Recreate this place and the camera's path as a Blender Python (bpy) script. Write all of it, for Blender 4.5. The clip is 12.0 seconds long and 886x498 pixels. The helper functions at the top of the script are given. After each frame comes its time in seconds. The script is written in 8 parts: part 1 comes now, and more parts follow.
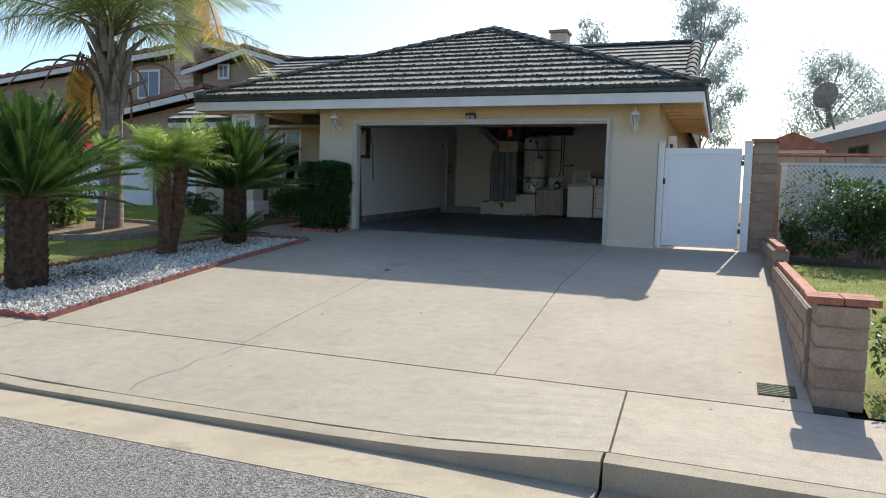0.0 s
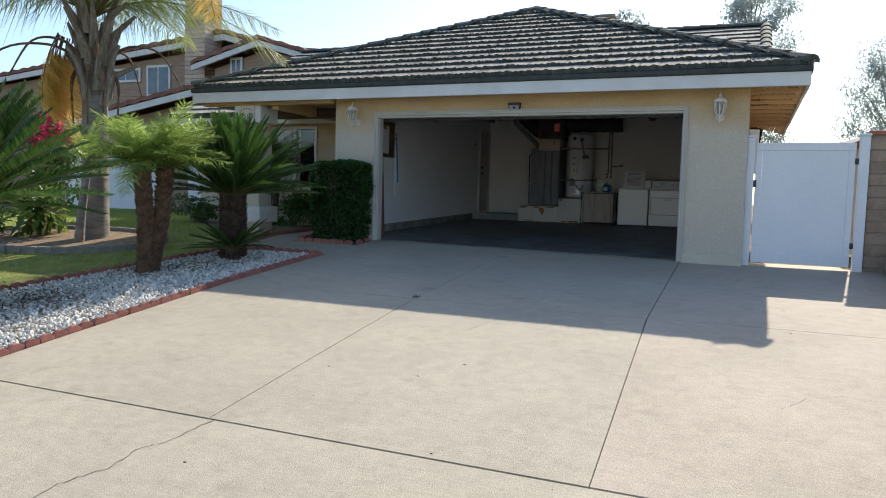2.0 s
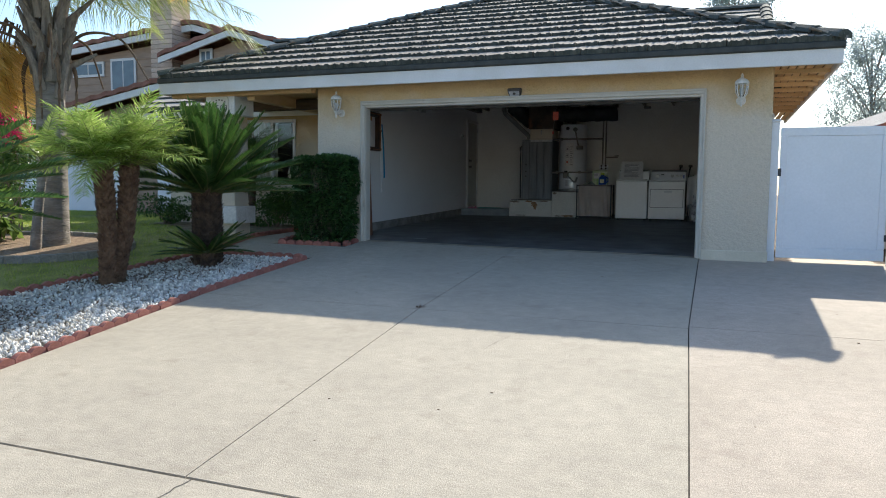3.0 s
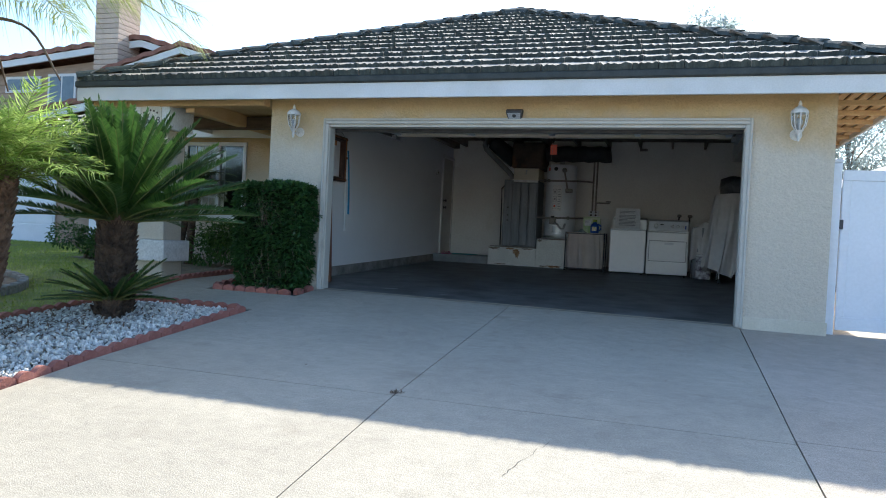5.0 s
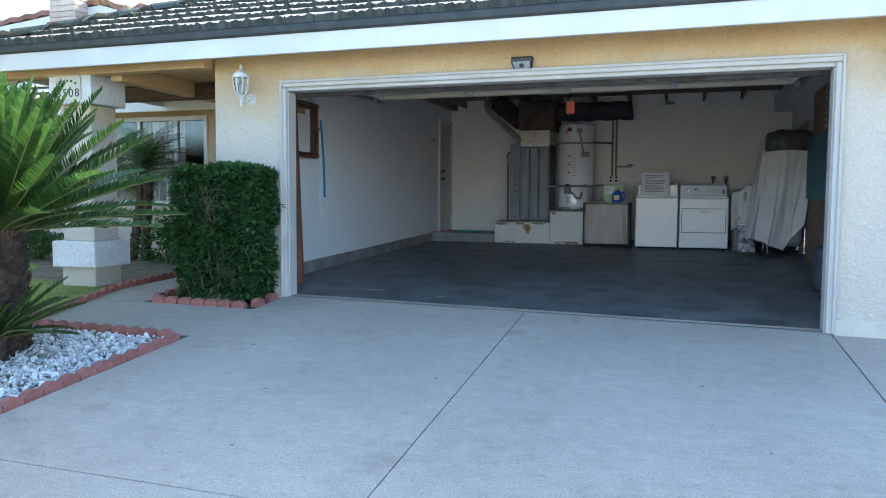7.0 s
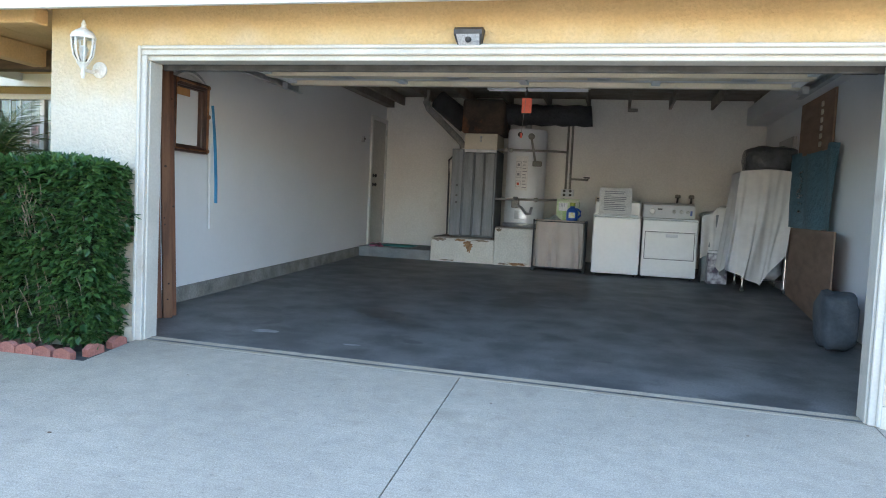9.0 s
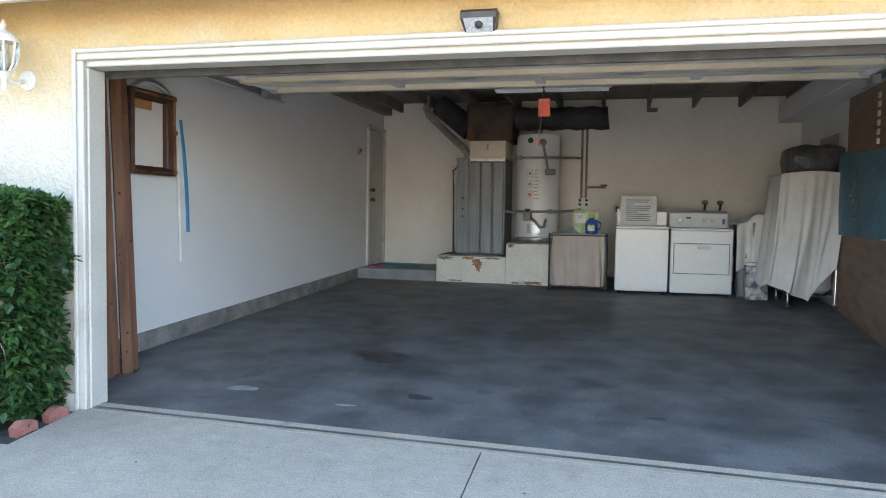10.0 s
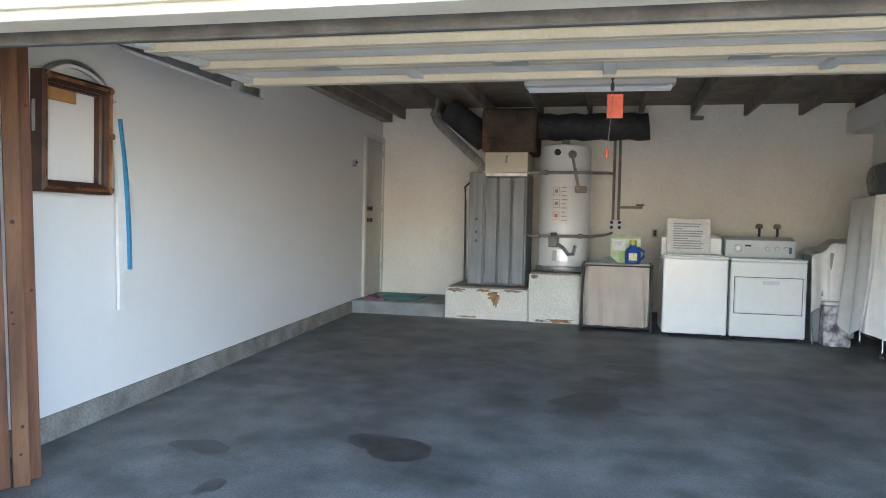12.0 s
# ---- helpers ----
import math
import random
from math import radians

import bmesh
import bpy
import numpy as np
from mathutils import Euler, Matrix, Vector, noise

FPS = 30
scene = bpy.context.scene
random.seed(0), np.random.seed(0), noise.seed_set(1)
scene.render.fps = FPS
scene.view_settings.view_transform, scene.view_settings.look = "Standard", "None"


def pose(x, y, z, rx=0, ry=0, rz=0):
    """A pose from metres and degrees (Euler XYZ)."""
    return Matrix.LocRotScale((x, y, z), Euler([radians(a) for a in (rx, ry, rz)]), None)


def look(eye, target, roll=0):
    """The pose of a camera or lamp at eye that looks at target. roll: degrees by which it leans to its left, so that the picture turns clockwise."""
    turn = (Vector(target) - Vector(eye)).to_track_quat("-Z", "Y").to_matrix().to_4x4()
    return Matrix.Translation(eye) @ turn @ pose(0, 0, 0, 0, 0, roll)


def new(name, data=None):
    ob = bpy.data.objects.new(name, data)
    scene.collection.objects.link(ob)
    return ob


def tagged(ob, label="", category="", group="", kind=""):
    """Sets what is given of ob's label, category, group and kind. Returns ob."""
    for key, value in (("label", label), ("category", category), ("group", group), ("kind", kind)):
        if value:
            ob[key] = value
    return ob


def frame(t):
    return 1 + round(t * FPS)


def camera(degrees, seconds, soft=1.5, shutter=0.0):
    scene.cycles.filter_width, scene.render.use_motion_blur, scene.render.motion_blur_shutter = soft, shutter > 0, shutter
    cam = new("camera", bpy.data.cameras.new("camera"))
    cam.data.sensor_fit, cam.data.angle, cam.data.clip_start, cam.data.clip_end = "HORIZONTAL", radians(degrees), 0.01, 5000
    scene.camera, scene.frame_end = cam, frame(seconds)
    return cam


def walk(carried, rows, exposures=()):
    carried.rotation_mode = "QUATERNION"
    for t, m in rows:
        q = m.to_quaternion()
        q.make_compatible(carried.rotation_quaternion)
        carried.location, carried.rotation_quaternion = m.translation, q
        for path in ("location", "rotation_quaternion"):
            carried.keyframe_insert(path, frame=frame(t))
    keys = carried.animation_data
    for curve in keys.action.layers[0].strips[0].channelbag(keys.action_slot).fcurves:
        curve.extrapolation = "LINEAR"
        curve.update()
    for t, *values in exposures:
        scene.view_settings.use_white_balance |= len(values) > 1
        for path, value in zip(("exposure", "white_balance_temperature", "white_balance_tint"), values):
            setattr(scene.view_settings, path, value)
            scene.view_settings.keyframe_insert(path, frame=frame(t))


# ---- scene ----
cam = camera(63.0, 12.0, 1.0)
PATH = [
    (0, (0.252, 0.188, 1.365), (-0.458, 2.051, 1.21), 1.6),
    (0.5, (0.002, 0.589, 1.394), (-0.736, 2.438, 1.199), 0.6),
    (1, (-0.231, 1.169, 1.391), (-1.054, 2.981, 1.193), 1.6),
    (1.5, (-0.504, 1.682, 1.375), (-1.255, 3.524, 1.17), 0.8),
    (2, (-0.755, 2.166, 1.39), (-1.525, 4.006, 1.241), 1.6),
    (2.5, (-1.024, 2.656, 1.394), (-1.824, 4.483, 1.253), 2.0),
    (3, (-1.407, 2.933, 1.394), (-2.113, 4.797, 1.232), 0.6),
    (3.2, (-1.539, 3.098, 1.39), (-2.216, 4.975, 1.253), 1.0),
    (4.8, (-2.304, 4.584, 1.316), (-2.88, 6.499, 1.308), 2.4),
    (5, (-2.343, 4.788, 1.337), (-2.947, 6.694, 1.302), 2.9),
    (5.5, (-2.512, 5.261, 1.399), (-3.145, 7.156, 1.314), 1.1),
    (6, (-2.541, 5.775, 1.463), (-3.202, 7.661, 1.383), 2.1),
    (6.5, (-2.677, 6.195, 1.53), (-3.387, 8.061, 1.416), 1.9),
    (7, (-2.806, 6.632, 1.584), (-3.425, 8.528, 1.447), 0.4),
    (7.5, (-2.886, 7.093, 1.644), (-3.417, 9.018, 1.529), 2.1),
    (7.7, (-2.955, 7.26, 1.653), (-3.465, 9.19, 1.529), 2.5),
    (9.3, (-3.259, 8.717, 1.75), (-3.706, 10.662, 1.628), 2.3),
    (9.5, (-3.339, 8.938, 1.783), (-3.821, 10.875, 1.668), 0.6),
    (10, (-3.447, 9.371, 1.829), (-3.921, 11.311, 1.723), 0.9),
    (10.5, (-3.526, 9.798, 1.893), (-3.93, 11.757, 1.884), 2.3),
    (11, (-3.719, 10.196, 1.9), (-4.044, 12.169, 1.878), 0.7),
    (11.5, (-3.885, 10.555, 1.928), (-4.28, 12.513, 1.831), 1.6),
    (12, (-4.104, 10.878, 1.957), (-4.546, 12.827, 1.886), 1.3),
]
EXPOSURES = [(0, 0.42, 6200, 7), (1.5, 0.45, 6250, 7), (3.0, 0.68, 6050, 6), (5.0, 1.15, 5700, 5), (5.5, 1.36, 5650, 5), (7.0, 2.22, 5650, 5), (7.7, 2.5, 5850, 5), (9.3, 3.05, 6550, 9), (10.5, 3.3, 6800, 11), (12, 3.85, 6750, 10)]
walk(cam, [(t, look(eye, target, roll)) for t, eye, target, roll in PATH], EXPOSURES)

# ---- light: low morning sun behind the house, pale hazy sky ----
TO_SUN = Vector((0.5, 3.85, 3.12)).normalized()
world = bpy.data.worlds.new("sky")
scene.world = world
world.use_nodes = True
wn = world.node_tree
sky = wn.nodes.new("ShaderNodeTexSky")
sky.sky_type, sky.sun_disc = "NISHITA", False
sky.sun_elevation = math.asin(TO_SUN.z)
sky.sun_rotation = math.atan2(TO_SUN.x, TO_SUN.y)
sky.air_density, sky.dust_density, sky.ozone_density = 1.0, 1.2, 2.0
wn.links.new(sky.outputs[0], wn.nodes["Background"].inputs[0])
wn.nodes["Background"].inputs[1].default_value = 0.15
sun = new("sun", bpy.data.lights.new("sun", "SUN"))
sun.data.energy, sun.data.angle, sun.data.color = 4.6, radians(0.55), (1.0, 0.89, 0.73)
sun.matrix_world = look((0, 40, 40), Vector((0, 40, 40)) - TO_SUN)

# ---- materials ----
def pbr(name, c1, c2, scale=4.0, rough=0.7, bump=0.15, bscale=60.0, metal=0.0, stain=None, rand=0.0, stretch=(1, 1, 1),
        spec=0.5, dist=0.01, fine=0.12, island=False):
    """A worn surface: broad variation, fine grain, an optional stain (colour, scale, threshold) and relief."""
    m = bpy.data.materials.new(name)
    m.use_nodes = True
    t = m.node_tree
    n, l = t.nodes, t.links
    b = n["Principled BSDF"]
    co = n.new("ShaderNodeTexCoord")
    mp = n.new("ShaderNodeMapping")
    mp.inputs["Scale"].default_value = stretch
    l.new(co.outputs["Object"], mp.inputs[0])
    a = n.new("ShaderNodeTexNoise")
    a.inputs["Scale"].default_value, a.inputs["Detail"].default_value = scale, 6
    l.new(mp.outputs[0], a.inputs["Vector"])
    ra = n.new("ShaderNodeValToRGB")
    ra.color_ramp.elements[0].position, ra.color_ramp.elements[1].position = 0.35, 0.65
    ra.color_ramp.elements[0].color, ra.color_ramp.elements[1].color = (*c1, 1), (*c2, 1)
    l.new(a.outputs["Fac"], ra.inputs[0])
    f = n.new("ShaderNodeTexNoise")
    f.inputs["Scale"].default_value, f.inputs["Detail"].default_value = bscale, 4
    l.new(mp.outputs[0], f.inputs["Vector"])
    mr = n.new("ShaderNodeMapRange")
    mr.inputs["From Min"].default_value, mr.inputs["From Max"].default_value = 0.3, 0.7
    mr.inputs["To Min"].default_value, mr.inputs["To Max"].default_value = 1 - fine, 1 + fine
    l.new(f.outputs["Fac"], mr.inputs[0])
    hs = n.new("ShaderNodeHueSaturation")
    l.new(mr.outputs[0], hs.inputs["Value"])
    col = ra.outputs[0]
    if stain:
        sc, ss, st = stain
        s = n.new("ShaderNodeTexNoise")
        s.inputs["Scale"].default_value, s.inputs["Detail"].default_value = ss, 7
        s.inputs["Roughness"].default_value = 0.62
        l.new(mp.outputs[0], s.inputs["Vector"])
        rs = n.new("ShaderNodeValToRGB")
        rs.color_ramp.elements[0].position, rs.color_ramp.elements[1].position = st, st + 0.14
        rs.color_ramp.elements[1].color = (0.8, 0.8, 0.8, 1)
        l.new(s.outputs["Fac"], rs.inputs[0])
        mx = n.new("ShaderNodeMix")
        mx.data_type = "RGBA"
        l.new(rs.outputs[0], mx.inputs["Factor"])
        l.new(col, mx.inputs["A"])
        mx.inputs["B"].default_value = (*sc, 1)
        col = mx.outputs["Result"]
    l.new(col, hs.inputs["Color"])
    out = hs.outputs[0]
    if rand:
        src = n.new("ShaderNodeNewGeometry").outputs["Random Per Island"] if island else n.new("ShaderNodeObjectInfo").outputs["Random"]
        r2 = n.new("ShaderNodeMapRange")
        r2.inputs["To Min"].default_value, r2.inputs["To Max"].default_value = 1 - rand, 1 + rand
        l.new(src, r2.inputs[0])
        h2 = n.new("ShaderNodeHueSaturation")
        l.new(r2.outputs[0], h2.inputs["Value"])
        l.new(out, h2.inputs["Color"])
        out = h2.outputs[0]
    l.new(out, b.inputs["Base Color"])
    b.inputs["Roughness"].default_value, b.inputs["Metallic"].default_value = rough, metal
    b.inputs["Specular IOR Level"].default_value = spec
    if bump:
        bp = n.new("ShaderNodeBump")
        bp.inputs["Strength"].default_value, bp.inputs["Distance"].default_value = bump, dist
        l.new(f.outputs["Fac"], bp.inputs["Height"])
        l.new(bp.outputs[0], b.inputs["Normal"])
    return m


def leafy(name, c1, c2, through_light=0.35, rough=0.45, rand=0.35):
    """Foliage: two greens by leaf, some light passing through."""
    m = bpy.data.materials.new(name)
    m.use_nodes = True
    t = m.node_tree
    n, l = t.nodes, t.links
    b = n["Principled BSDF"]
    g = n.new("ShaderNodeNewGeometry")
    r = n.new("ShaderNodeValToRGB")
    r.color_ramp.elements[0].color, r.color_ramp.elements[1].color = (*c1, 1), (*c2, 1)
    l.new(g.outputs["Random Per Island"], r.inputs[0])
    o = n.new("ShaderNodeObjectInfo")
    mr = n.new("ShaderNodeMapRange")
    mr.inputs["To Min"].default_value, mr.inputs["To Max"].default_value = 1 - rand, 1 + rand
    l.new(o.outputs["Random"], mr.inputs[0])
    h = n.new("ShaderNodeHueSaturation")
    l.new(mr.outputs[0], h.inputs["Value"])
    l.new(r.outputs[0], h.inputs["Color"])
    l.new(h.outputs[0], b.inputs["Base Color"])
    b.inputs["Roughness"].default_value = rough
    tr = n.new("ShaderNodeBsdfTranslucent")
    l.new(h.outputs[0], tr.inputs[0])
    mx = n.new("ShaderNodeMixShader")
    mx.inputs[0].default_value = through_light
    l.new(b.outputs[0], mx.inputs[1])
    l.new(tr.outputs[0], mx.inputs[2])
    l.new(mx.outputs[0], n["Material Output"].inputs[0])
    return m


def plain_glass(name, tint=(0.9, 0.95, 0.95), rough=0.02):
    m = bpy.data.materials.new(name)
    m.use_nodes = True
    b = m.node_tree.nodes["Principled BSDF"]
    b.inputs["Base Color"].default_value = (*tint, 1)
    b.inputs["Roughness"].default_value = rough
    b.inputs["Transmission Weight"].default_value = 1.0
    b.inputs["IOR"].default_value = 1.45
    return m


M_KERB = pbr("kerb concrete", (0.36, 0.305, 0.225), (0.46, 0.395, 0.295), 2.2, 0.88, 0.5, 140, stain=((0.23, 0.19, 0.145), 2.2, 0.54), dist=0.006, fine=0.26)
M_JOINT = pbr("joint filler", (0.05, 0.045, 0.04), (0.11, 0.10, 0.085), 8, 0.95)
M_SOIL = pbr("soil", (0.12, 0.085, 0.055), (0.22, 0.16, 0.11), 3, 0.95, 0.8, 30, dist=0.03)
M_ASPH = pbr("asphalt", (0.07, 0.067, 0.063), (0.42, 0.40, 0.37), 62, 0.9, 1.0, 150, dist=0.015, fine=0.7)
M_FLOOR = pbr("garage floor", (0.085, 0.086, 0.084), (0.18, 0.178, 0.172), 2.8, 0.5, 0.25, 90, stain=((0.055, 0.053, 0.05), 1.7, 0.55), dist=0.004, fine=0.28)
M_INWALL = pbr("garage wall paint", (0.78, 0.775, 0.775), (0.82, 0.815, 0.81), 0.9, 0.7, 0.0, 20, stain=((0.72, 0.71, 0.70), 0.6, 0.62), dist=0.004, fine=0.01)
M_BACK = pbr("back wall paint", (0.82, 0.785, 0.73), (0.87, 0.845, 0.79), 1.5, 0.75, 0.12, 45, stain=((0.70, 0.65, 0.57), 0.9, 0.62), dist=0.004, fine=0.05)
M_SOFFIT = pbr("yellow eave paint", (0.58, 0.39, 0.19), (0.66, 0.46, 0.24), 3, 0.7, 0.2, 50, fine=0.08)
M_WHITE = pbr("white paint", (0.66, 0.65, 0.62), (0.74, 0.73, 0.71), 2.5, 0.55, 0.1, 60, stain=((0.58, 0.55, 0.5), 2.0, 0.64), dist=0.003, fine=0.05)
M_CREAM = pbr("cream trim", (0.58, 0.52, 0.40), (0.66, 0.60, 0.48), 2.5, 0.55, 0.15, 60, stain=((0.50, 0.43, 0.32), 2.4, 0.64), dist=0.003, fine=0.06)
M_VINYL = pbr("white vinyl", (0.78, 0.80, 0.83), (0.83, 0.84, 0.87), 2, 0.35, 0.03, 30, fine=0.03)
M_TILE = pbr("roof tile", (0.29, 0.255, 0.22), (0.42, 0.38, 0.33), 5, 0.9, 0.7, 45, stain=((0.20, 0.18, 0.16), 3.0, 0.58), rand=0.22, dist=0.02, fine=0.25, spec=0.15)
M_TILES = pbr("roof tiles far", (0.29, 0.255, 0.22), (0.42, 0.38, 0.33), 5, 0.9, 0.7, 45, rand=0.25, dist=0.02, fine=0.25, island=True)
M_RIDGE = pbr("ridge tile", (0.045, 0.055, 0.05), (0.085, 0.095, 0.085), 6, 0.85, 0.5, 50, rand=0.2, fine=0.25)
M_EDGE = pbr("roof edge metal", (0.035, 0.04, 0.038), (0.06, 0.065, 0.06), 6, 0.7, 0.2, 50)
M_BLOCK = pbr("concrete block", (0.30, 0.215, 0.155), (0.38, 0.28, 0.205), 6, 0.92, 0.8, 70, rand=0.10, dist=0.01, fine=0.2)
M_MORTAR = pbr("mortar", (0.25, 0.20, 0.16), (0.33, 0.27, 0.22), 9, 0.95, 0.5)
M_BRICK = pbr("red cap brick", (0.33, 0.12, 0.075), (0.45, 0.19, 0.12), 7, 0.85, 0.5, 60, rand=0.22, stain=((0.42, 0.30, 0.24), 4.0, 0.6), fine=0.2)
M_SCALLOP = pbr("terracotta edging", (0.32, 0.12, 0.09), (0.43, 0.18, 0.14), 8, 0.85, 0.5, 70, rand=0.16, stain=((0.20, 0.10, 0.08), 5.0, 0.6), fine=0.2)
M_STONE = pbr("white pebbles", (0.60, 0.57, 0.52), (0.76, 0.73, 0.68), 9, 0.75, 0.3, 60, rand=0.35, island=True)
M_GRASS = leafy("grass", (0.19, 0.27, 0.035), (0.42, 0.47, 0.09), 0.5, 0.5)
M_TURF = pbr("turf", (0.17, 0.20, 0.045), (0.32, 0.33, 0.09), 2.4, 0.95, 0.9, 90, stain=((0.28, 0.22, 0.11), 1.3, 0.53), dist=0.02, fine=0.4)
M_DARKWOOD = pbr("dark beam", (0.07, 0.045, 0.03), (0.12, 0.08, 0.05), 4, 0.75, 0.3, 30, stretch=(1, 6, 6))
M_JOISTS = pbr("weathered joist", (0.20, 0.17, 0.14), (0.30, 0.26, 0.22), 4, 0.85, 0.3, 30)
M_SIDING = pbr("tan siding", (0.33, 0.235, 0.165), (0.40, 0.29, 0.21), 2, 0.8, 0.2, 40, stretch=(1, 1, 5), fine=0.1)
M_REDTILE = pbr("red clay tile", (0.20, 0.09, 0.06), (0.30, 0.14, 0.10), 5, 0.85, 0.5, 40, fine=0.25)
M_CHIM = pbr("chimney brick", (0.56, 0.43, 0.33), (0.64, 0.50, 0.39), 5, 0.9, 0.5, 40, rand=0.15, fine=0.2)
# Near-black: the darkness of unlit rooms behind windows is in this colour.
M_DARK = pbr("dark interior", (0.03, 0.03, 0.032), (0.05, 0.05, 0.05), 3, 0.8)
M_STEEL = pbr("galvanised steel", (0.45, 0.46, 0.47), (0.58, 0.59, 0.60), 9, 0.42, 0.08, 60, metal=0.9, fine=0.1)
M_CHROME = pbr("chrome", (0.7, 0.7, 0.7), (0.78, 0.78, 0.78), 9, 0.18, 0.0, 60, metal=1.0, fine=0.05)
M_BLACK = pbr("black metal", (0.03, 0.03, 0.033), (0.05, 0.05, 0.054), 8, 0.5, 0.1, 60)
M_GLASS = plain_glass("window glass")


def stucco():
    """Sand-finish stucco: yellow towards the top, mixed by height to pale cream lower down, with trowel scars."""
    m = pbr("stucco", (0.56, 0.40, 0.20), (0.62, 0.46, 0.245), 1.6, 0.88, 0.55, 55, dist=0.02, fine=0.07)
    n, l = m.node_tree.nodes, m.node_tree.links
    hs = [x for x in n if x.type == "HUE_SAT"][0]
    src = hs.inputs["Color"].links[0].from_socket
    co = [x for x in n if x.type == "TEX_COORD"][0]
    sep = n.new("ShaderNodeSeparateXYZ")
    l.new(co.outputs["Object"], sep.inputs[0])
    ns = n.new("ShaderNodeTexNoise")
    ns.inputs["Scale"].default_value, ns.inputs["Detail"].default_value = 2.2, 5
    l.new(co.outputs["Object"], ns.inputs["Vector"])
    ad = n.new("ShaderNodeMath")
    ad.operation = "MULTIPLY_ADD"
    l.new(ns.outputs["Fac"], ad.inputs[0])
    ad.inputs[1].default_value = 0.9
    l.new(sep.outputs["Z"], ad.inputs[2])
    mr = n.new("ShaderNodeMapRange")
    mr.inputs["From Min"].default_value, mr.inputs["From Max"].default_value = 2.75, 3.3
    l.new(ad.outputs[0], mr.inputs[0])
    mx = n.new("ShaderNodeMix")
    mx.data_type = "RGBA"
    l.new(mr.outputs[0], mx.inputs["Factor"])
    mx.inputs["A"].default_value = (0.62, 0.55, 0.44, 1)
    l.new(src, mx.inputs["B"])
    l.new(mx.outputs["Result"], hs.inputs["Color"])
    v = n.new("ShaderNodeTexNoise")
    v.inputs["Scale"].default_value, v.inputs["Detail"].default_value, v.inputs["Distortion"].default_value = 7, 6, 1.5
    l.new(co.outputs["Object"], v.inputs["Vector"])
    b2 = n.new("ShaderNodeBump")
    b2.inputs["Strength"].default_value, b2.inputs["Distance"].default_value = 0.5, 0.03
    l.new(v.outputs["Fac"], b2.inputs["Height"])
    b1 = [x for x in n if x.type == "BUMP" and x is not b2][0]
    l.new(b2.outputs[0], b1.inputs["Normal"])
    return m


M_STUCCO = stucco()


def concrete(name, c1, c2, stain):
    """Broom-finished concrete: cloudy tone, sandy grain, dark specks and faint cross brushing."""
    m = pbr(name, c1, c2, 0.9, 0.85, 0.5, 130, stain=(stain, 3.2, 0.58), dist=0.006, fine=0.20)
    n, l = m.node_tree.nodes, m.node_tree.links
    b = n["Principled BSDF"]
    src = b.inputs["Base Color"].links[0].from_socket
    co = [x for x in n if x.type == "TEX_COORD"][0]
    mp = n.new("ShaderNodeMapping")
    mp.inputs["Scale"].default_value = (1.5, 26, 1)
    l.new(co.outputs["Object"], mp.inputs[0])
    val = None
    for vec, scale, lo, hi, a, z in ((co.outputs["Object"], 320, 0.35, 0.65, 0.80, 1.18), (co.outputs["Object"], 38, 0.66, 0.74, 1.0, 0.74), (mp.outputs[0], 4, 0.3, 0.7, 0.93, 1.07), (co.outputs["Object"], 9, 0.3, 0.7, 0.93, 1.06)):
        t = n.new("ShaderNodeTexNoise")
        t.inputs["Scale"].default_value, t.inputs["Detail"].default_value = scale, 3
        l.new(vec, t.inputs["Vector"])
        r = n.new("ShaderNodeMapRange")
        r.inputs["From Min"].default_value, r.inputs["From Max"].default_value = lo, hi
        r.inputs["To Min"].default_value, r.inputs["To Max"].default_value = a, z
        l.new(t.outputs["Fac"], r.inputs[0])
        if val is None:
            val = r.outputs[0]
        else:
            q = n.new("ShaderNodeMath")
            q.operation = "MULTIPLY"
            l.new(val, q.inputs[0])
            l.new(r.outputs[0], q.inputs[1])
            val = q.outputs[0]
    h = n.new("ShaderNodeHueSaturation")
    l.new(val, h.inputs["Value"])
    l.new(src, h.inputs["Color"])
    l.new(h.outputs[0], b.inputs["Base Color"])
    return m


M_CONC = concrete("concrete", (0.395, 0.345, 0.27), (0.445, 0.39, 0.305), (0.345, 0.295, 0.225))
# Pinker right-hand slabs, their colour raised slightly to carry the glare there.
M_CONCW = concrete("pinkish glare-lit concrete", (0.41, 0.345, 0.27), (0.47, 0.395, 0.315), (0.36, 0.29, 0.225))

# ---- building helpers ----
rng = random.Random(7)


def thing(name, label, category, loc=(0, 0, 0), kind="", group=""):
    """A top-level thing: an Empty at its base, to which parts are added."""
    ob = new(name)
    ob.empty_display_size = 0.1
    ob.location = loc
    return tagged(ob, label, category, group, kind)


def finish(name, bm, material, smooth=False):
    me = bpy.data.meshes.new(name)
    bmesh.ops.recalc_face_normals(bm, faces=bm.faces) if len(bm.faces) < 30000 else None
    bm.to_mesh(me)
    bm.free()
    me.materials.append(material)
    if smooth:
        for p in me.polygons:
            p.use_smooth = True
        me.set_sharp_from_angle(angle=radians(40))
    return me


def part(name, bm, material, parent, label="", smooth=False, at=None):
    """One mesh under a thing or part; its geometry is in world coordinates unless a pose is given."""
    ob = new(name, finish(name, bm, material, smooth))
    ob.parent = parent
    if at is None:
        p, m = parent, Matrix()
        while p:
            m = m @ p.matrix_basis.inverted() if p.parent is None else m
            p = p.parent
        ob.matrix_parent_inverse = m if parent.parent is None else Matrix()
    else:
        ob.matrix_basis = at
    return tagged(ob, label)


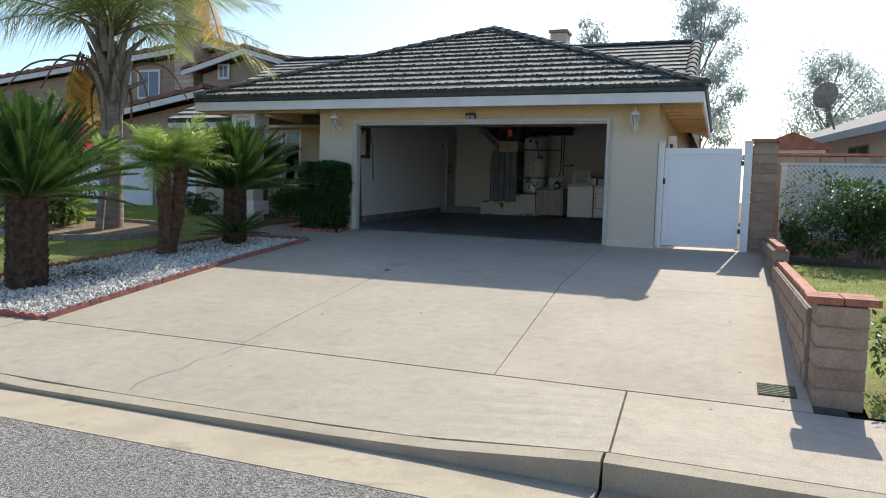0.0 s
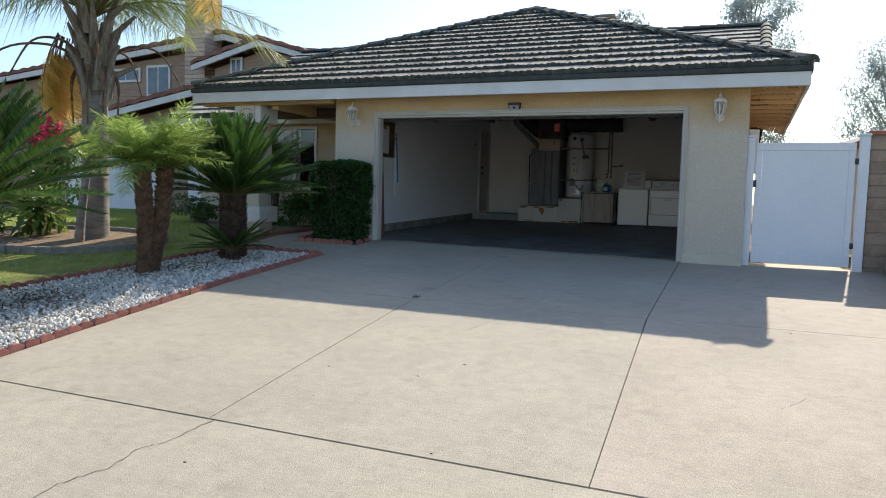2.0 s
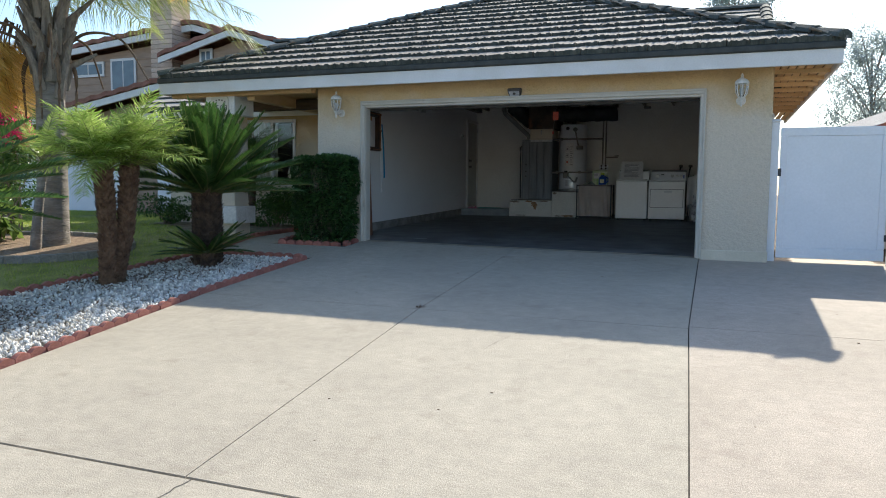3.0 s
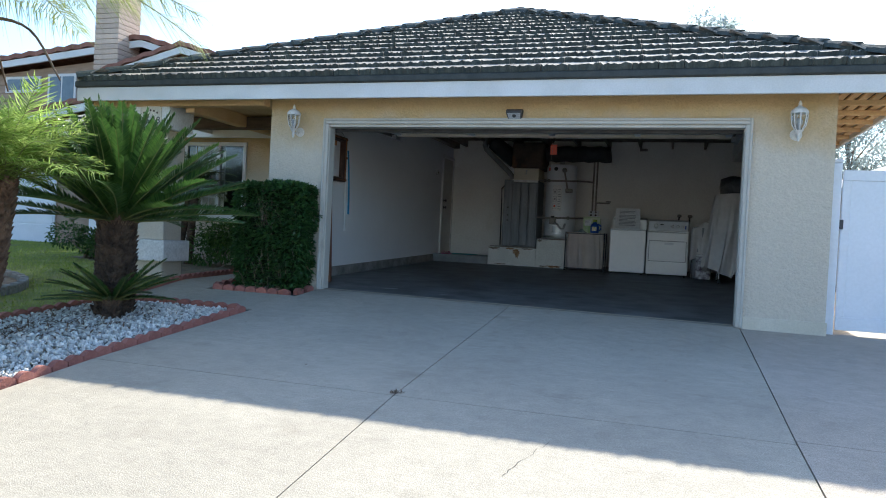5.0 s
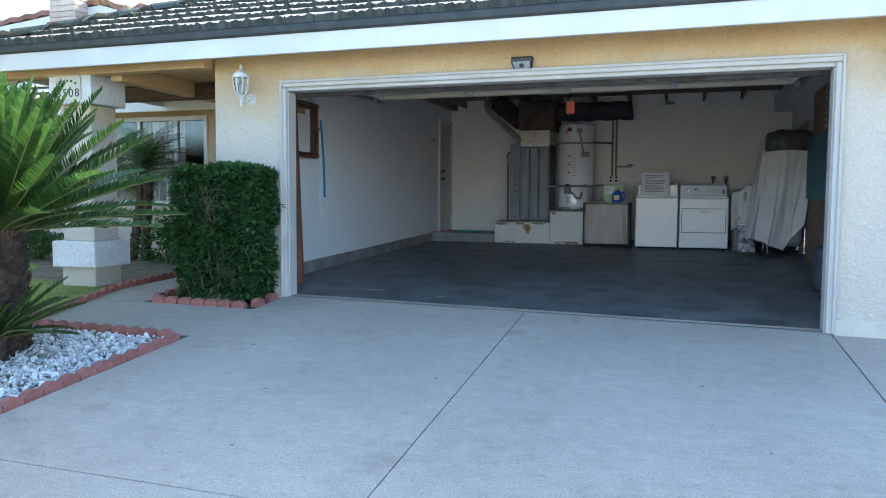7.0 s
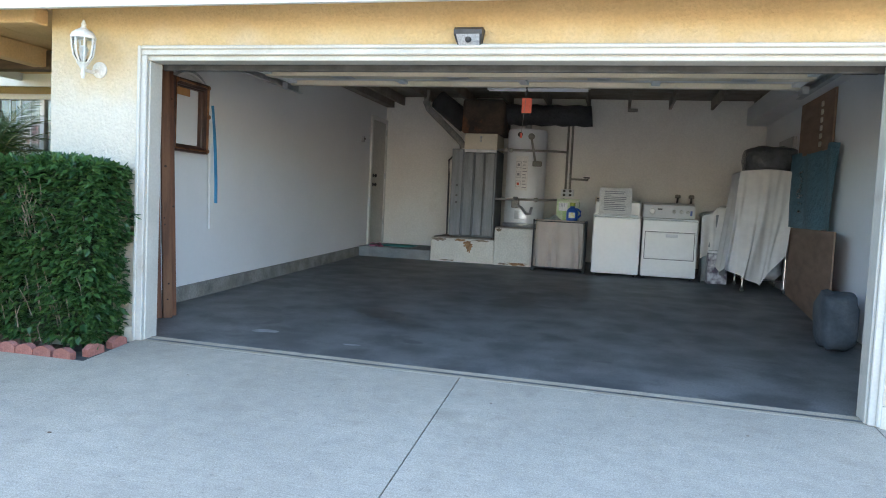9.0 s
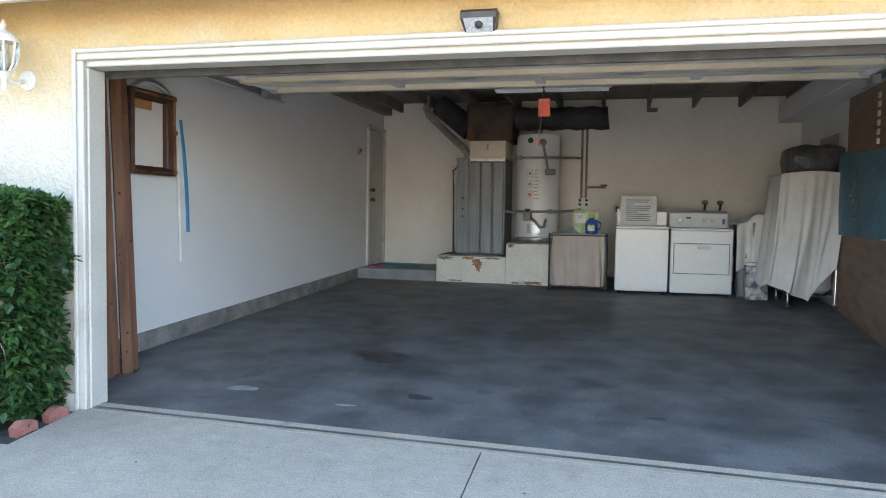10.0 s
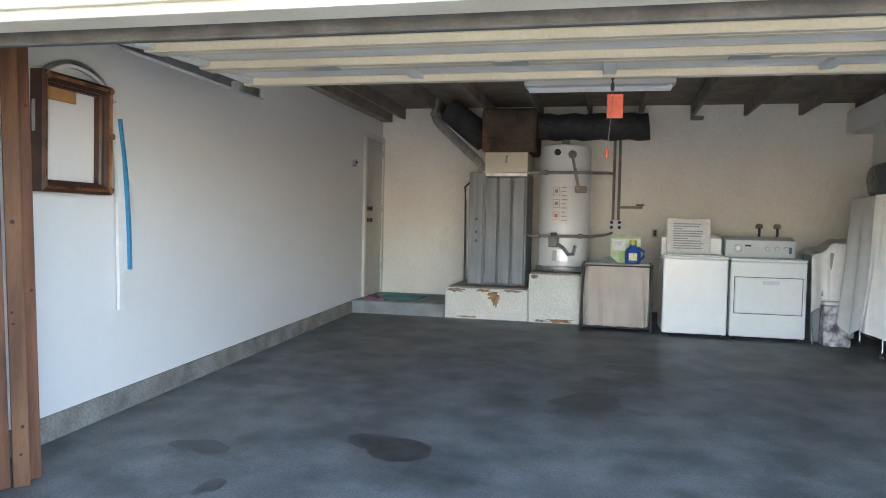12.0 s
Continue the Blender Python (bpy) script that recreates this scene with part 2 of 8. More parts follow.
def piece(name, mesh, parent, at):
    """A repeat that shares a mesh, under its thing, at a pose in the thing's own space."""
    ob = new(name, mesh)
    ob.parent = parent
    ob.matrix_basis = at
    return ob


def solid(name, bm, material, label, category, kind="structure", smooth=False):
    return tagged(new(name, finish(name, bm, material, smooth)), label, category, "", kind)


def box(bm, x0, x1, y0, y1, z0, z1, bev=0.0, m=None):
    t = bmesh.new()
    bmesh.ops.create_cube(t, size=1)
    for v in t.verts:
        v.co = Vector((x0 + (v.co.x + 0.5) * (x1 - x0), y0 + (v.co.y + 0.5) * (y1 - y0), z0 + (v.co.z + 0.5) * (z1 - z0)))
    if bev:
        bmesh.ops.bevel(t, geom=t.edges[:], offset=bev, segments=1, affect="EDGES")
    add(bm, t, m)
    return bm


def add(bm, t, m=None):
    """Adds the bmesh t to bm, moved by m, and frees t."""
    if m is not None:
        bmesh.ops.transform(t, matrix=m, verts=t.verts)
    me = bpy.data.meshes.new("scratch")
    t.to_mesh(me)
    t.free()
    bm.from_mesh(me)
    bpy.data.meshes.remove(me)


def B(*a, bev=0.0, m=None):
    return box(bmesh.new(), *a, bev=bev, m=m)


def tube(bm, pts, r, seg=8, r1=None, cap=True):
    """A round bar along points, tapering from r to r1."""
    pts = [Vector(p) for p in pts]
    r1 = r if r1 is None else r1
    rings = []
    for i, p in enumerate(pts):
        d = (pts[min(i + 1, len(pts) - 1)] - pts[max(i - 1, 0)]).normalized()
        q = d.to_track_quat("Z", "Y")
        rr = r + (r1 - r) * i / max(1, len(pts) - 1)
        rings.append([bm.verts.new(p + q @ Vector((rr * math.cos(a), rr * math.sin(a), 0))) for a in [2 * math.pi * k / seg for k in range(seg)]])
    for a, b in zip(rings, rings[1:]):
        for k in range(seg):
            bm.faces.new((a[k], a[(k + 1) % seg], b[(k + 1) % seg], b[k]))
    if cap:
        bm.faces.new(rings[0][::-1])
        bm.faces.new(rings[-1])
    return bm


def lathe(bm, prof, c, seg=20):
    """A turned shape: (radius, height) pairs round the upright through c."""
    rings = []
    for r, z in prof:
        rings.append([bm.verts.new((c[0] + r * math.cos(2 * math.pi * k / seg), c[1] + r * math.sin(2 * math.pi * k / seg), c[2] + z)) for k in range(seg)])
    for a, b in zip(rings, rings[1:]):
        for k in range(seg):
            bm.faces.new((a[k], a[(k + 1) % seg], b[(k + 1) % seg], b[k]))
    bm.faces.new(rings[0][::-1])
    bm.faces.new(rings[-1])
    return bm


def grid(bm, f, nu, nv):
    vs = [[bm.verts.new(f(i / nu, j / nv)) for j in range(nv + 1)] for i in range(nu + 1)]
    for i in range(nu):
        for j in range(nv):
            bm.faces.new((vs[i][j], vs[i + 1][j], vs[i + 1][j + 1], vs[i][j + 1]))
    return vs


def prism(bm, poly, z0, z1):
    """An upright prism over a plan polygon; z0 and z1 are numbers or functions of (x, y)."""
    f0 = z0 if callable(z0) else (lambda x, y: z0)
    f1 = z1 if callable(z1) else (lambda x, y: z1)
    a = [bm.verts.new((x, y, f0(x, y))) for x, y in poly]
    b = [bm.verts.new((x, y, f1(x, y))) for x, y in poly]
    bm.faces.new(a[::-1])
    bm.faces.new(b)
    for i in range(len(poly)):
        j = (i + 1) % len(poly)
        bm.faces.new((a[i], a[j], b[j], b[i]))
    return bm


def bent(pts, n=5):
    """Points along a smooth bend through the points given."""
    P_ = [Vector(p) for p in pts]
    P_ = [P_[0] * 2 - P_[1]] + P_ + [P_[-1] * 2 - P_[-2]]
    out = []
    for a, b, c, d in zip(P_, P_[1:], P_[2:], P_[3:]):
        for k in range(n):
            t = k / n
            out.append(0.5 * (2 * b + (c - a) * t + (2 * a - 5 * b + 4 * c - d) * t * t + (3 * b - a - 3 * c + d) * t ** 3))
    return out + [P_[-2]]


def lerp(v, xs, ys):
    return float(np.interp(v, xs, ys))


# ---- heights ----
def gz(x, y):
    """The ground: street, pavement and the drive that climbs to the garage."""
    z = lerp(y, (-30, 0, 3.82, 4.42, 4.58, 5.974, 7.7, 9.357, 10.5, 11.48, 13.1, 40), (-0.1, -0.26, -0.335, -0.36, -0.27, -0.158, 0.05, 0.243, 0.34, 0.42, 0.555, 0.75))
    if y > 9.357:
        z += min(1, (y - 9.357) / 3.743) * -0.0124 * (min(max(x, -6.8), -0.8) + 4.1)
    return z


def fz(x, y):
    """The garage floor."""
    s = (y - 13.1) / 6.2
    return (1 - s) * (0.561 - 0.0124 * (x + 4.1)) + s * 0.80


def kerb_top(x):
    return lerp(x, (-9.5, -5.0, -2.2, -1.4, -0.33), (-0.17, -0.315, -0.295, -0.27, -0.185)) if x > -9.5 else -0.17


# ---- ground, street, pavement ----
xs = [-400, -120, -60, -40, -30, -24, -20, -16, -13, -11, -9, -7, -5, -3, -1, 1, 3, 6, 10, 16, 25, 40, 80, 400]
ys = [-300, -60, -30, -12, -4, 0, 3.8, 4.5, 5.2, 5.97, 7, 7.7, 8.5, 9.36, 10.5, 11.5, 13, 15, 18, 24, 32, 45, 80, 400]
bm = bmesh.new()
vs = [[bm.verts.new((x, y, gz(x, y) - 0.09)) for y in ys] for x in xs]
for i in range(len(xs) - 1):
    for j in range(len(ys) - 1):
        bm.faces.new((vs[i][j], vs[i + 1][j], vs[i + 1][j + 1], vs[i][j + 1]))
solid("ground", bm, M_SOIL, "bare brown soil ground reaching to the horizon", "ground")
bm = bmesh.new()
grid(bm, lambda u, v: (-120 + 240 * u, -12 + 15.83 * v, gz(0, -12 + 15.83 * v) + 0.0), 40, 24)
solid("road", bm, M_ASPH, "grey worn asphalt road with coarse aggregate", "road")


def strip(bm, x0, x1, ya, yb, za, zb, n=40, drop=0.2):
    """A long bar along the street; za and zb give the heights of its front and back edges."""
    rows = []
    for i in range(n + 1):
        x = x0 + (x1 - x0) * i / n
        rows.append([bm.verts.new(p) for p in ((x, ya, za(x) - drop), (x, ya, za(x)), (x, yb, zb(x)), (x, yb, zb(x) - drop))])
    for a, b in zip(rows, rows[1:]):
        for k in range(3):
            bm.faces.new((a[k], a[k + 1], b[k + 1], b[k]))
    bm.faces.new(rows[0])
    bm.faces.new(rows[-1][::-1])


gutter = thing("gutter", "pale worn concrete gutter beside the asphalt", "gutter", kind="structure")
for a, b in ((-60, -14.0), (-13.985, -7.0), (-6.985, -0.335), (-0.315, 6.0), (6.015, 60)):
    bm = bmesh.new()
    strip(bm, a, b, 3.83, 4.425, lambda x: -0.332, lambda x: -0.362)
    part("gutter_section", bm, M_KERB, gutter)
kerb = thing("kerb", "worn concrete kerb, lowered across the driveway", "kerb", kind="structure")
for a, b in ((-60, -7.0), (-6.985, -0.335), (-0.315, 60)):
    bm = bmesh.new()
    strip(bm, a, b, 4.43, 4.575, lambda x: kerb_top(x) - 0.012, kerb_top, 60)
    part("kerb_section", bm, M_KERB, kerb)
pavement = thing("pavement", "beige concrete pavement and driveway apron, stained and cracked", "pavement", kind="structure")
drive = thing("driveway", "sloping beige concrete driveway slabs with dark joints", "driveway", kind="structure")


def slab(parent, xa0, xa1, ya, xb0, xb1, yb, zf, n=6, material=None, g=0.004):
    """A cast slab between two cross lines; its corners are (x at ya) and (x at yb)."""
    bm = bmesh.new()
    nx = max(2, int(abs(xa1 - xa0) / 1.2))
    ny = max(n, int((yb - ya) / 0.5))

    def f(u, v):
        y = ya + g + (yb - ya - 2 * g) * v
        x0, x1 = xa0 + (xb0 - xa0) * v + g, xa1 + (xb1 - xa1) * v - g
        x = x0 + (x1 - x0) * u
        return Vector((x, y, zf(x, y)))
    top = grid(bm, f, nx, ny)
    edge = [top[i][0] for i in range(nx + 1)] + [top[nx][j] for j in range(1, ny + 1)] + [top[i][ny] for i in range(nx - 1, -1, -1)] + [top[0][j] for j in range(ny - 1, 0, -1)]
    lo = [bm.verts.new(v.co - Vector((0, 0, 0.11))) for v in edge]
    for i in range(len(edge)):
        j = (i + 1) % len(edge)
        bm.faces.new((edge[i], lo[i], lo[j], edge[j]))
    return part("slab", bm, material or M_CONC, parent)


def apron_z(x, y):
    return kerb_top(x) + (gz(x, 5.974) - kerb_top(x)) * min(1, max(0, (y - 4.58) / 1.394))


for a, b in ((-40, -24), (-24, -14), (-14, -10.2), (-10.2, -6.8), (-6.8, -0.36), (-0.36, 2.9), (2.9, 6), (6, 10), (10, 24)):
    slab(pavement, a + (0.06 if a == -0.36 else 0), b + (0.06 if b == -0.36 else 0), 4.58, a, b, 5.97, apron_z, material=M_CONCW if -0.4 < a < 2 else M_CONC, g=0.008)
XL, XR = -6.62, 0.97
for (a0, a1, ya, b0, b1, yb) in ((XL, -4.03, 5.98, XL, -4.09, 9.36), (-4.03, -1.46, 5.98, -4.09, -1.60, 9.36), (-1.46, XR, 5.98, -1.60, XR, 9.42),
                                 (XL, -4.09, 9.36, XL, -4.13, 13.1), (-4.09, -1.60, 9.36, -4.13, -1.62, 13.1), (-1.60, XR, 9.42, -1.62, XR, 13.8)):
    slab(drive, a0, a1, ya, b0, b1, yb, gz, material=M_CONCW if a1 == XR else M_CONC)
bm = bmesh.new()
grid(bm, lambda u, v: (-7 + 8.2 * u, 4.6 + 8.5 * v, (apron_z if 4.6 + 8.5 * v < 5.97 else gz)(-7 + 8.2 * u, 4.6 + 8.5 * v) - 0.016), 24, 34)
part("joint_filler", bm, M_JOINT, drive, "black joint filler")
# entrance path beside the hedge
path = thing("entrance_path", "grey concrete path to the porch", "path", kind="structure")
slab(path, -8.36, XL, 11.62, -8.54, XL, 12.55, lambda x, y: gz(x, y) - 0.004)
slab(path, -8.54, -7.9, 12.55, -8.98, -7.9, 16.25, lambda x, y: gz(x, y) - 0.004)
# ---- house shell ----
WX0, WX1, WY = -7.41, -0.80, 13.1          # garage outside
DX0, DX1, DTOP = -6.60, -1.63, 2.70        # clear opening
T = 0.15


def lintel_wall(name, x0, x1, y0, y1, holes, ztop, material, label, base=0.3):
    """An upright wall along x with openings (xa, xb, za, zb) cut right through."""
    bm = bmesh.new()
    cuts = sorted({x0, x1, *[h[0] for h in holes], *[h[1] for h in holes]})
    for a, b in zip(cuts, cuts[1:]):
        h = [q for q in holes if q[0] <= a and b <= q[1]]
        if not h:
            box(bm, a, b, y0, y1, base, ztop)
        else:
            if h[0][2] > base:
                box(bm, a, b, y0, y1, base, h[0][2])
            box(bm, a, b, y0, y1, h[0][3], ztop)
    bmesh.ops.remove_doubles(bm, verts=bm.verts, dist=1e-4)
    return solid(name, bm, material, label, "wall")


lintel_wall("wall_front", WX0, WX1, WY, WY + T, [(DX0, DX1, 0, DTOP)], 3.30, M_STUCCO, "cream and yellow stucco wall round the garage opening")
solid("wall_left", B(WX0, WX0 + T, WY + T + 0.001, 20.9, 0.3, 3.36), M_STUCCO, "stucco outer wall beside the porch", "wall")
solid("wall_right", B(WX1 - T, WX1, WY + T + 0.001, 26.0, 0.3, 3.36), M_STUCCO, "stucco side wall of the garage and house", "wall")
solid("wall_lining_left", B(-7.258, -7.24, WY + T + 0.002, 20.70, 0.4, 3.40), M_INWALL, "smooth off-white garage wall, slightly marked", "wall")
solid("wall_lining_right", B(-0.97, -0.952, WY + T + 0.002, 20.70, 0.4, 3.40), M_INWALL, "off-white garage side wall", "wall")
solid("wall_back", B(-7.24, -0.97, 20.70, 20.85, 0.4, 3.55), M_BACK, "cream painted back wall of the garage, lightly stained", "wall")
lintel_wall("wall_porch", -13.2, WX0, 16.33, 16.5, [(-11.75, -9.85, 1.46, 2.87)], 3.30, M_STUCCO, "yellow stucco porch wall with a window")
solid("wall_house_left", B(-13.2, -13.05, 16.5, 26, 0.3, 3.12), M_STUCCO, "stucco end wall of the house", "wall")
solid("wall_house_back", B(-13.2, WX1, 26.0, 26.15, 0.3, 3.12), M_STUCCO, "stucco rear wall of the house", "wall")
solid("wall_room_back", B(-13.04, -7.42, 19.5, 19.6, 0.5, 3.1), M_DARK, "near-black wall painting in the unlit room behind the window", "wall")
bm = bmesh.new()
grid(bm, lambda u, v: (-7.24 + 6.27 * u, 13.115 + 7.6 * v, fz(-7.24 + 6.27 * u, 13.115 + 7.6 * v)), 10, 12)
solid("floor", bm, M_FLOOR, "dark grey painted concrete garage floor with stains", "floor")
bm = bmesh.new()
strip(bm, -6.60, -1.62, 13.085, 13.20, lambda x: fz(x, 13.1) - 0.006, lambda x: fz(x, 13.2) + 0.005, 30, 0.1)
solid("door_sill", bm, M_KERB, "worn pale concrete lip under the garage opening", "sill")
# foundation curb inside
bm = bmesh.new()
rows = []
for i in range(13):
    y = 13.26 + 6.24 * i / 12
    rows.append([bm.verts.new(p) for p in ((-7.24, y, fz(-7.2, y) + 0.146), (-7.222, y, fz(-7.2, y) + 0.142), (-7.214, y, fz(-7.2, y) - 0.05))])
for a, b in zip(rows, rows[1:]):
    for k in range(2):
        bm.faces.new((a[k], a[k + 1], b[k + 1], b[k]))
bm.faces.new(rows[0])
M_STEM = pbr("stem wall concrete", (0.20, 0.19, 0.17), (0.30, 0.285, 0.26), 5, 0.9, 0.6, 50, stain=((0.12, 0.115, 0.11), 3, 0.55), fine=0.2)
solid("baseboard", bm, M_STEM, "rough grey concrete stem curb at the wall foot", "curb")
bm = bmesh.new()
box(bm, -1.60, WX1 + 0.012, 13.07, 13.12, 0.40, 0.645, 0.006)
box(bm, WX0 - 0.012, -6.63, 13.07, 13.12, 0.40, 0.68, 0.006)
solid("trim_base", bm, M_CREAM, "painted base band at the foot of the front wall", "trim")
# casing of the garage opening: two stepped mouldings
M_CASE = pbr("casing paint", (0.50, 0.47, 0.405), (0.57, 0.54, 0.475), 2.5, 0.6, 0.15, 60, stain=((0.36, 0.32, 0.26), 3.0, 0.60), dist=0.003, fine=0.06)
casing = thing("door_casing", "white painted wooden casing of the garage opening, chipped", "door casing", kind="structure")
for nm, a in (("left_jamb", (-6.63, -6.565, 13.068, 13.1, 0.585, 2.685)), ("right_jamb", (-1.665, -1.60, 13.068, 13.1, 0.525, 2.685)), ("head", (-6.63, -1.60, 13.068, 13.1, 2.687, 2.75)),
              ("left_stop", (-6.599, -6.555, 13.102, 13.25, 0.585, 2.65)), ("right_stop", (-1.675, -1.631, 13.102, 13.25, 0.525, 2.65)), ("head_stop", (-6.599, -1.631, 13.102, 13.25, 2.652, 2.699)),
              ("left_bead", (-6.632, -6.605, 13.05, 13.0675, 0.585, 2.752)), ("right_bead", (-1.625, -1.598, 13.05, 13.0675, 0.525, 2.752)), ("head_bead", (-6.604, -1.626, 13.05, 13.0675, 2.725, 2.752))):
    part(nm, B(*a, bev=0.006), M_CASE, casing)

# ---- roofs ----
EX0, EX1, EY, EZ = -10.205, -0.088, 12.698, 3.21
CX, AY, AZ = (EX0 + EX1) / 2, 17.45, 5.36
RY, RZ = 21.2, 5.59                          # main ridge
MX0, MX1, MY0, MZ0 = -13.6, -0.53, 15.70, 3.10
roof = thing("roof", "brown-grey shake tile hip roof with dark ridge tiles", "roof", (CX, EY, EZ), "structure")
fas = thing("fascia", "white painted fascia boards under the roof edge", "fascia", (CX, EY, 2.95), "structure")
bm = bmesh.new()
J = AY + 3.3
P = {k: bm.verts.new(v) for k, v in dict(a=(EX0, EY, EZ - 0.05), b=(EX1, EY, EZ - 0.05), c=(CX, AY, AZ - 0.05), d=(CX, J, AZ - 0.05), e=(EX1, J, EZ - 0.05), f=(EX0, J, EZ - 0.05)).items()}
bm.faces.new((P["a"], P["b"], P["c"]))
bm.faces.new((P["b"], P["e"], P["d"], P["c"]))
bm.faces.new((P["a"], P["c"], P["d"], P["f"]))
q = [bm.verts.new(v) for v in ((MX0, MY0, MZ0 - 0.05), (MX1, MY0, MZ0 - 0.05), (MX1, RY, RZ - 0.05), (MX0, RY, RZ - 0.05), (MX1, 26.7, MZ0 - 0.05), (MX0, 26.7, MZ0 - 0.05))]
bm.faces.new((q[0], q[1], q[2], q[3]))
bm.faces.new((q[3], q[2], q[4], q[5]))
bm.faces.new((q[1], q[4], q[2]))
bm.faces.new((q[0], q[3], q[5]))
part("roof_deck", bm, M_EDGE, roof)
for nm, a in (("front_edge", (EX0 - 0.02, EX1 + 0.02, EY - 0.035, EY + 0.10, 3.115, 3.20)), ("right_edge", (EX1 - 0.10, EX1 + 0.03, EY + 0.102, 20.6, 3.115, 3.20)), ("left_edge", (EX0 - 0.03, EX0 + 0.10, EY + 0.102, 16, 3.115, 3.20)),
              ("main_edge", (MX0, EX0 - 0.04, MY0 - 0.03, MY0 + 0.1, 3.02, 3.09))):
    part(nm, B(*a, bev=0.015), M_EDGE, roof, "dark metal roof edge")
for nm, a in (("front_board", (EX0, EX1, EY, EY + 0.04, 2.935, 3.114)), ("right_board", (EX1 - 0.04, EX1, EY + 0.041, 20.6, 2.935, 3.114)), ("left_board", (EX0, EX0 + 0.04, EY + 0.041, 16.2, 2.935, 3.114)),
              ("main_board", (MX0, -7.6, MY0, MY0 + 0.04, 2.87, 3.02))):
    part(nm, B(*a, bev=0.004), M_WHITE, fas)
# soffit: boards laid along the eaves, on rafter tails
sof = thing("soffit", "orange-yellow painted boards and rafters under the eaves", "soffit", (CX, EY, 2.96), "structure")
for i in range(4):
    y = EY + 0.045 + i * 0.09
    part("soffit_board", B(EX0 + 0.06, EX1 - 0.06, y, y + 0.083, 2.99 + i * 0.03, 3.01 + i * 0.03), M_SOFFIT, sof)
for i in range(8):
    x = EX1 - 0.045 - i * 0.088
    part("soffit_board", B(x - 0.082, x, EY + 0.42, 20.5, 2.99 + i * 0.028, 3.01 + i * 0.028), M_SOFFIT, sof)
for i in range(9):
    y = 13.4 + i * 0.61
    part("rafter_tail", B(WX1 + 0.002, EX1 - 0.045, y, y + 0.05, 2.945, 3.0, bev=0.004), M_SOFFIT, sof)
porch = thing("porch_ceiling", "yellow painted porch ceiling with beams", "ceiling", (-8.8, 14, 2.9), "structure")
for i in range(12):
    x = -10.14 + i * 0.228
    part("ceiling_board", B(x, x + 0.222, 13.05, 16.32, 3.02, 3.05), M_SOFFIT, porch)
part("porch_beam", B(-10.16, -7.43, 12.94, 13.09, 2.90, 3.02, bev=0.01), M_SOFFIT, porch)
part("cross_beam", B(-8.75, -8.60, 13.1, 16.3, 2.84, 3.018, bev=0.01), M_SOFFIT, porch)
part("dark_beam", B(-10.16, -7.43, 14.35, 14.5, 2.82, 3.0, bev=0.01), M_DARKWOOD, porch, "dark brown beam")

# garage ceiling joists and deck
bm = bmesh.new()
box(bm, -7.0, -1.15, 14.3, 20.85, 3.56, 3.58)
solid("ceiling", bm, M_JOISTS, "dim unfinished garage ceiling deck", "ceiling")
joists = thing("ceiling_joists", "weathered wooden joists under the garage ceiling", "joists", (-4, 17, 3.5), "structure")
for i in range(10):
    x = -6.95 + i * 0.64
    part("joist", B(x, x + 0.045, 14.4, 20.69, 3.40, 3.555, bev=0.003), M_JOISTS, joists)
part("side_beam", B(-1.28, -0.975, 13.3, 20.69, 3.16, 3.44, bev=0.01), M_INWALL, joists, "white painted soffit beam")
part("header", B(-7.23, -0.98, 13.262, 13.32, 2.80, 3.32), M_JOISTS, joists)
part("left_plate", B(-7.235, -7.1, 13.6, 20.69, 3.36, 3.5), M_JOISTS, joists)
# ---- shake tiles and ridge caps ----
def tile_mesh(seed):
    r = random.Random(seed)
    bm = bmesh.new()
    n = 9
    lo, hi, un = [], [], []
    for i in range(n + 1):
        x = (i / n - 0.5)
        j = r.uniform(-0.016, 0.016)
        z = r.uniform(0.054, 0.080)
        lo.append(bm.verts.new((x, -0.02 + j, 0.0)))
        hi.append(bm.verts.new((x, -0.02 + j, z)))
        un.append(bm.verts.new((x, 0.41, 0.012)))
    for i in range(n):
        bm.faces.new((lo[i], lo[i + 1], hi[i + 1], hi[i]))
        bm.faces.new((hi[i], hi[i + 1], un[i + 1], un[i]))
    bm.faces.new((lo[0], hi[0], un[0]))
    bm.faces.new((lo[n], un[n], hi[n]))
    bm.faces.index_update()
    # Dark butt faces: charcoal tile edge, with each course's shadow line painted in.
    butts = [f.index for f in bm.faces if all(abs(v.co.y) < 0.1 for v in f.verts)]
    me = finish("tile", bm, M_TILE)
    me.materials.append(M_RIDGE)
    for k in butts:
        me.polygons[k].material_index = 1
    return me


TILES = [tile_mesh(k) for k in range(6)]
FRONT = Matrix.Translation((0, 0, 0))
pitch_f = math.atan2(AZ - EZ, AY - EY)
LF = math.hypot(AZ - EZ, AY - EY)
course = LF / 14
for k in range(14):
    v = k * course
    half = (EX1 - EX0) / 2 * (1 - v / LF)
    x = -half + rng.uniform(0.0, 0.12)
    while x < half - 0.08:
        w = min(rng.choice((0.26, 0.30, 0.34)), half - x)
        m = Matrix.Rotation(pitch_f, 4, "X") @ Matrix.Translation((x + w / 2, v, 0.0)) @ Matrix.Rotation(rng.uniform(-0.012, 0.012), 4, "Z") @ Matrix.Diagonal((w - 0.006, 1, 1, 1))
        piece("tile", rng.choice(TILES), roof, m)
        x += w


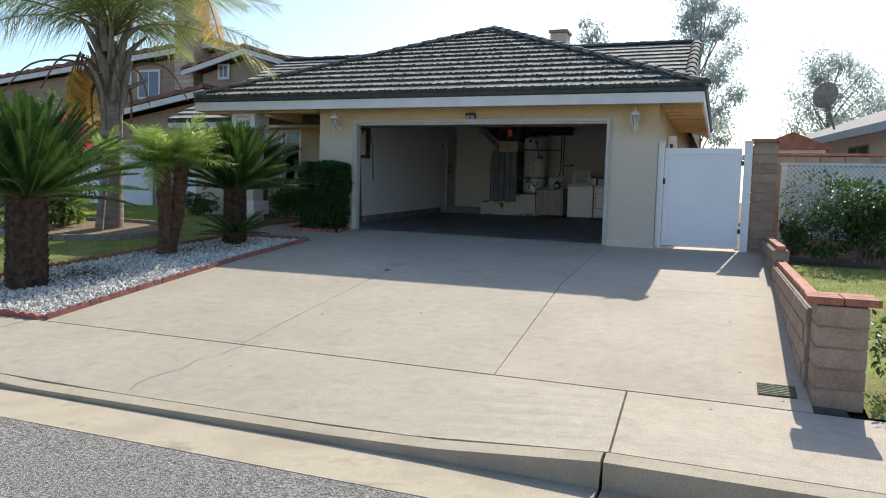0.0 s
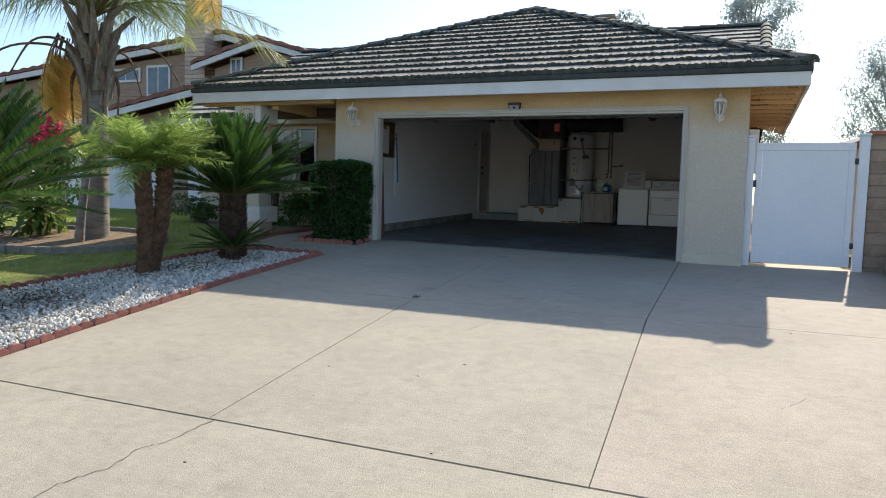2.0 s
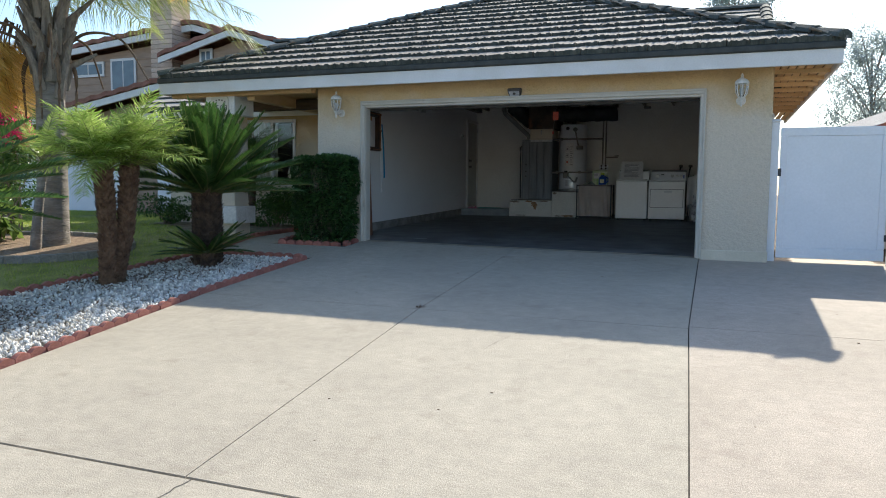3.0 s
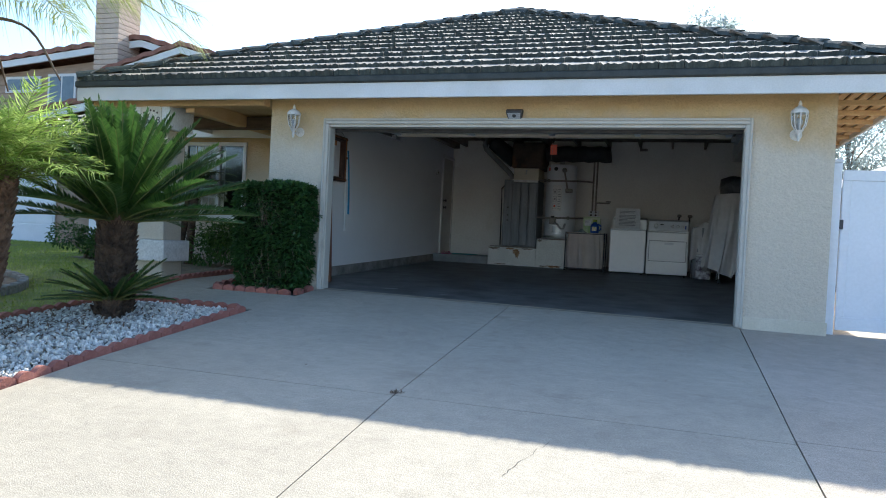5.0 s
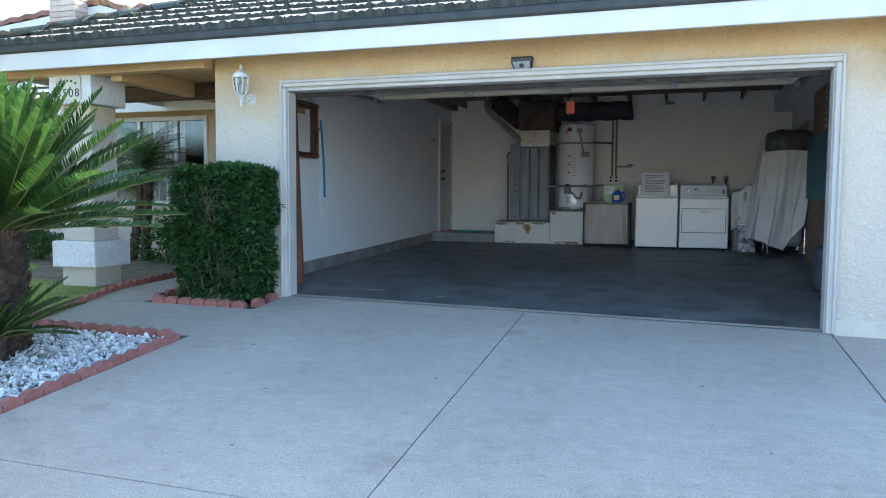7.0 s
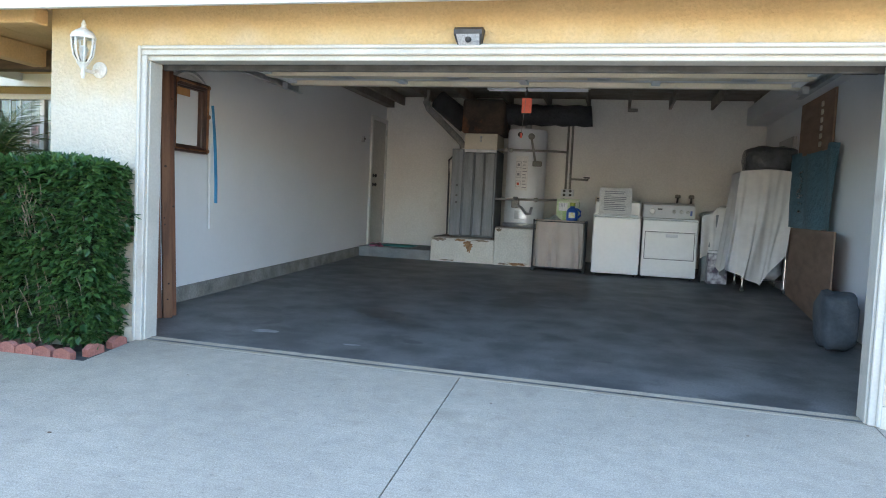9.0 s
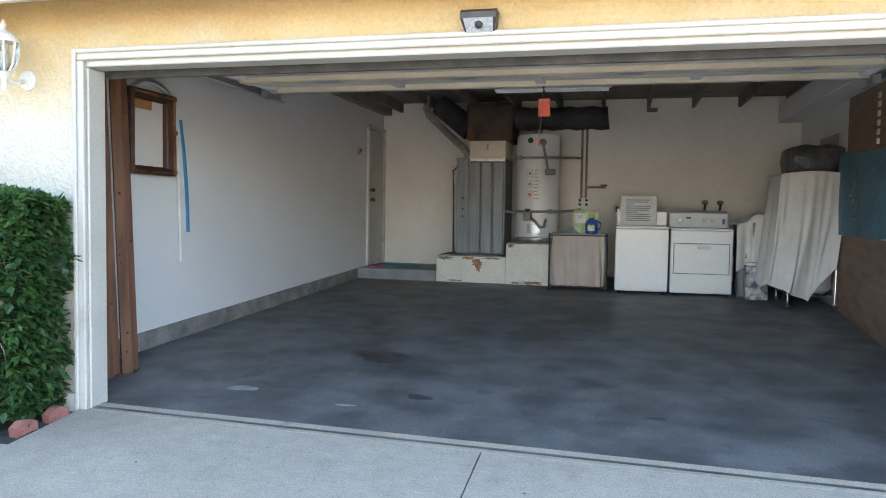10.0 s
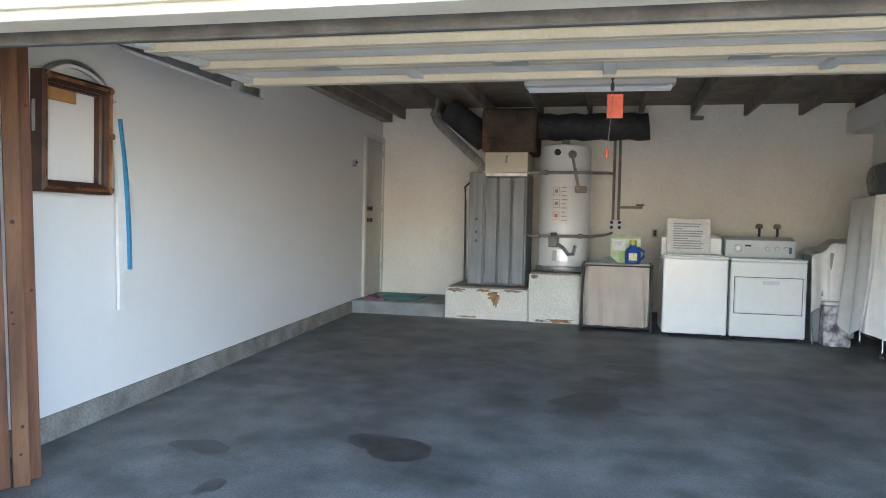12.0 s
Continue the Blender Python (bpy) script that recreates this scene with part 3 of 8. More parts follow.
def tile_field(name, org, u, v, n, courses, span):
    """Joined tiles over a slope: span(k) gives the left and right ends of course k."""
    r = random.Random(3)
    V, F = [], []
    for k in range(courses):
        a, b = span(k)
        x = a + r.uniform(0, 0.1)
        while x < b - 0.05:
            w = min(r.choice((0.26, 0.30, 0.34)), b - x)
            t = r.uniform(0.046, 0.056)
            p = [org + u * (x + dx) + v * (k * course + dy) + n * dz for dx, dy, dz in ((0, -0.02, 0), (w - 0.006, -0.02, 0), (w - 0.006, -0.02, t), (0, -0.02, t * 1.05), (w - 0.006, 0.41, 0.012), (0, 0.41, 0.012))]
            o = len(V)
            V += p
            F += [(o, o + 1, o + 2, o + 3), (o + 3, o + 2, o + 4, o + 5), (o, o + 3, o + 5), (o + 1, o + 4, o + 2)]
            x += w
    me = bpy.data.meshes.new(name)
    me.from_pydata([tuple(p) for p in V], [], F)
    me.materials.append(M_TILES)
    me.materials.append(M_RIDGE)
    # Butts darkened here as well, edge colour and course shadow together.
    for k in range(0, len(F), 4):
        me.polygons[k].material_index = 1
    ob = new(name, me)
    ob.parent = roof
    ob.matrix_parent_inverse = roof.matrix_basis.inverted()
    return tagged(ob, kind="stuff")


def slope(org, u, up):
    u, up = Vector(u).normalized(), Vector(up).normalized()
    n = u.cross(up)
    return Vector(org), u, up, n if n.z > 0 else -n


o, u, v, n = slope((MX0, MY0, MZ0), (1, 0, 0), (0, RY - MY0, RZ - MZ0))
LM = math.hypot(RY - MY0, RZ - MZ0)
tile_field("main_tiles", o, u, v, n, int(LM / course), lambda k: (0, MX1 - MX0))
o, u, v, n = slope((EX1, J, EZ), (0, -1, 0), (CX - EX1, 0, AZ - EZ))
LS = math.hypot(CX - EX1, AZ - EZ)
tile_field("side_tiles", o, u, v, n, int(LS / course), lambda k: (0, (J - EY) - k * course / LS * (AY - EY)))
o, u, v, n = slope((EX0, EY, EZ), (0, 1, 0), (CX - EX0, 0, AZ - EZ))
tile_field("side_tiles", o, u, v, n, int(LS / course), lambda k: (k * course / LS * (AY - EY), J - EY))

bm = bmesh.new()
seg = 6
ra = [[bm.verts.new((x, r * math.cos(math.pi * (i / seg - 0.5)) * 0 + r * math.sin(math.pi * (i / seg - 0.5)), 0.75 * r * math.cos(math.pi * (i / seg - 0.5)))) for i in range(seg + 1)] for x, r in ((0, 0.135), (0.04, 0.135), (0.44, 0.105))]
for a, b in zip(ra, ra[1:]):
    for i in range(seg):
        bm.faces.new((a[i], a[i + 1], b[i + 1], b[i]))
bm.faces.new(ra[0])
CAP = finish("ridge_tile", bm, M_RIDGE)


def caps(p0, p1):
    p0, p1 = Vector(p0), Vector(p1)
    d = p1 - p0
    n = max(1, int(d.length / 0.38))
    rot = Matrix((d.normalized(), Vector((0, 0, 1)).cross(d).normalized(), d.cross(Vector((0, 0, 1)).cross(d)).normalized())).transposed().to_4x4()
    for i in range(n):
        piece("ridge_tile", CAP, roof, roof.matrix_basis.inverted() @ Matrix.Translation(p0 + d * (i / n) + Vector((0, 0, 0.02))) @ rot)


caps((EX0, EY, EZ), (CX, AY, AZ))
caps((EX1, EY, EZ), (CX, AY, AZ))
caps((CX, AY, AZ), (CX, 20.7, AZ))
caps((MX0, RY, RZ), (MX1, RY, RZ))
caps((MX1 - 0.05, MY0, MZ0), (MX1 - 0.05, RY, RZ))
# ---- garage door, raised ----
M_DOORW = pbr("door steel inside", (0.66, 0.66, 0.65), (0.74, 0.74, 0.73), 3, 0.5, 0.1, 50, stain=((0.5, 0.48, 0.45), 2, 0.62), fine=0.06)
M_RUBBER = pbr("rubber seal", (0.05, 0.05, 0.05), (0.10, 0.10, 0.10), 6, 0.85, 0.3, 60)
gdoor = thing("garage_door", "raised white sectional garage door with cream rails, seen from below", "garage door", (-4.1, 14.4, 2.8))
cuts = ((13.36, 2.70), (13.90, 2.85), (14.45, 2.905), (15.0, 2.925), (15.56, 2.93))
for i, ((ya, za), (yb, zb)) in enumerate(zip(cuts, cuts[1:])):
    m = Matrix.Translation((0, ya, za)) @ Matrix.Rotation(math.atan2(zb - za, yb - ya), 4, "X")
    L = math.hypot(yb - ya, zb - za) - 0.006
    sec = part("section", B(-6.60, -1.64, 0, L, 0.0, 0.035, bev=0.003, m=m), M_DOORW, gdoor)
    for nm, a, b in (("front_rail", 0.002, 0.075), ("back_rail", L - 0.075, L - 0.002)):
        part(nm, B(-6.59, -1.65, a, b, -0.05, -0.001, bev=0.006, m=m), M_CREAM, sec, "cream wooden rail")
    for x in (-6.59, -5.38, -4.16, -2.94, -1.73) if i == 3 else (-6.59, -1.73):
        part("stile", B(x, x + 0.08, 0.077, L - 0.077, -0.035, -0.001, bev=0.004, m=m), M_DOORW, sec)
    for x in (-5.9, -4.77, -3.5, -2.3) if i == 2 else ():
        part("hinge", B(x, x + 0.2, L - 0.085, L + 0.05, -0.058, -0.051, bev=0.002, m=m), M_STEEL, sec, "steel hinge plate")
part("bottom_seal", B(-6.60, -1.64, 13.315, 13.357, 2.622, 2.697, bev=0.006), M_RUBBER, gdoor, "black rubber bottom seal")
part("lock_arm", tube(bmesh.new(), [(-4.1, 15.5, 2.88), (-4.1, 15.52, 2.84), (-4.1, 15.44, 2.80)], 0.012), M_BLACK, gdoor)
for sx, nm in ((-6.70, "door_track"), (-1.54, "door_track")):
    tr = thing(nm, "galvanised steel overhead door track with roller bracket", "door track", (sx, 14.6, 2.8), group="door tracks")
    bm = bmesh.new()
    box(bm, sx - 0.004, sx, 13.45, 15.92, 2.86, 2.94)
    s = 0.05 if sx < -4 else -0.05
    box(bm, min(sx, sx + s), max(sx, sx + s), 13.45, 15.92, 2.856, 2.86)
    box(bm, min(sx, sx + s), max(sx, sx + s), 13.45, 15.92, 2.94, 2.944)
    part("rail", bm, M_STEEL, tr)
    part("curve", tube(bmesh.new(), [(sx + s / 2, 13.45, 2.90), (sx + s / 2, 13.36, 2.86), (sx + s / 2, 13.31, 2.74), (sx + s / 2, 13.30, 2.55), (sx + s / 2, 13.30, fz(sx, 13.3) + 0.02)], 0.024), M_STEEL, tr)
    part("hanger", B(sx - 0.02, sx + 0.02, 15.7, 15.74, 2.944, 3.46), M_STEEL, tr)
    part("bracket", B(min(sx + s, sx + 2.2 * s), max(sx + s, sx + 2.2 * s), 15.42, 15.56, 2.83, 2.90, bev=0.004), M_STEEL, tr)
tag = thing("hanging_tag", "red cardboard tag hanging on the door release cord", "tag", (-4.08, 15.42, 2.62))
M_RED = pbr("red card", (0.62, 0.10, 0.06), (0.70, 0.14, 0.08), 6, 0.6, 0.05)
part("card", B(-4.13, -4.035, 15.418, 15.422, 2.62, 2.765), M_RED, tag)
part("cord", tube(bmesh.new(), [(-4.09, 15.415, 2.80), (-4.12, 15.415, 2.43)], 0.0022, 5), M_STEM, tag)
part("pull", B(-4.132, -4.112, 15.405, 15.425, 2.38, 2.43, bev=0.005), M_RED, tag)
# fluorescent fitting, switched off
fl = thing("ceiling_light", "unlit twin-tube fluorescent fitting under the joists", "ceiling light", (-4.2, 17.4, 3.3))
part("tray", B(-4.86, -3.575, 17.3, 17.5, 3.185, 3.24, bev=0.01), M_WHITE, fl)
for y in (17.35, 17.45):
    part("tube", tube(bmesh.new(), [(-4.83, y, 3.165), (-3.605, y, 3.165)], 0.017, 10), M_VINYL, fl)
for x in (-4.7, -3.74):
    part("chain", tube(bmesh.new(), [(x, 17.4, 3.24), (x + 0.1, 17.4, 3.42)], 0.006, 6), M_STEEL, fl)

# ---- back of the garage ----
M_PLASTER = pbr("flaking white plaster", (0.68, 0.65, 0.58), (0.76, 0.73, 0.66), 4, 0.8, 0.5, 40, stain=((0.30, 0.16, 0.07), 2.6, 0.62), fine=0.1)
M_STEPC = pbr("grey step concrete", (0.24, 0.25, 0.25), (0.33, 0.34, 0.34), 4, 0.85, 0.4, 60, stain=((0.17, 0.18, 0.18), 2.5, 0.55))
solid("step", B(-7.238, -6.025, 19.5, 20.698, 0.7, 0.965, bev=0.012), M_STEPC, "grey concrete step below the house door", "step")
solid("plinth_low", B(-6.02, -5.004, 19.5, 20.698, 0.7, 1.18, bev=0.01), M_PLASTER, "flaking white plaster plinth with rust stains under the furnace", "plinth")
solid("plinth_high", B(-5.0, -4.39, 19.47, 20.698, 0.7, 1.38, bev=0.01), M_PLASTER, "white plaster plinth with peeling foot under the water heater", "plinth")
bm = bmesh.new()
box(bm, -5.97, -5.05, 19.49, 20.6, 1.181, 1.20)
box(bm, -4.98, -4.41, 19.46, 20.6, 1.381, 1.40)
solid("plinth_top", bm, M_JOISTS, "bare wood edge boards on the plinths", "trim")
M_DOORP = pbr("door paint", (0.46, 0.44, 0.40), (0.54, 0.52, 0.47), 2, 0.5, 0.05, 40)
hd = thing("door_1", "closed pale grey house door with brass knobs", "door", (-7.24, 20.25, 0.97), "structure")
part("panel", B(-7.238, -7.215, 19.95, 20.62, 0.99, 3.06, bev=0.004), M_DOORP, hd)
for a in ((-7.238, -7.20, 19.88, 19.945, 0.97, 3.13), (-7.238, -7.20, 20.625, 20.69, 0.97, 3.13), (-7.238, -7.20, 19.88, 20.69, 3.065, 3.13)):
    part("casing", B(*a, bev=0.004), M_WHITE, hd)
for z in (1.98, 2.13):
    part("knob", lathe(bmesh.new(), [(0.03, 0), (0.03, 0.008), (0.013, 0.012), (0.013, 0.03), (0.03, 0.04), (0.03, 0.058), (0.015, 0.066)], (0, 0, 0), 14), M_BLACK, hd, smooth=True, at=Matrix.Translation((0.025, -0.22, z - 0.97)) @ Matrix.Rotation(radians(90), 4, "Y"))
for z in (1.3, 2.1, 2.85):
    part("hinge", B(-7.214, -7.195, 20.60, 20.63, z, z + 0.1), M_STEEL, hd)
sw = thing("light_switch", "grey box switch on the garage wall", "switch", (-7.23, 19.5, 2.69))
part("plate", B(-7.239, -7.2, 19.46, 19.53, 2.64, 2.74, bev=0.005), M_STEEL, sw)
part("toggle", B(-7.2, -7.18, 19.485, 19.505, 2.68, 2.71), M_BLACK, sw)
ol = thing("outlet", "white wall outlet beside the washing machine", "outlet", (-3.5, 20.69, 1.89))
part("plate", B(-3.54, -3.46, 20.688, 20.699, 1.83, 1.95, bev=0.003), M_CREAM, ol)
part("socket", B(-3.52, -3.48, 20.683, 20.6875, 1.85, 1.93), M_BLACK, ol)
M_MAT = pbr("teal mat", (0.05, 0.26, 0.26), (0.08, 0.33, 0.32), 6, 0.9, 0.6, 90)
mat_ = thing("door_mat", "teal woven doormat on the concrete step", "mat", (-6.75, 20.1, 0.967))
part("weave", B(-7.0, -6.45, 19.85, 20.3, 0.966, 0.98, bev=0.004), M_MAT, mat_)
M_PINK = pbr("pink rubber", (0.55, 0.16, 0.28), (0.62, 0.2, 0.33), 6, 0.6, 0.1)
for dx, rz in ((-7.05, 20), (-6.93, 35)):
    sl = thing("slipper", "pink rubber slipper on the concrete step", "slipper", (dx, 19.66, 0.966), group="slippers")
    m = pose(dx, 19.66, 0.966, 0, 0, rz)
    part("sole", B(-0.045, 0.045, -0.11, 0.12, 0.0, 0.022, bev=0.008, m=m), M_PINK, sl)
    bm = bmesh.new()
    grid(bm, lambda u, v: m @ Vector((0.045 * math.cos(math.pi * u), 0.0 + 0.1 * v, 0.02 + 0.045 * math.sin(math.pi * u) * (1 - 0.4 * v))), 8, 3)
    part("strap", bm, M_PINK, sl)

# furnace
M_FURN = pbr("furnace grey", (0.17, 0.185, 0.20), (0.24, 0.26, 0.275), 3, 0.5, 0.1, 30, stretch=(6, 1, 0.6), fine=0.15, metal=0.2)
M_SOOT = pbr("sooty duct wrap", (0.025, 0.02, 0.018), (0.10, 0.07, 0.05), 3, 0.85, 0.7, 30, stain=((0.30, 0.12, 0.05), 2.4, 0.55), dist=0.03)
M_DUCT = pbr("black flexible duct", (0.02, 0.02, 0.022), (0.05, 0.05, 0.052), 5, 0.6, 0.8, 30, dist=0.03)
fu = thing("furnace", "tall grey upright furnace with ribbed front panels", "furnace", (-5.43, 20.0, 1.2))
part("body", B(-5.79, -5.08, 19.80, 20.5, 1.20, 2.60, bev=0.01), M_FURN, fu)
part("side_panel", B(-5.80, -5.62, 19.77, 19.80, 1.21, 2.60, bev=0.006), M_FURN, fu, "grey panel with knock-out holes")
for i in range(3):
    x = -5.595 + i * 0.17
    part("front_panel", B(x, x + 0.155, 19.765, 19.80, 1.22, 2.55, bev=0.012), M_FURN, fu)
part("top_strip", B(-5.60, -5.085, 19.76, 19.80, 2.555, 2.60, bev=0.004), M_STEEL, fu)
part("coil_box", B(-5.61, -5.08, 19.77, 20.45, 2.602, 2.85, bev=0.006), M_CREAM, fu, "cream coil box")
part("latch", tube(bmesh.new(), [(-5.34, 19.765, 2.80), (-5.34, 19.74, 2.80), (-5.34, 19.74, 2.72)], 0.018), M_STEEL, fu)
for z in (1.75, 1.86, 2.02):
    part("knockout", lathe(bmesh.new(), [(0.017, 0), (0.017, 0.004)], (0, 0, 0), 12), M_BLACK, fu, at=Matrix.Translation((-5.70 + 5.43, 19.769 - 20.0, z - 1.2)) @ Matrix.Rotation(radians(90), 4, "X"))
part("cable", tube(bmesh.new(), [(-5.80, 19.9, 2.5), (-5.87, 19.85, 2.42), (-5.86, 19.85, 2.2), (-5.86, 19.9, 1.22)], 0.014), M_BLACK, fu, "black conduit")
pl = thing("duct_plenum", "sooty brown wrapped duct plenum above the furnace", "duct", (-5.33, 20.0, 2.86))
part("box", B(-5.66, -4.99, 19.75, 20.5, 2.852, 3.39, bev=0.03), M_SOOT, pl)
bm = bmesh.new()
tube(bm, [(-4.99 + 0.01 + 1.33 * i / 12, 20.05, 3.19 + 0.012 * math.sin(i * 2.1)) for i in range(13)], 0.165, 16)
part("round_duct", bm, M_DUCT, pl, "black round duct", smooth=True)
bm = bmesh.new()
tube(bm, [(-5.66 - 0.5 * i / 8, 20.1, 3.05 + 0.38 * i / 8) for i in range(9)], 0.18, 14, 0.16)
part("flex_duct", bm, M_DUCT, pl, "black flexible duct", smooth=True)
vp = thing("vent_pipe", "grey metal elbow vent pipe above the furnace", "pipe", (-6.2, 19.8, 3.2))
part("pipe", tube(bmesh.new(), [(-6.27, 19.8, 3.52), (-6.27, 19.8, 3.32), (-6.24, 19.8, 3.24), (-6.16, 19.8, 3.16), (-5.72, 19.8, 2.76), (-5.66, 19.82, 2.69), (-5.64, 19.84, 2.62)], 0.052, 12), M_STEM, vp, smooth=True)
for p in ((-6.27, 3.33), (-6.17, 3.17), (-5.72, 2.765)):
    part("collar", lathe(bmesh.new(), [(0.058, -0.02), (0.06, 0), (0.058, 0.02)], (p[0], 19.8, p[1]), 14), M_STEM, vp)
# water heater
wh = thing("water_heater", "white cylindrical gas water heater with printed labels", "water heater", (-4.64, 20.08, 1.40))
M_ENAMEL = pbr("white enamel", (0.74, 0.75, 0.76), (0.80, 0.81, 0.82), 2, 0.28, 0.02, 30, fine=0.03)
part("tank", lathe(bmesh.new(), [(0.30, 0.06), (0.315, 0.07), (0.315, 1.50), (0.30, 1.54), (0.2, 1.56)], (-4.64, 20.08, 1.40), 32), M_ENAMEL, wh, smooth=True)
part("base_ring", lathe(bmesh.new(), [(0.33, 0.0), (0.34, 0.02), (0.34, 0.055), (0.31, 0.06)], (-4.64, 20.08, 1.40), 32), M_STEEL, wh, smooth=True)
part("cap_plate", lathe(bmesh.new(), [(0.06, 1.56), (0.05, 1.60), (0.05, 1.9)], (-4.64, 20.08, 1.40), 14), M_STEEL, wh, smooth=True)


def on_tank(a0, a1, z0, z1, r=0.319):
    bm = bmesh.new()
    grid(bm, lambda u, v: (-4.64 + r * math.sin(radians(a0 + (a1 - a0) * u)), 20.08 - r * math.cos(radians(a0 + (a1 - a0) * u)), z0 + (z1 - z0) * v), 6, 1)
    return bm


M_LABEL = pbr("paper label", (0.72, 0.70, 0.68), (0.78, 0.76, 0.74), 8, 0.6, 0.0)
M_INK = pbr("grey print", (0.25, 0.24, 0.26), (0.35, 0.34, 0.36), 8, 0.6, 0.0)
lb = part("label", on_tank(-24, 12, 1.98, 2.52), M_LABEL, wh, "printed paper label")
for i in range(9):
    part("print_line", on_tank(-3, 9 - (i * 37 % 5), 2.02 + i * 0.05, 2.032 + i * 0.05, 0.3215), M_INK, lb)
for z in (2.03, 2.18, 2.33):
    part("pictogram", on_tank(-22, -7, z, z + 0.10, 0.3215), M_INK, lb)
    part("pictogram_field", on_tank(-21.2, -7.8, z + 0.005, z + 0.095, 0.323), M_LABEL, lb)
    part("pictogram_sign", on_tank(-18, -11, z + 0.03, z + 0.07, 0.3245), M_RED if z < 2.1 else M_INK, lb)
part("access_panel", on_tank(-20, 14, 1.53, 1.66, 0.325), M_STEEL, wh, "steel burner door")
gv = part("gas_valve", B(-4.80, -4.68, 19.70, 19.79, 1.70, 1.83, bev=0.012), M_STEM, wh, "grey gas valve")
part("dial", lathe(bmesh.new(), [(0.035, 0), (0.04, 0.01), (0.04, 0.04), (0.03, 0.045)], (-4.74, 19.73, 1.83), 14), M_BLACK, gv, at=Matrix())
part("gas_hose", tube(bmesh.new(), [(-4.70, 19.72, 1.74), (-4.62, 19.66, 1.70), (-4.56, 19.66, 1.62), (-4.50, 19.70, 1.62), (-4.48, 19.74, 1.72)], 0.022), M_STEEL, wh, smooth=True)
part("relief_valve", lathe(bmesh.new(), [(0.05, 0), (0.05, 0.03), (0.03, 0.05)], (0, 0, 0), 14), M_STEM, wh, at=Matrix.Translation((0.1, -0.33, 1.42)) @ Matrix.Rotation(radians(90), 4, "X"))
part("relief_pipe", tube(bmesh.new(), [(-4.54, 19.73, 2.80), (-4.50, 19.72, 2.62), (-4.46, 19.72, 2.42)], 0.018), M_STEM, wh)
part("relief_box", B(-4.50, -4.36, 19.68, 19.78, 2.36, 2.44, bev=0.01), M_STEM, wh)
part("gauge", lathe(bmesh.new(), [(0.04, 0), (0.04, 0.02), (0.02, 0.03)], (0, 0, 0), 14), M_BLACK, wh, at=Matrix.Translation((-0.08, -0.31, 1.45)) @ Matrix.Rotation(radians(90), 4, "X"))
# pipework
pw = thing("pipework", "painted iron water and gas pipes on the back wall", "pipes", (-4.02, 20.66, 1.9))
for x in (-4.04, -3.97):
    part("riser", tube(bmesh.new(), [(x, 20.66, 2.0), (x, 20.66, 3.12)], 0.018, 8), M_STEM, pw)
part("top_run", tube(bmesh.new(), [(-4.04, 20.66, 3.12), (-4.45, 20.6, 3.12)], 0.018, 8), M_STEM, pw)
part("upper_run", tube(bmesh.new(), [(-5.06, 19.72, 2.60), (-4.3, 19.72, 2.60), (-4.12, 20.0, 2.62), (-4.05, 20.64, 2.66)], 0.018, 8), M_STEM, pw)
part("lower_run", tube(bmesh.new(), [(-5.06, 19.72, 1.83), (-4.3, 19.72, 1.84), (-4.12, 20.0, 1.86), (-4.05, 20.64, 1.88)], 0.018, 8), M_STEM, pw)
for x, z in ((-4.93, 2.60), (-4.85, 2.60), (-4.93, 1.83), (-4.42, 1.84)):
    part("union", B(x - 0.03, x + 0.03, 19.69, 19.75, z - 0.03, z + 0.03, bev=0.012), M_STEM, pw)
part("bib_pipe", tube(bmesh.new(), [(-3.97, 20.66, 2.22), (-3.72, 20.64, 2.22), (-3.68, 20.60, 2.22)], 0.016, 8), M_STEM, pw)
part("bib_handle", B(-3.75, -3.65, 20.57, 20.60, 2.24, 2.26, bev=0.004), M_BLACK, pw)
vb = part("valve_box", B(-4.11, -3.90, 20.625, 20.698, 1.93, 2.05, bev=0.006), M_VINYL, pw, "white twin valve box")
for x in (-4.055, -3.955):
    for z in (1.955, 2.02):
        part("valve", lathe(bmesh.new(), [(0.022, 0), (0.022, 0.02), (0.015, 0.03)], (0, 0, 0), 10), M_BLACK, vb, at=Matrix.Translation((x, 20.626, z)) @ Matrix.Rotation(radians(90), 4, "X"))
for x in (-2.24, -2.03):
    hs_ = thing("hose_tap", "chrome tap with black hose over the dryer", "tap", (x, 20.66, 1.98), group="washing taps")
    part("tap", lathe(bmesh.new(), [(0.04, -0.02), (0.045, 0), (0.04, 0.03), (0.02, 0.04)], (x, 20.66, 2.0), 12), M_STEM, hs_)
    part("hose", tube(bmesh.new(), [(x, 20.64, 1.99), (x - 0.01, 20.58, 1.93), (x - 0.03, 20.55, 1.80), (x - 0.02, 20.5, 1.2)], 0.016, 8), M_BLACK, hs_)
sd = thing("smoke_alarm", "small grey bracket near the wall top", "alarm", (-3.03, 20.68, 3.36))
part("case", B(-3.11, -2.95, 20.62, 20.698, 3.35, 3.40, bev=0.01), M_STEM, sd)

# laundry machines
M_APPL = pbr("appliance enamel", (0.78, 0.78, 0.76), (0.82, 0.82, 0.80), 2, 0.22, 0.015, 20, fine=0.02, dist=0.01)
M_PANELG = pbr("grey console", (0.58, 0.59, 0.60), (0.64, 0.65, 0.66), 3, 0.35, 0.0, 30, fine=0.02)


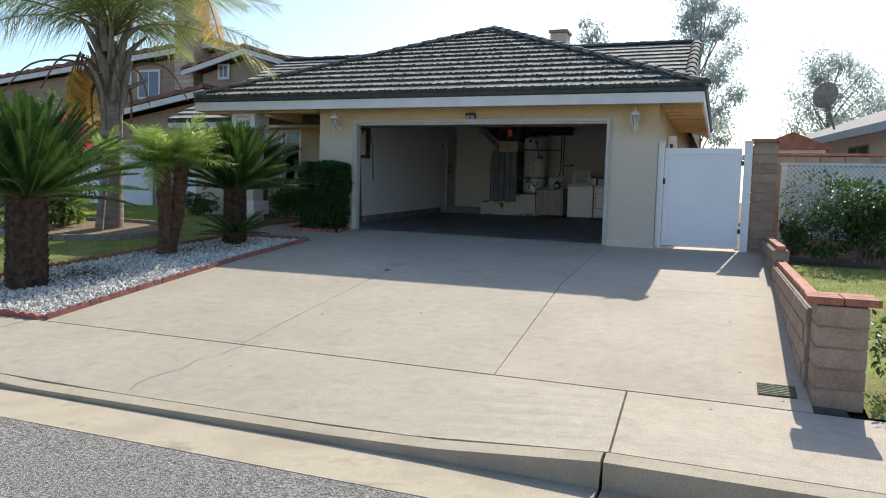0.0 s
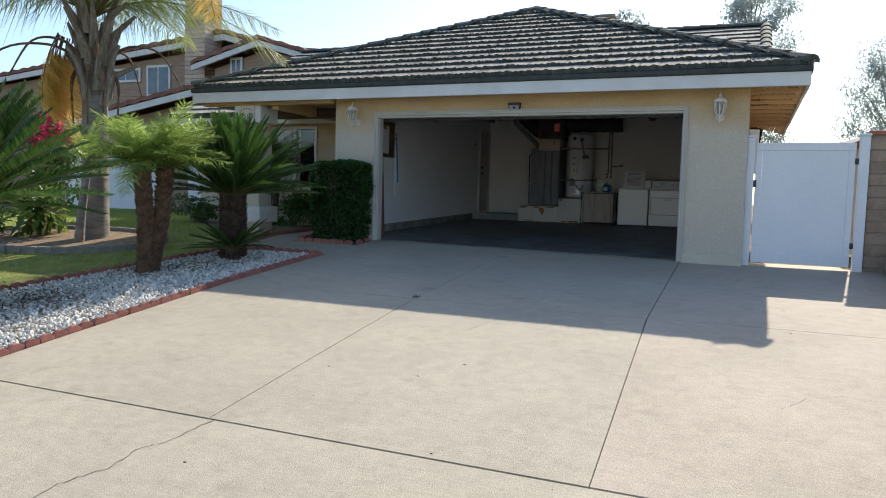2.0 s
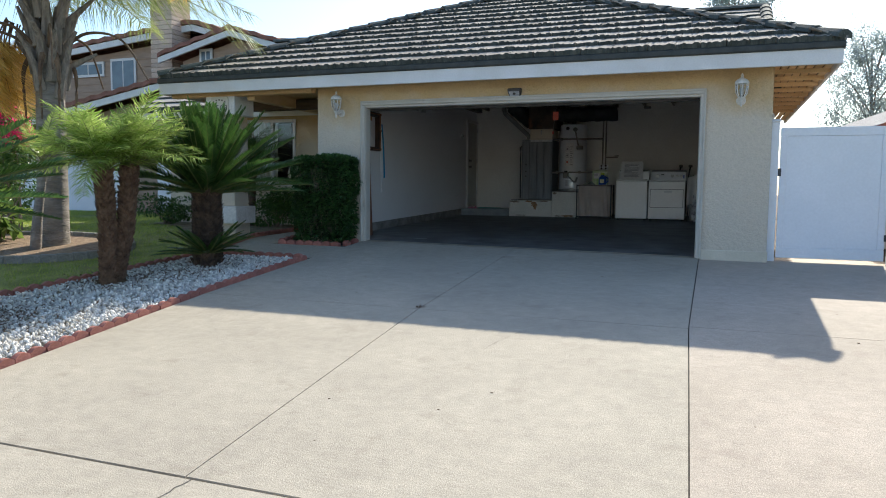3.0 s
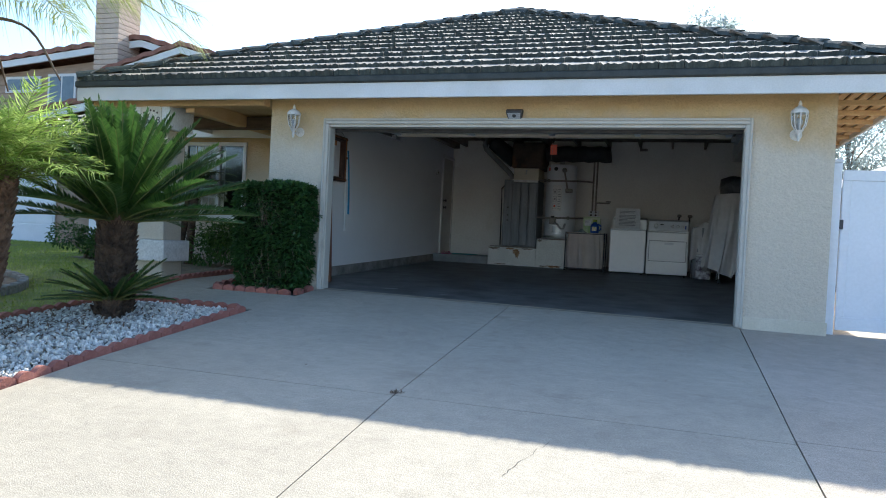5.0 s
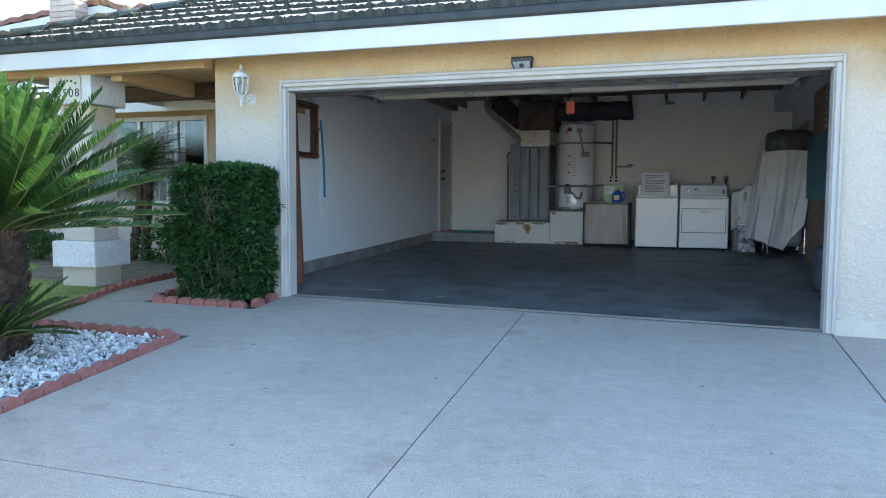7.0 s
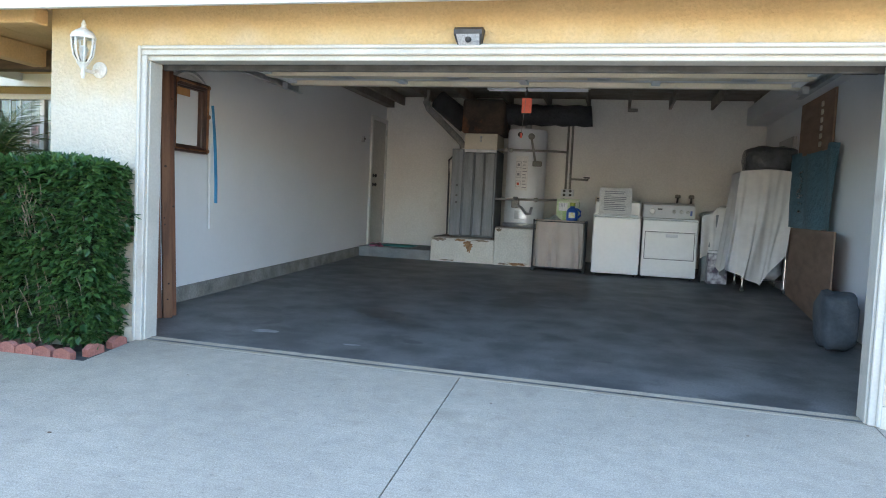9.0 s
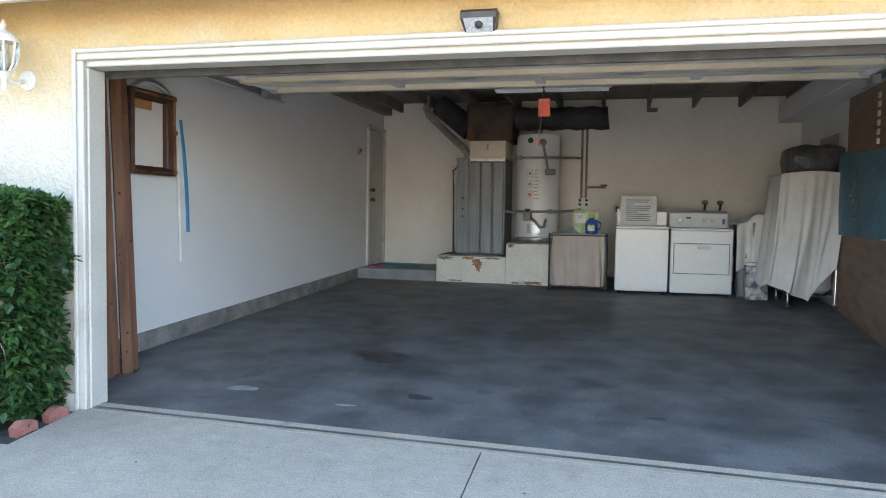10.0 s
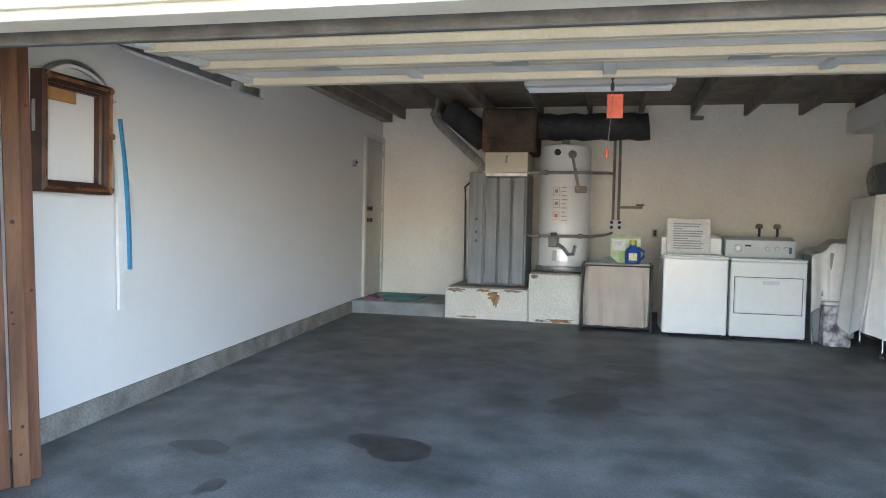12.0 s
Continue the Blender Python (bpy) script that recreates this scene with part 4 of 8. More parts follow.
def machine(name, label, x0, x1, z1, dryer):
    y0, y1 = 19.05, 19.74
    z0 = fz((x0 + x1) / 2, y0)
    t = thing(name, label, name.replace("_", " "), ((x0 + x1) / 2, (y0 + y1) / 2, z0))
    part("body", B(x0, x1, y0, y1, z0 + 0.035, z1 - 0.03, bev=0.012), M_APPL, t)
    part("top", B(x0 - 0.004, x1 + 0.004, y0 - 0.012, y1, z1 - 0.028, z1, bev=0.01), M_APPL, t)
    part("kick_panel", B(x0 + 0.01, x1 - 0.01, y0 - 0.004, y0 - 0.0005, z0 + 0.045, z0 + 0.10, bev=0.001), M_APPL, t)
    for x in (x0 + 0.05, x1 - 0.05):
        for y in (y0 + 0.05, y1 - 0.05):
            part("foot", lathe(bmesh.new(), [(0.022, 0), (0.022, 0.015), (0.012, 0.016), (0.012, 0.036)], (x, y, z0 - 0.001 + (fz(x, y) - z0) * 0.5), 10), M_BLACK, t)
    bm = bmesh.new()
    prism(bm, [(x0 + 0.01, y1 - 0.20), (x1 - 0.01, y1 - 0.20), (x1 - 0.01, y1), (x0 + 0.01, y1)], z1 + 0.001, lambda x, y: z1 + (0.19 if y < y1 - 0.1 else 0.23))
    con = part("console", bm, M_PANELG if dryer else M_APPL, t, "sloped control console")
    yk = y1 - 0.20
    if dryer:
        for x, r in ((x0 + 0.14, 0.042), (x0 + 0.45, 0.025), (x0 + 0.55, 0.025), (x0 + 0.64, 0.022)):
            part("dial", lathe(bmesh.new(), [(r, 0), (r * 1.05, 0.006), (r * 0.8, 0.022), (r * 0.7, 0.028)], (0, 0, 0), 16), M_APPL, con, smooth=True, at=Matrix.Translation((x, yk - 0.001, z1 + 0.10)) @ Matrix.Rotation(radians(90), 4, "X"))
        part("display", B(x0 + 0.215, x0 + 0.28, yk - 0.004, yk - 0.0005, z1 + 0.12, z1 + 0.14), M_BLACK, con)
        part("badge", B(x1 - 0.075, x1 - 0.045, yk - 0.004, yk - 0.0005, z1 + 0.05, z1 + 0.12), pbr("blue badge", (0.05, 0.09, 0.3), (0.07, 0.12, 0.36), 5, 0.4, 0), con)
        d = part("door", B(x0 + 0.045, x1 - 0.045, y0 - 0.018, y0 - 0.001, z0 + 0.29, z1 - 0.20, bev=0.006), M_APPL, t, "drop-down dryer door")
        part("handle", B(x0 + 0.32, x0 + 0.48, y0 - 0.026, y0 - 0.0185, z1 - 0.265, z1 - 0.225, bev=0.003), M_PANELG, d)
        bm = bmesh.new()
        for a in ((x0 + 0.038, x1 - 0.038, z0 + 0.281, z0 + 0.288), (x0 + 0.038, x1 - 0.038, z1 - 0.198, z1 - 0.191), (x0 + 0.036, x0 + 0.043, z0 + 0.281, z1 - 0.191), (x1 - 0.043, x1 - 0.036, z0 + 0.281, z1 - 0.191)):
            box(bm, a[0], a[1], y0 - 0.003, y0 - 0.0005, a[2], a[3])
        part("door_gap", bm, M_BLACK, t)
    else:
        part("lid", B(x0 + 0.04, x1 - 0.04, y0 + 0.01, y1 - 0.22, z1 + 0.0005, z1 + 0.012, bev=0.005), M_APPL, t)
    return t


machine("washing_machine", "white top-loading washing machine with plain front", -3.50, -2.835, 1.665, False)
machine("dryer", "white clothes dryer with drop-down door and console", -2.81, -2.06, 1.655, True)
sg = thing("instruction_board", "grey instruction card with printed text leaning on the washer", "card", (-3.2, 19.5, 1.68))
mS = Matrix.Translation((-3.21, 19.42, 1.679)) @ Matrix.Rotation(radians(-12), 4, "X")
bd = part("board", B(-0.235, 0.235, 0, 0.012, 0, 0.40, bev=0.004, m=mS), M_LABEL, sg)
for i, w in enumerate((0.30, 0.28, 0.10, 0.32, 0.32, 0.30, 0.16, 0.30, 0.32, 0.30, 0.31)):
    part("text_bar", B(-0.165, -0.165 + w, -0.003, -0.0008, 0.335 - i * 0.028, 0.347 - i * 0.028, m=mS), M_INK, bd)
# ---- laundry hamper and loose things ----
M_CLOTH = pbr("taupe cloth", (0.50, 0.42, 0.36), (0.58, 0.49, 0.42), 3, 0.9, 0.3, 140, dist=0.004, fine=0.06)
M_SHEET = pbr("white dust sheet", (0.70, 0.66, 0.62), (0.78, 0.74, 0.70), 3, 0.85, 0.06, 12, stain=((0.50, 0.42, 0.28), 1.7, 0.66), dist=0.02, fine=0.03)
hx0, hx1, hy0, hy1 = -4.36, -3.61, 19.12, 19.55
hz = fz(-4, 19.1)
ham = thing("laundry_hamper", "taupe cloth laundry hamper in a dark wire frame", "hamper", (-3.98, 19.33, hz))
bm = bmesh.new()


def bag(u, v):
    a = u * 2 * math.pi
    sx = max(-1, min(1, 1.35 * math.cos(a)))
    sy = max(-1, min(1, 1.35 * math.sin(a)))
    k = 0.9 + 0.035 * math.sin(a * 11 + 1.5 * v + 0.8 * math.sin(a * 3)) * (1 - v * 0.6) + 0.015 * math.sin(a * 26 + 3 * v) + 0.04 * math.sin(v * math.pi)
    return (-3.985 + (hx1 - hx0) / 2 * sx * k, 19.335 + (hy1 - hy0) / 2 * sy * k + 0.022 * sy * math.sin(a * 19 + 1.2 * v + math.sin(a * 7)) * (1.1 - 0.8 * v), hz + 0.06 + 0.68 * v)


grid(bm, bag, 120, 12)
part("bag", bm, M_CLOTH, ham, smooth=True)
part("top_cover", B(hx0 + 0.02, hx1 - 0.02, hy0 + 0.02, hy1 - 0.02, hz + 0.74, hz + 0.757, bev=0.006), M_CLOTH, ham)
for x in (hx0, hx1):
    for y in (hy0, hy1):
        part("post", tube(bmesh.new(), [(x, y, hz + 0.005), (x, y, hz + 0.76)], 0.011, 8), M_BLACK, ham)
for z in (0.05, 0.735):
    part("rim", tube(bmesh.new(), [(hx0, hy0, hz + z), (hx1, hy0, hz + z), (hx1, hy1, hz + z), (hx0, hy1, hz + z), (hx0, hy0, hz + z)], 0.009, 6), M_BLACK, ham)
for x in (hx0, hx1):
    for y in (hy0, hy1):
        part("caster", lathe(bmesh.new(), [(0.02, -0.01), (0.022, 0.0), (0.02, 0.012)], (x, y, hz + 0.012), 10), M_BLACK, ham)
M_GREENBOX = pbr("green printed box", (0.35, 0.52, 0.20), (0.70, 0.72, 0.55), 7, 0.5, 0.0)
bx_ = thing("detergent_box", "open green and white printed cardboard box", "box", (-3.9, 19.4, hz + 0.757))
part("carton", B(-4.06, -3.73, 19.36, 19.50, hz + 0.758, hz + 1.04, bev=0.003), M_GREENBOX, bx_)
part("print_panel", B(-4.03, -3.90, 19.356, 19.3595, hz + 0.90, hz + 1.02), M_LABEL, bx_)
for k in range(4):
    part("barcode_bar", B(-4.02 + k * 0.022, -4.012 + k * 0.022, 19.353, 19.3555, hz + 0.96, hz + 1.01), M_INK, bx_)
part("flap", B(-4.06, -3.73, 0, 0.06, 0, 0.003, m=Matrix.Translation((0, 19.36, hz + 1.04)) @ Matrix.Rotation(radians(140), 4, "X")), M_GREENBOX, bx_)
M_BLUEP = pbr("blue plastic", (0.02, 0.08, 0.34), (0.03, 0.11, 0.42), 5, 0.3, 0.02)
bt = thing("detergent_bottle", "blue plastic detergent bottle with yellow-green cap", "bottle", (-3.82, 19.25, hz + 0.757))
part("bottle", lathe(bmesh.new(), [(0.075, 0), (0.085, 0.01), (0.085, 0.13), (0.07, 0.17), (0.035, 0.20), (0.035, 0.22)], (-3.82, 19.25, hz + 0.758), 20), M_BLUEP, bt, smooth=True)
part("cap", lathe(bmesh.new(), [(0.04, 0.215), (0.04, 0.26), (0.036, 0.265)], (-3.82, 19.25, hz + 0.758), 16), pbr("lime cap", (0.45, 0.52, 0.08), (0.5, 0.58, 0.1), 5, 0.4, 0), bt, smooth=True)
part("handle", tube(bmesh.new(), [(-3.745, 19.25, hz + 0.80), (-3.70, 19.25, hz + 0.84), (-3.70, 19.25, hz + 0.90), (-3.765, 19.25, hz + 0.94)], 0.015, 8), M_BLUEP, bt, smooth=True)
part("front_label", B(-3.865, -3.775, 19.157, 19.164, hz + 0.80, hz + 0.88, bev=0.002), pbr("bottle label", (0.65, 0.55, 0.1), (0.75, 0.72, 0.6), 30, 0.4, 0), bt)
rag = thing("folded_rag", "crumpled grey-green rag on the hamper", "rag", (-4.08, 19.25, hz + 0.757))
bm = bmesh.new()
grid(bm, lambda u, v: (-4.24 + 0.28 * u, 19.17 + 0.16 * v, hz + 0.76 + 0.075 * math.sin(math.pi * u) * math.sin(math.pi * v) * (0.7 + 0.4 * math.sin(9 * u + 4 * v))), 14, 8)
part("cloth", bm, pbr("grey green cloth", (0.22, 0.26, 0.24), (0.38, 0.42, 0.38), 9, 0.9, 0.4), rag, smooth=True)

# ---- covered stores beside the dryer ----
rk = thing("wire_rack", "chrome wire shelving rack with loaded shelves", "rack", (-1.27, 18.75, fz(-1.27, 18.7)))
rx0, rx1, ry0, ry1 = -1.54, -1.04, 18.42, 19.05
rz = fz(-1.3, 18.7)
for x in (rx0, rx1):
    for y in (ry0, ry1):
        p = part("post", tube(bmesh.new(), [(x, y, rz + 0.05), (x, y, rz + 1.53)], 0.012, 8), M_CHROME, rk)
        part("caster", lathe(bmesh.new(), [(0.01, 0.0), (0.025, 0.01), (0.025, 0.035), (0.012, 0.05)], (x, y, fz(x, y)), 10), M_BLACK, rk)
for z in (0.14, 0.55, 1.0, 1.5):
    bm = bmesh.new()
    for i in range(12):
        x = rx0 + (rx1 - rx0) * i / 11
        tube(bm, [(x, ry0, rz + z), (x, ry1, rz + z)], 0.004, 5)
    tube(bm, [(rx0, ry0, rz + z), (rx1, ry0, rz + z), (rx1, ry1, rz + z), (rx0, ry1, rz + z), (rx0, ry0, rz + z)], 0.008, 6)
    part("wire_shelf", bm, M_CHROME, rk)
M_POLY = pbr("dark plastic wrap", (0.05, 0.055, 0.06), (0.10, 0.105, 0.11), 6, 0.25, 0.6, 14, dist=0.05)


def lump(cx, cy, cz, sx, sy, sz, seed, k=0.12, nu=20, nv=12, sq=0.55):
    """A crumpled bag or bundle resting at cz."""
    bm = bmesh.new()

    def f(u, v):
        a, b = 2 * math.pi * u, math.pi * (v - 0.5)
        c, s, d = math.cos(a), math.sin(a), math.cos(b)
        p = Vector((math.copysign(abs(c) ** sq, c) * d ** sq, math.copysign(abs(s) ** sq, s) * d ** sq, math.copysign(abs(math.sin(b)) ** sq, math.sin(b))))
        n_ = noise.noise(p * 2.2 + Vector((seed, 0, seed))) * k + noise.noise(p * 6 + Vector((0, seed, 0))) * k * 0.4
        p *= 1 + n_
        return (cx + p.x * sx / 2, cy + p.y * sy / 2, cz + (max(p.z, -1) + 1) * sz / 2)
    grid(bm, f, nu, nv)
    bmesh.ops.remove_doubles(bm, verts=bm.verts, dist=1e-4)
    return bm


pb = thing("plastic_bundle", "bundle wrapped in dark clear plastic on top of the rack", "bundle", (-1.27, 18.75, rz + 1.52))
part("wrap", lump(-1.27, 18.75, rz + 1.515, 0.64, 0.66, 0.37, 3.1), M_POLY, pb, smooth=True)
sb = thing("storage_bundle", "pale plastic bag on the rack's low shelf", "bag", (-1.2, 18.7, rz + 0.15))
part("bag", lump(-1.25, 18.72, rz + 0.145, 0.42, 0.5, 0.34, 5.3), pbr("pale plastic", (0.42, 0.42, 0.43), (0.55, 0.55, 0.56), 6, 0.4, 0.3, 20), sb, smooth=True)
sh = thing("dust_sheet", "white dust sheet hanging in folds over the rack", "dust sheet", (-1.3, 18.5, rz + 0.1))
bm = bmesh.new()


def drape(u, v):
    """Front fall of the sheet: gathered at the top, fanning to a slanting hem."""
    top = Vector((-1.66 + 0.72 * u, 18.40 - 0.05 * math.sin(math.pi * u), rz + 1.54 + 0.03 * math.sin(math.pi * u)))
    hem = Vector((-1.80 + (0.62 * u if u < 0.75 else 0.465 + 1.0 * (u - 0.75)), 18.30, rz + 0.28 - 0.20 * min(1, u / 0.75) + (1.6 * (u - 0.75) if u > 0.75 else 0)))
    p = top.lerp(hem, v)
    f = 0.022 + 0.075 * v
    p.y += 1.5 * f * noise.noise((u * 4.5 + 0.5 * v, v * 0.7, 1.3)) + 0.5 * f * noise.noise((u * 12 - 1.2 * v, v * 1.2, 4.1)) - 0.10 * v * (1 - v)
    p.x += 0.02 * math.sin(u * 17 + 3 * v) * v
    return p


grid(bm, drape, 56, 24)
part("front_fall", bm, M_SHEET, sh, smooth=True)
bm = bmesh.new()
grid(bm, lambda u, v: (-1.66 + 0.72 * u, 18.40 - 0.05 * math.sin(math.pi * u) + 0.7 * v, rz + 1.535 + 0.03 * math.sin(math.pi * u) * (1 - v)), 20, 4)
part("top_fold", bm, M_SHEET, sh, smooth=True)
bm = bmesh.new()
grid(bm, lambda u, v: (-1.66 - 0.13 * v + 0.05 * math.sin(u * 13 + v * 3) * v, 18.40 + 0.68 * u - 0.1 * v * (1 - u), rz + 1.53 - (1.25 + 0.12 * math.sin(u * 5)) * v), 24, 16)
part("side_fall", bm, M_SHEET, sh, smooth=True)
s2 = thing("small_dust_sheet", "grey-white dust sheet bunched over stored boxes", "dust sheet", (-1.95, 19.2, 1.4))
bm = bmesh.new()
grid(bm, lambda u, v: (-2.02 + 0.44 * u + 0.03 * v * math.sin(u * 8), 19.64 - 0.52 * min(1, v / 0.4) - 0.05 * v - (0.05 * math.sin(u * 8 + 2.5 * v) + 0.02 * math.sin(u * 19 + 1)) * v, 1.70 + 0.20 * u ** 0.7 - (0.02 * v if v < 0.4 else 0.008 + (v - 0.4) * (0.95 + 0.3 * u) - 0.03 * math.exp(-30 * (v - 0.4))) + 0.018 * math.sin(u * 11 + v * 6)), 44, 28)
part("sheet", bm, M_SHEET, s2, smooth=True)
sx_ = thing("storage_box", "grey cardboard boxes under the dust sheet", "box", (-1.95, 19.4, fz(-1.95, 19.3)))
part("lower_box", B(-1.97, -1.64, 19.14, 19.6, fz(-1.9, 19.2) + 0.002, 1.28, bev=0.006), M_STEPC, sx_)
part("upper_box", B(-1.98, -1.66, 19.12, 19.62, 1.282, 1.74, bev=0.006), M_STEPC, sx_)
fb = thing("flowered_bag", "white paper bag printed with dark flowers", "bag", (-1.8, 19.0, fz(-1.8, 19.0)))
z0 = fz(-1.8, 18.95)
part("bag", B(-1.92, -1.66, 18.92, 19.1, z0 + 0.002, z0 + 0.42, bev=0.012), pbr("flower print", (0.12, 0.09, 0.12), (0.68, 0.66, 0.66), 14, 0.6, 0.05, 60, stain=((0.42, 0.12, 0.2), 9, 0.66)), fb)
part("fold", B(-1.915, -1.665, 18.96, 19.06, z0 + 0.4205, z0 + 0.46, bev=0.01), M_LABEL, fb)
hd2 = thing("metal_pole", "thin chrome pole standing beside the dryer", "pole", (-2.0, 19.0, z0))
part("pole", tube(bmesh.new(), [(-2.0, 19.0, fz(-2, 19) + 0.001), (-1.99, 19.2, 1.45)], 0.012, 8), M_CHROME, hd2)

# ---- right-hand wall of the garage ----
M_PLY = pbr("brown plywood", (0.20, 0.12, 0.08), (0.30, 0.19, 0.13), 2.5, 0.75, 0.2, 40, stretch=(1, 1, 4))
M_TEAL = pbr("teal tarpaulin", (0.07, 0.15, 0.19), (0.10, 0.20, 0.25), 3, 0.6, 0.5, 16, dist=0.04)
cb = thing("tall_cabinet", "tall narrow grey-brown cabinet against the side wall", "cabinet", (-1.0, 18.9, fz(-1, 18.9)))
part("body", B(-1.02, -0.975, 18.62, 19.45, fz(-1, 19) + 0.002, 2.80, bev=0.005), pbr("grey laminate", (0.34, 0.31, 0.29), (0.40, 0.37, 0.35), 3, 0.6, 0.1), cb)
part("handle", B(-1.04, -1.021, 18.68, 18.70, 1.6, 1.8, bev=0.004), M_CHROME, cb)
pn = thing("plywood_sheet", "brown plywood sheet leaning on the garage wall", "plywood", (-1.05, 17.4, fz(-1, 17.4)))
bm = bmesh.new()
prism(bm, [(-1.17, 15.9), (-1.155, 15.9), (-1.0, 18.45), (-1.015, 18.45)], lambda x, y: fz(-1.1, y) + 0.002, lambda x, y: 1.62)
part("sheet", bm, M_PLY, pn)
tp = thing("teal_tarpaulin", "teal tarpaulin with a shiny flower ornament hung on the wall", "tarpaulin", (-1.0, 17.6, 1.6))
bm = bmesh.new()
grid(bm, lambda u, v: (-1.02 - 0.03 * math.sin(u * 14 + v * 2) - 0.02 * v, 16.5 + 1.97 * u, 2.52 - 0.92 * v + 0.03 * math.sin(u * 9)), 40, 10)
part("cloth", bm, M_TEAL, tp, smooth=True)
bm = bmesh.new()
r5 = random.Random(5)
for i in range(36):
    a, q_ = r5.uniform(0, 6.28), r5.uniform(0.02, 0.16)
    lathe(bm, [(0.004, -0.01), (0.014, 0), (0.004, 0.01)], (-1.08, 17.75 + q_ * math.cos(a), 2.05 + 1.6 * q_ * math.sin(a)), 6)
tagged(part("ornament", bm, M_CHROME, tp, "shiny bead ornament"), kind="stuff")
pg = thing("hanging_board", "dark brown board with small fittings above the tarpaulin", "board", (-1.0, 17.5, 2.5))
part("board", B(-1.0, -0.975, 16.9, 18.35, 2.5, 3.15, bev=0.004), M_PLY, pg)
for i in range(6):
    part("fitting", B(-1.02, -1.001, 17.3, 17.36, 2.55 + i * 0.09, 2.61 + i * 0.09, bev=0.006), M_CREAM, pg)
sk = thing("dark_sack", "dark grey sack slumped by the garage wall", "sack", (-1.35, 15.2, fz(-1.3, 15.2)))
part("sack", lump(-1.28, 15.25, fz(-1.3, 15.2), 0.3, 0.5, 0.5, 8.2), pbr("dark sack", (0.05, 0.06, 0.07), (0.09, 0.10, 0.11), 5, 0.8, 0.5, 30), sk, smooth=True)

# ---- left-hand wall: lumber, frame, trim strips ----
M_LUMBER = pbr("redwood board", (0.070, 0.028, 0.016), (0.165, 0.068, 0.033), 3, 0.7, 0.3, 40, stretch=(5, 5, 0.5), stain=((0.07, 0.028, 0.016), 4, 0.58), rand=0.45)
M_LUMBER2 = pbr("orange board", (0.40, 0.19, 0.07), (0.50, 0.26, 0.10), 3, 0.7, 0.3, 40, stretch=(5, 5, 0.5), stain=((0.16, 0.07, 0.03), 5, 0.64), rand=0.15)
M_LUMBER3 = pbr("weathered redwood board", (0.135, 0.058, 0.030), (0.24, 0.115, 0.058), 3, 0.75, 0.3, 40, stretch=(5, 5, 0.5), stain=((0.10, 0.045, 0.025), 4, 0.58), rand=0.2)
M_KNOT = pbr("dark knot", (0.03, 0.015, 0.01), (0.06, 0.03, 0.018), 20, 0.8, 0.2)
rk_ = random.Random(61)
for i, (x, y, w, top, rz_, dx) in enumerate(((-6.985, 13.615, 0.092, 2.80, 62, -0.10), (-6.91, 13.69, 0.078, 2.81, 44, -0.11), (-6.935, 13.775, 0.092, 2.80, 62, -0.10), (-6.87, 13.845, 0.074, 2.82, 46, -0.09), (-6.895, 13.93, 0.088, 2.81, 68, -0.09), (-6.89, 13.575, 0.065, 1.84, 52, -0.06))):
    z0 = fz(x, y)
    short = i == 5
    lu = thing("timber_board", "short orange offcut board standing on end" if short else "rough redwood board standing on end beside the opening", "board", (x, y, z0), group="standing timber")
    h = top - z0
    m = Matrix.Translation((x, y, z0 + 0.002)) @ Matrix.Rotation(math.atan2(dx, h), 4, "Y") @ Matrix.Rotation(radians(rz_), 4, "Z")
    bm = box(bmesh.new(), -w / 2, w / 2, -0.02, 0.02, 0, h, 0.003)
    if short:
        for v in bm.verts:
            v.co.x *= 1 - 0.6 * max(0, v.co.z / h) ** 1.5
    bmesh.ops.transform(bm, matrix=m, verts=bm.verts)
    bd_ = part("board", bm, M_LUMBER2 if short else (M_LUMBER, M_LUMBER3)[i % 2], lu)
    for k in range(0 if short else 5):
        kz, kx, kr = rk_.uniform(0.1, h - 0.2), rk_.uniform(-0.35, 0.35) * w, rk_.uniform(0.005, 0.011)
        part("knot", lathe(bmesh.new(), [(kr, 0), (kr * 0.9, 0.0012)], (0, 0, 0), 9), M_KNOT, bd_, at=m @ Matrix.Translation((kx, -0.0203, kz)) @ Matrix.Rotation(radians(90), 4, "X"))
M_GILT = pbr("gilt moulding", (0.22, 0.09, 0.04), (0.42, 0.20, 0.09), 8, 0.35, 0.3, 50, metal=0.4, stain=((0.05, 0.02, 0.015), 7, 0.5))
M_DKFR = pbr("dark frame wood", (0.045, 0.02, 0.015), (0.09, 0.04, 0.025), 8, 0.35, 0.2, 40)
pf = thing("picture_frame", "empty dark and gilt picture frame hung on the garage wall", "picture frame", (-7.2, 14.62, 2.1))
FY0, FY1, FZ0, FZ1 = 14.29, 14.87, 2.085, 2.76


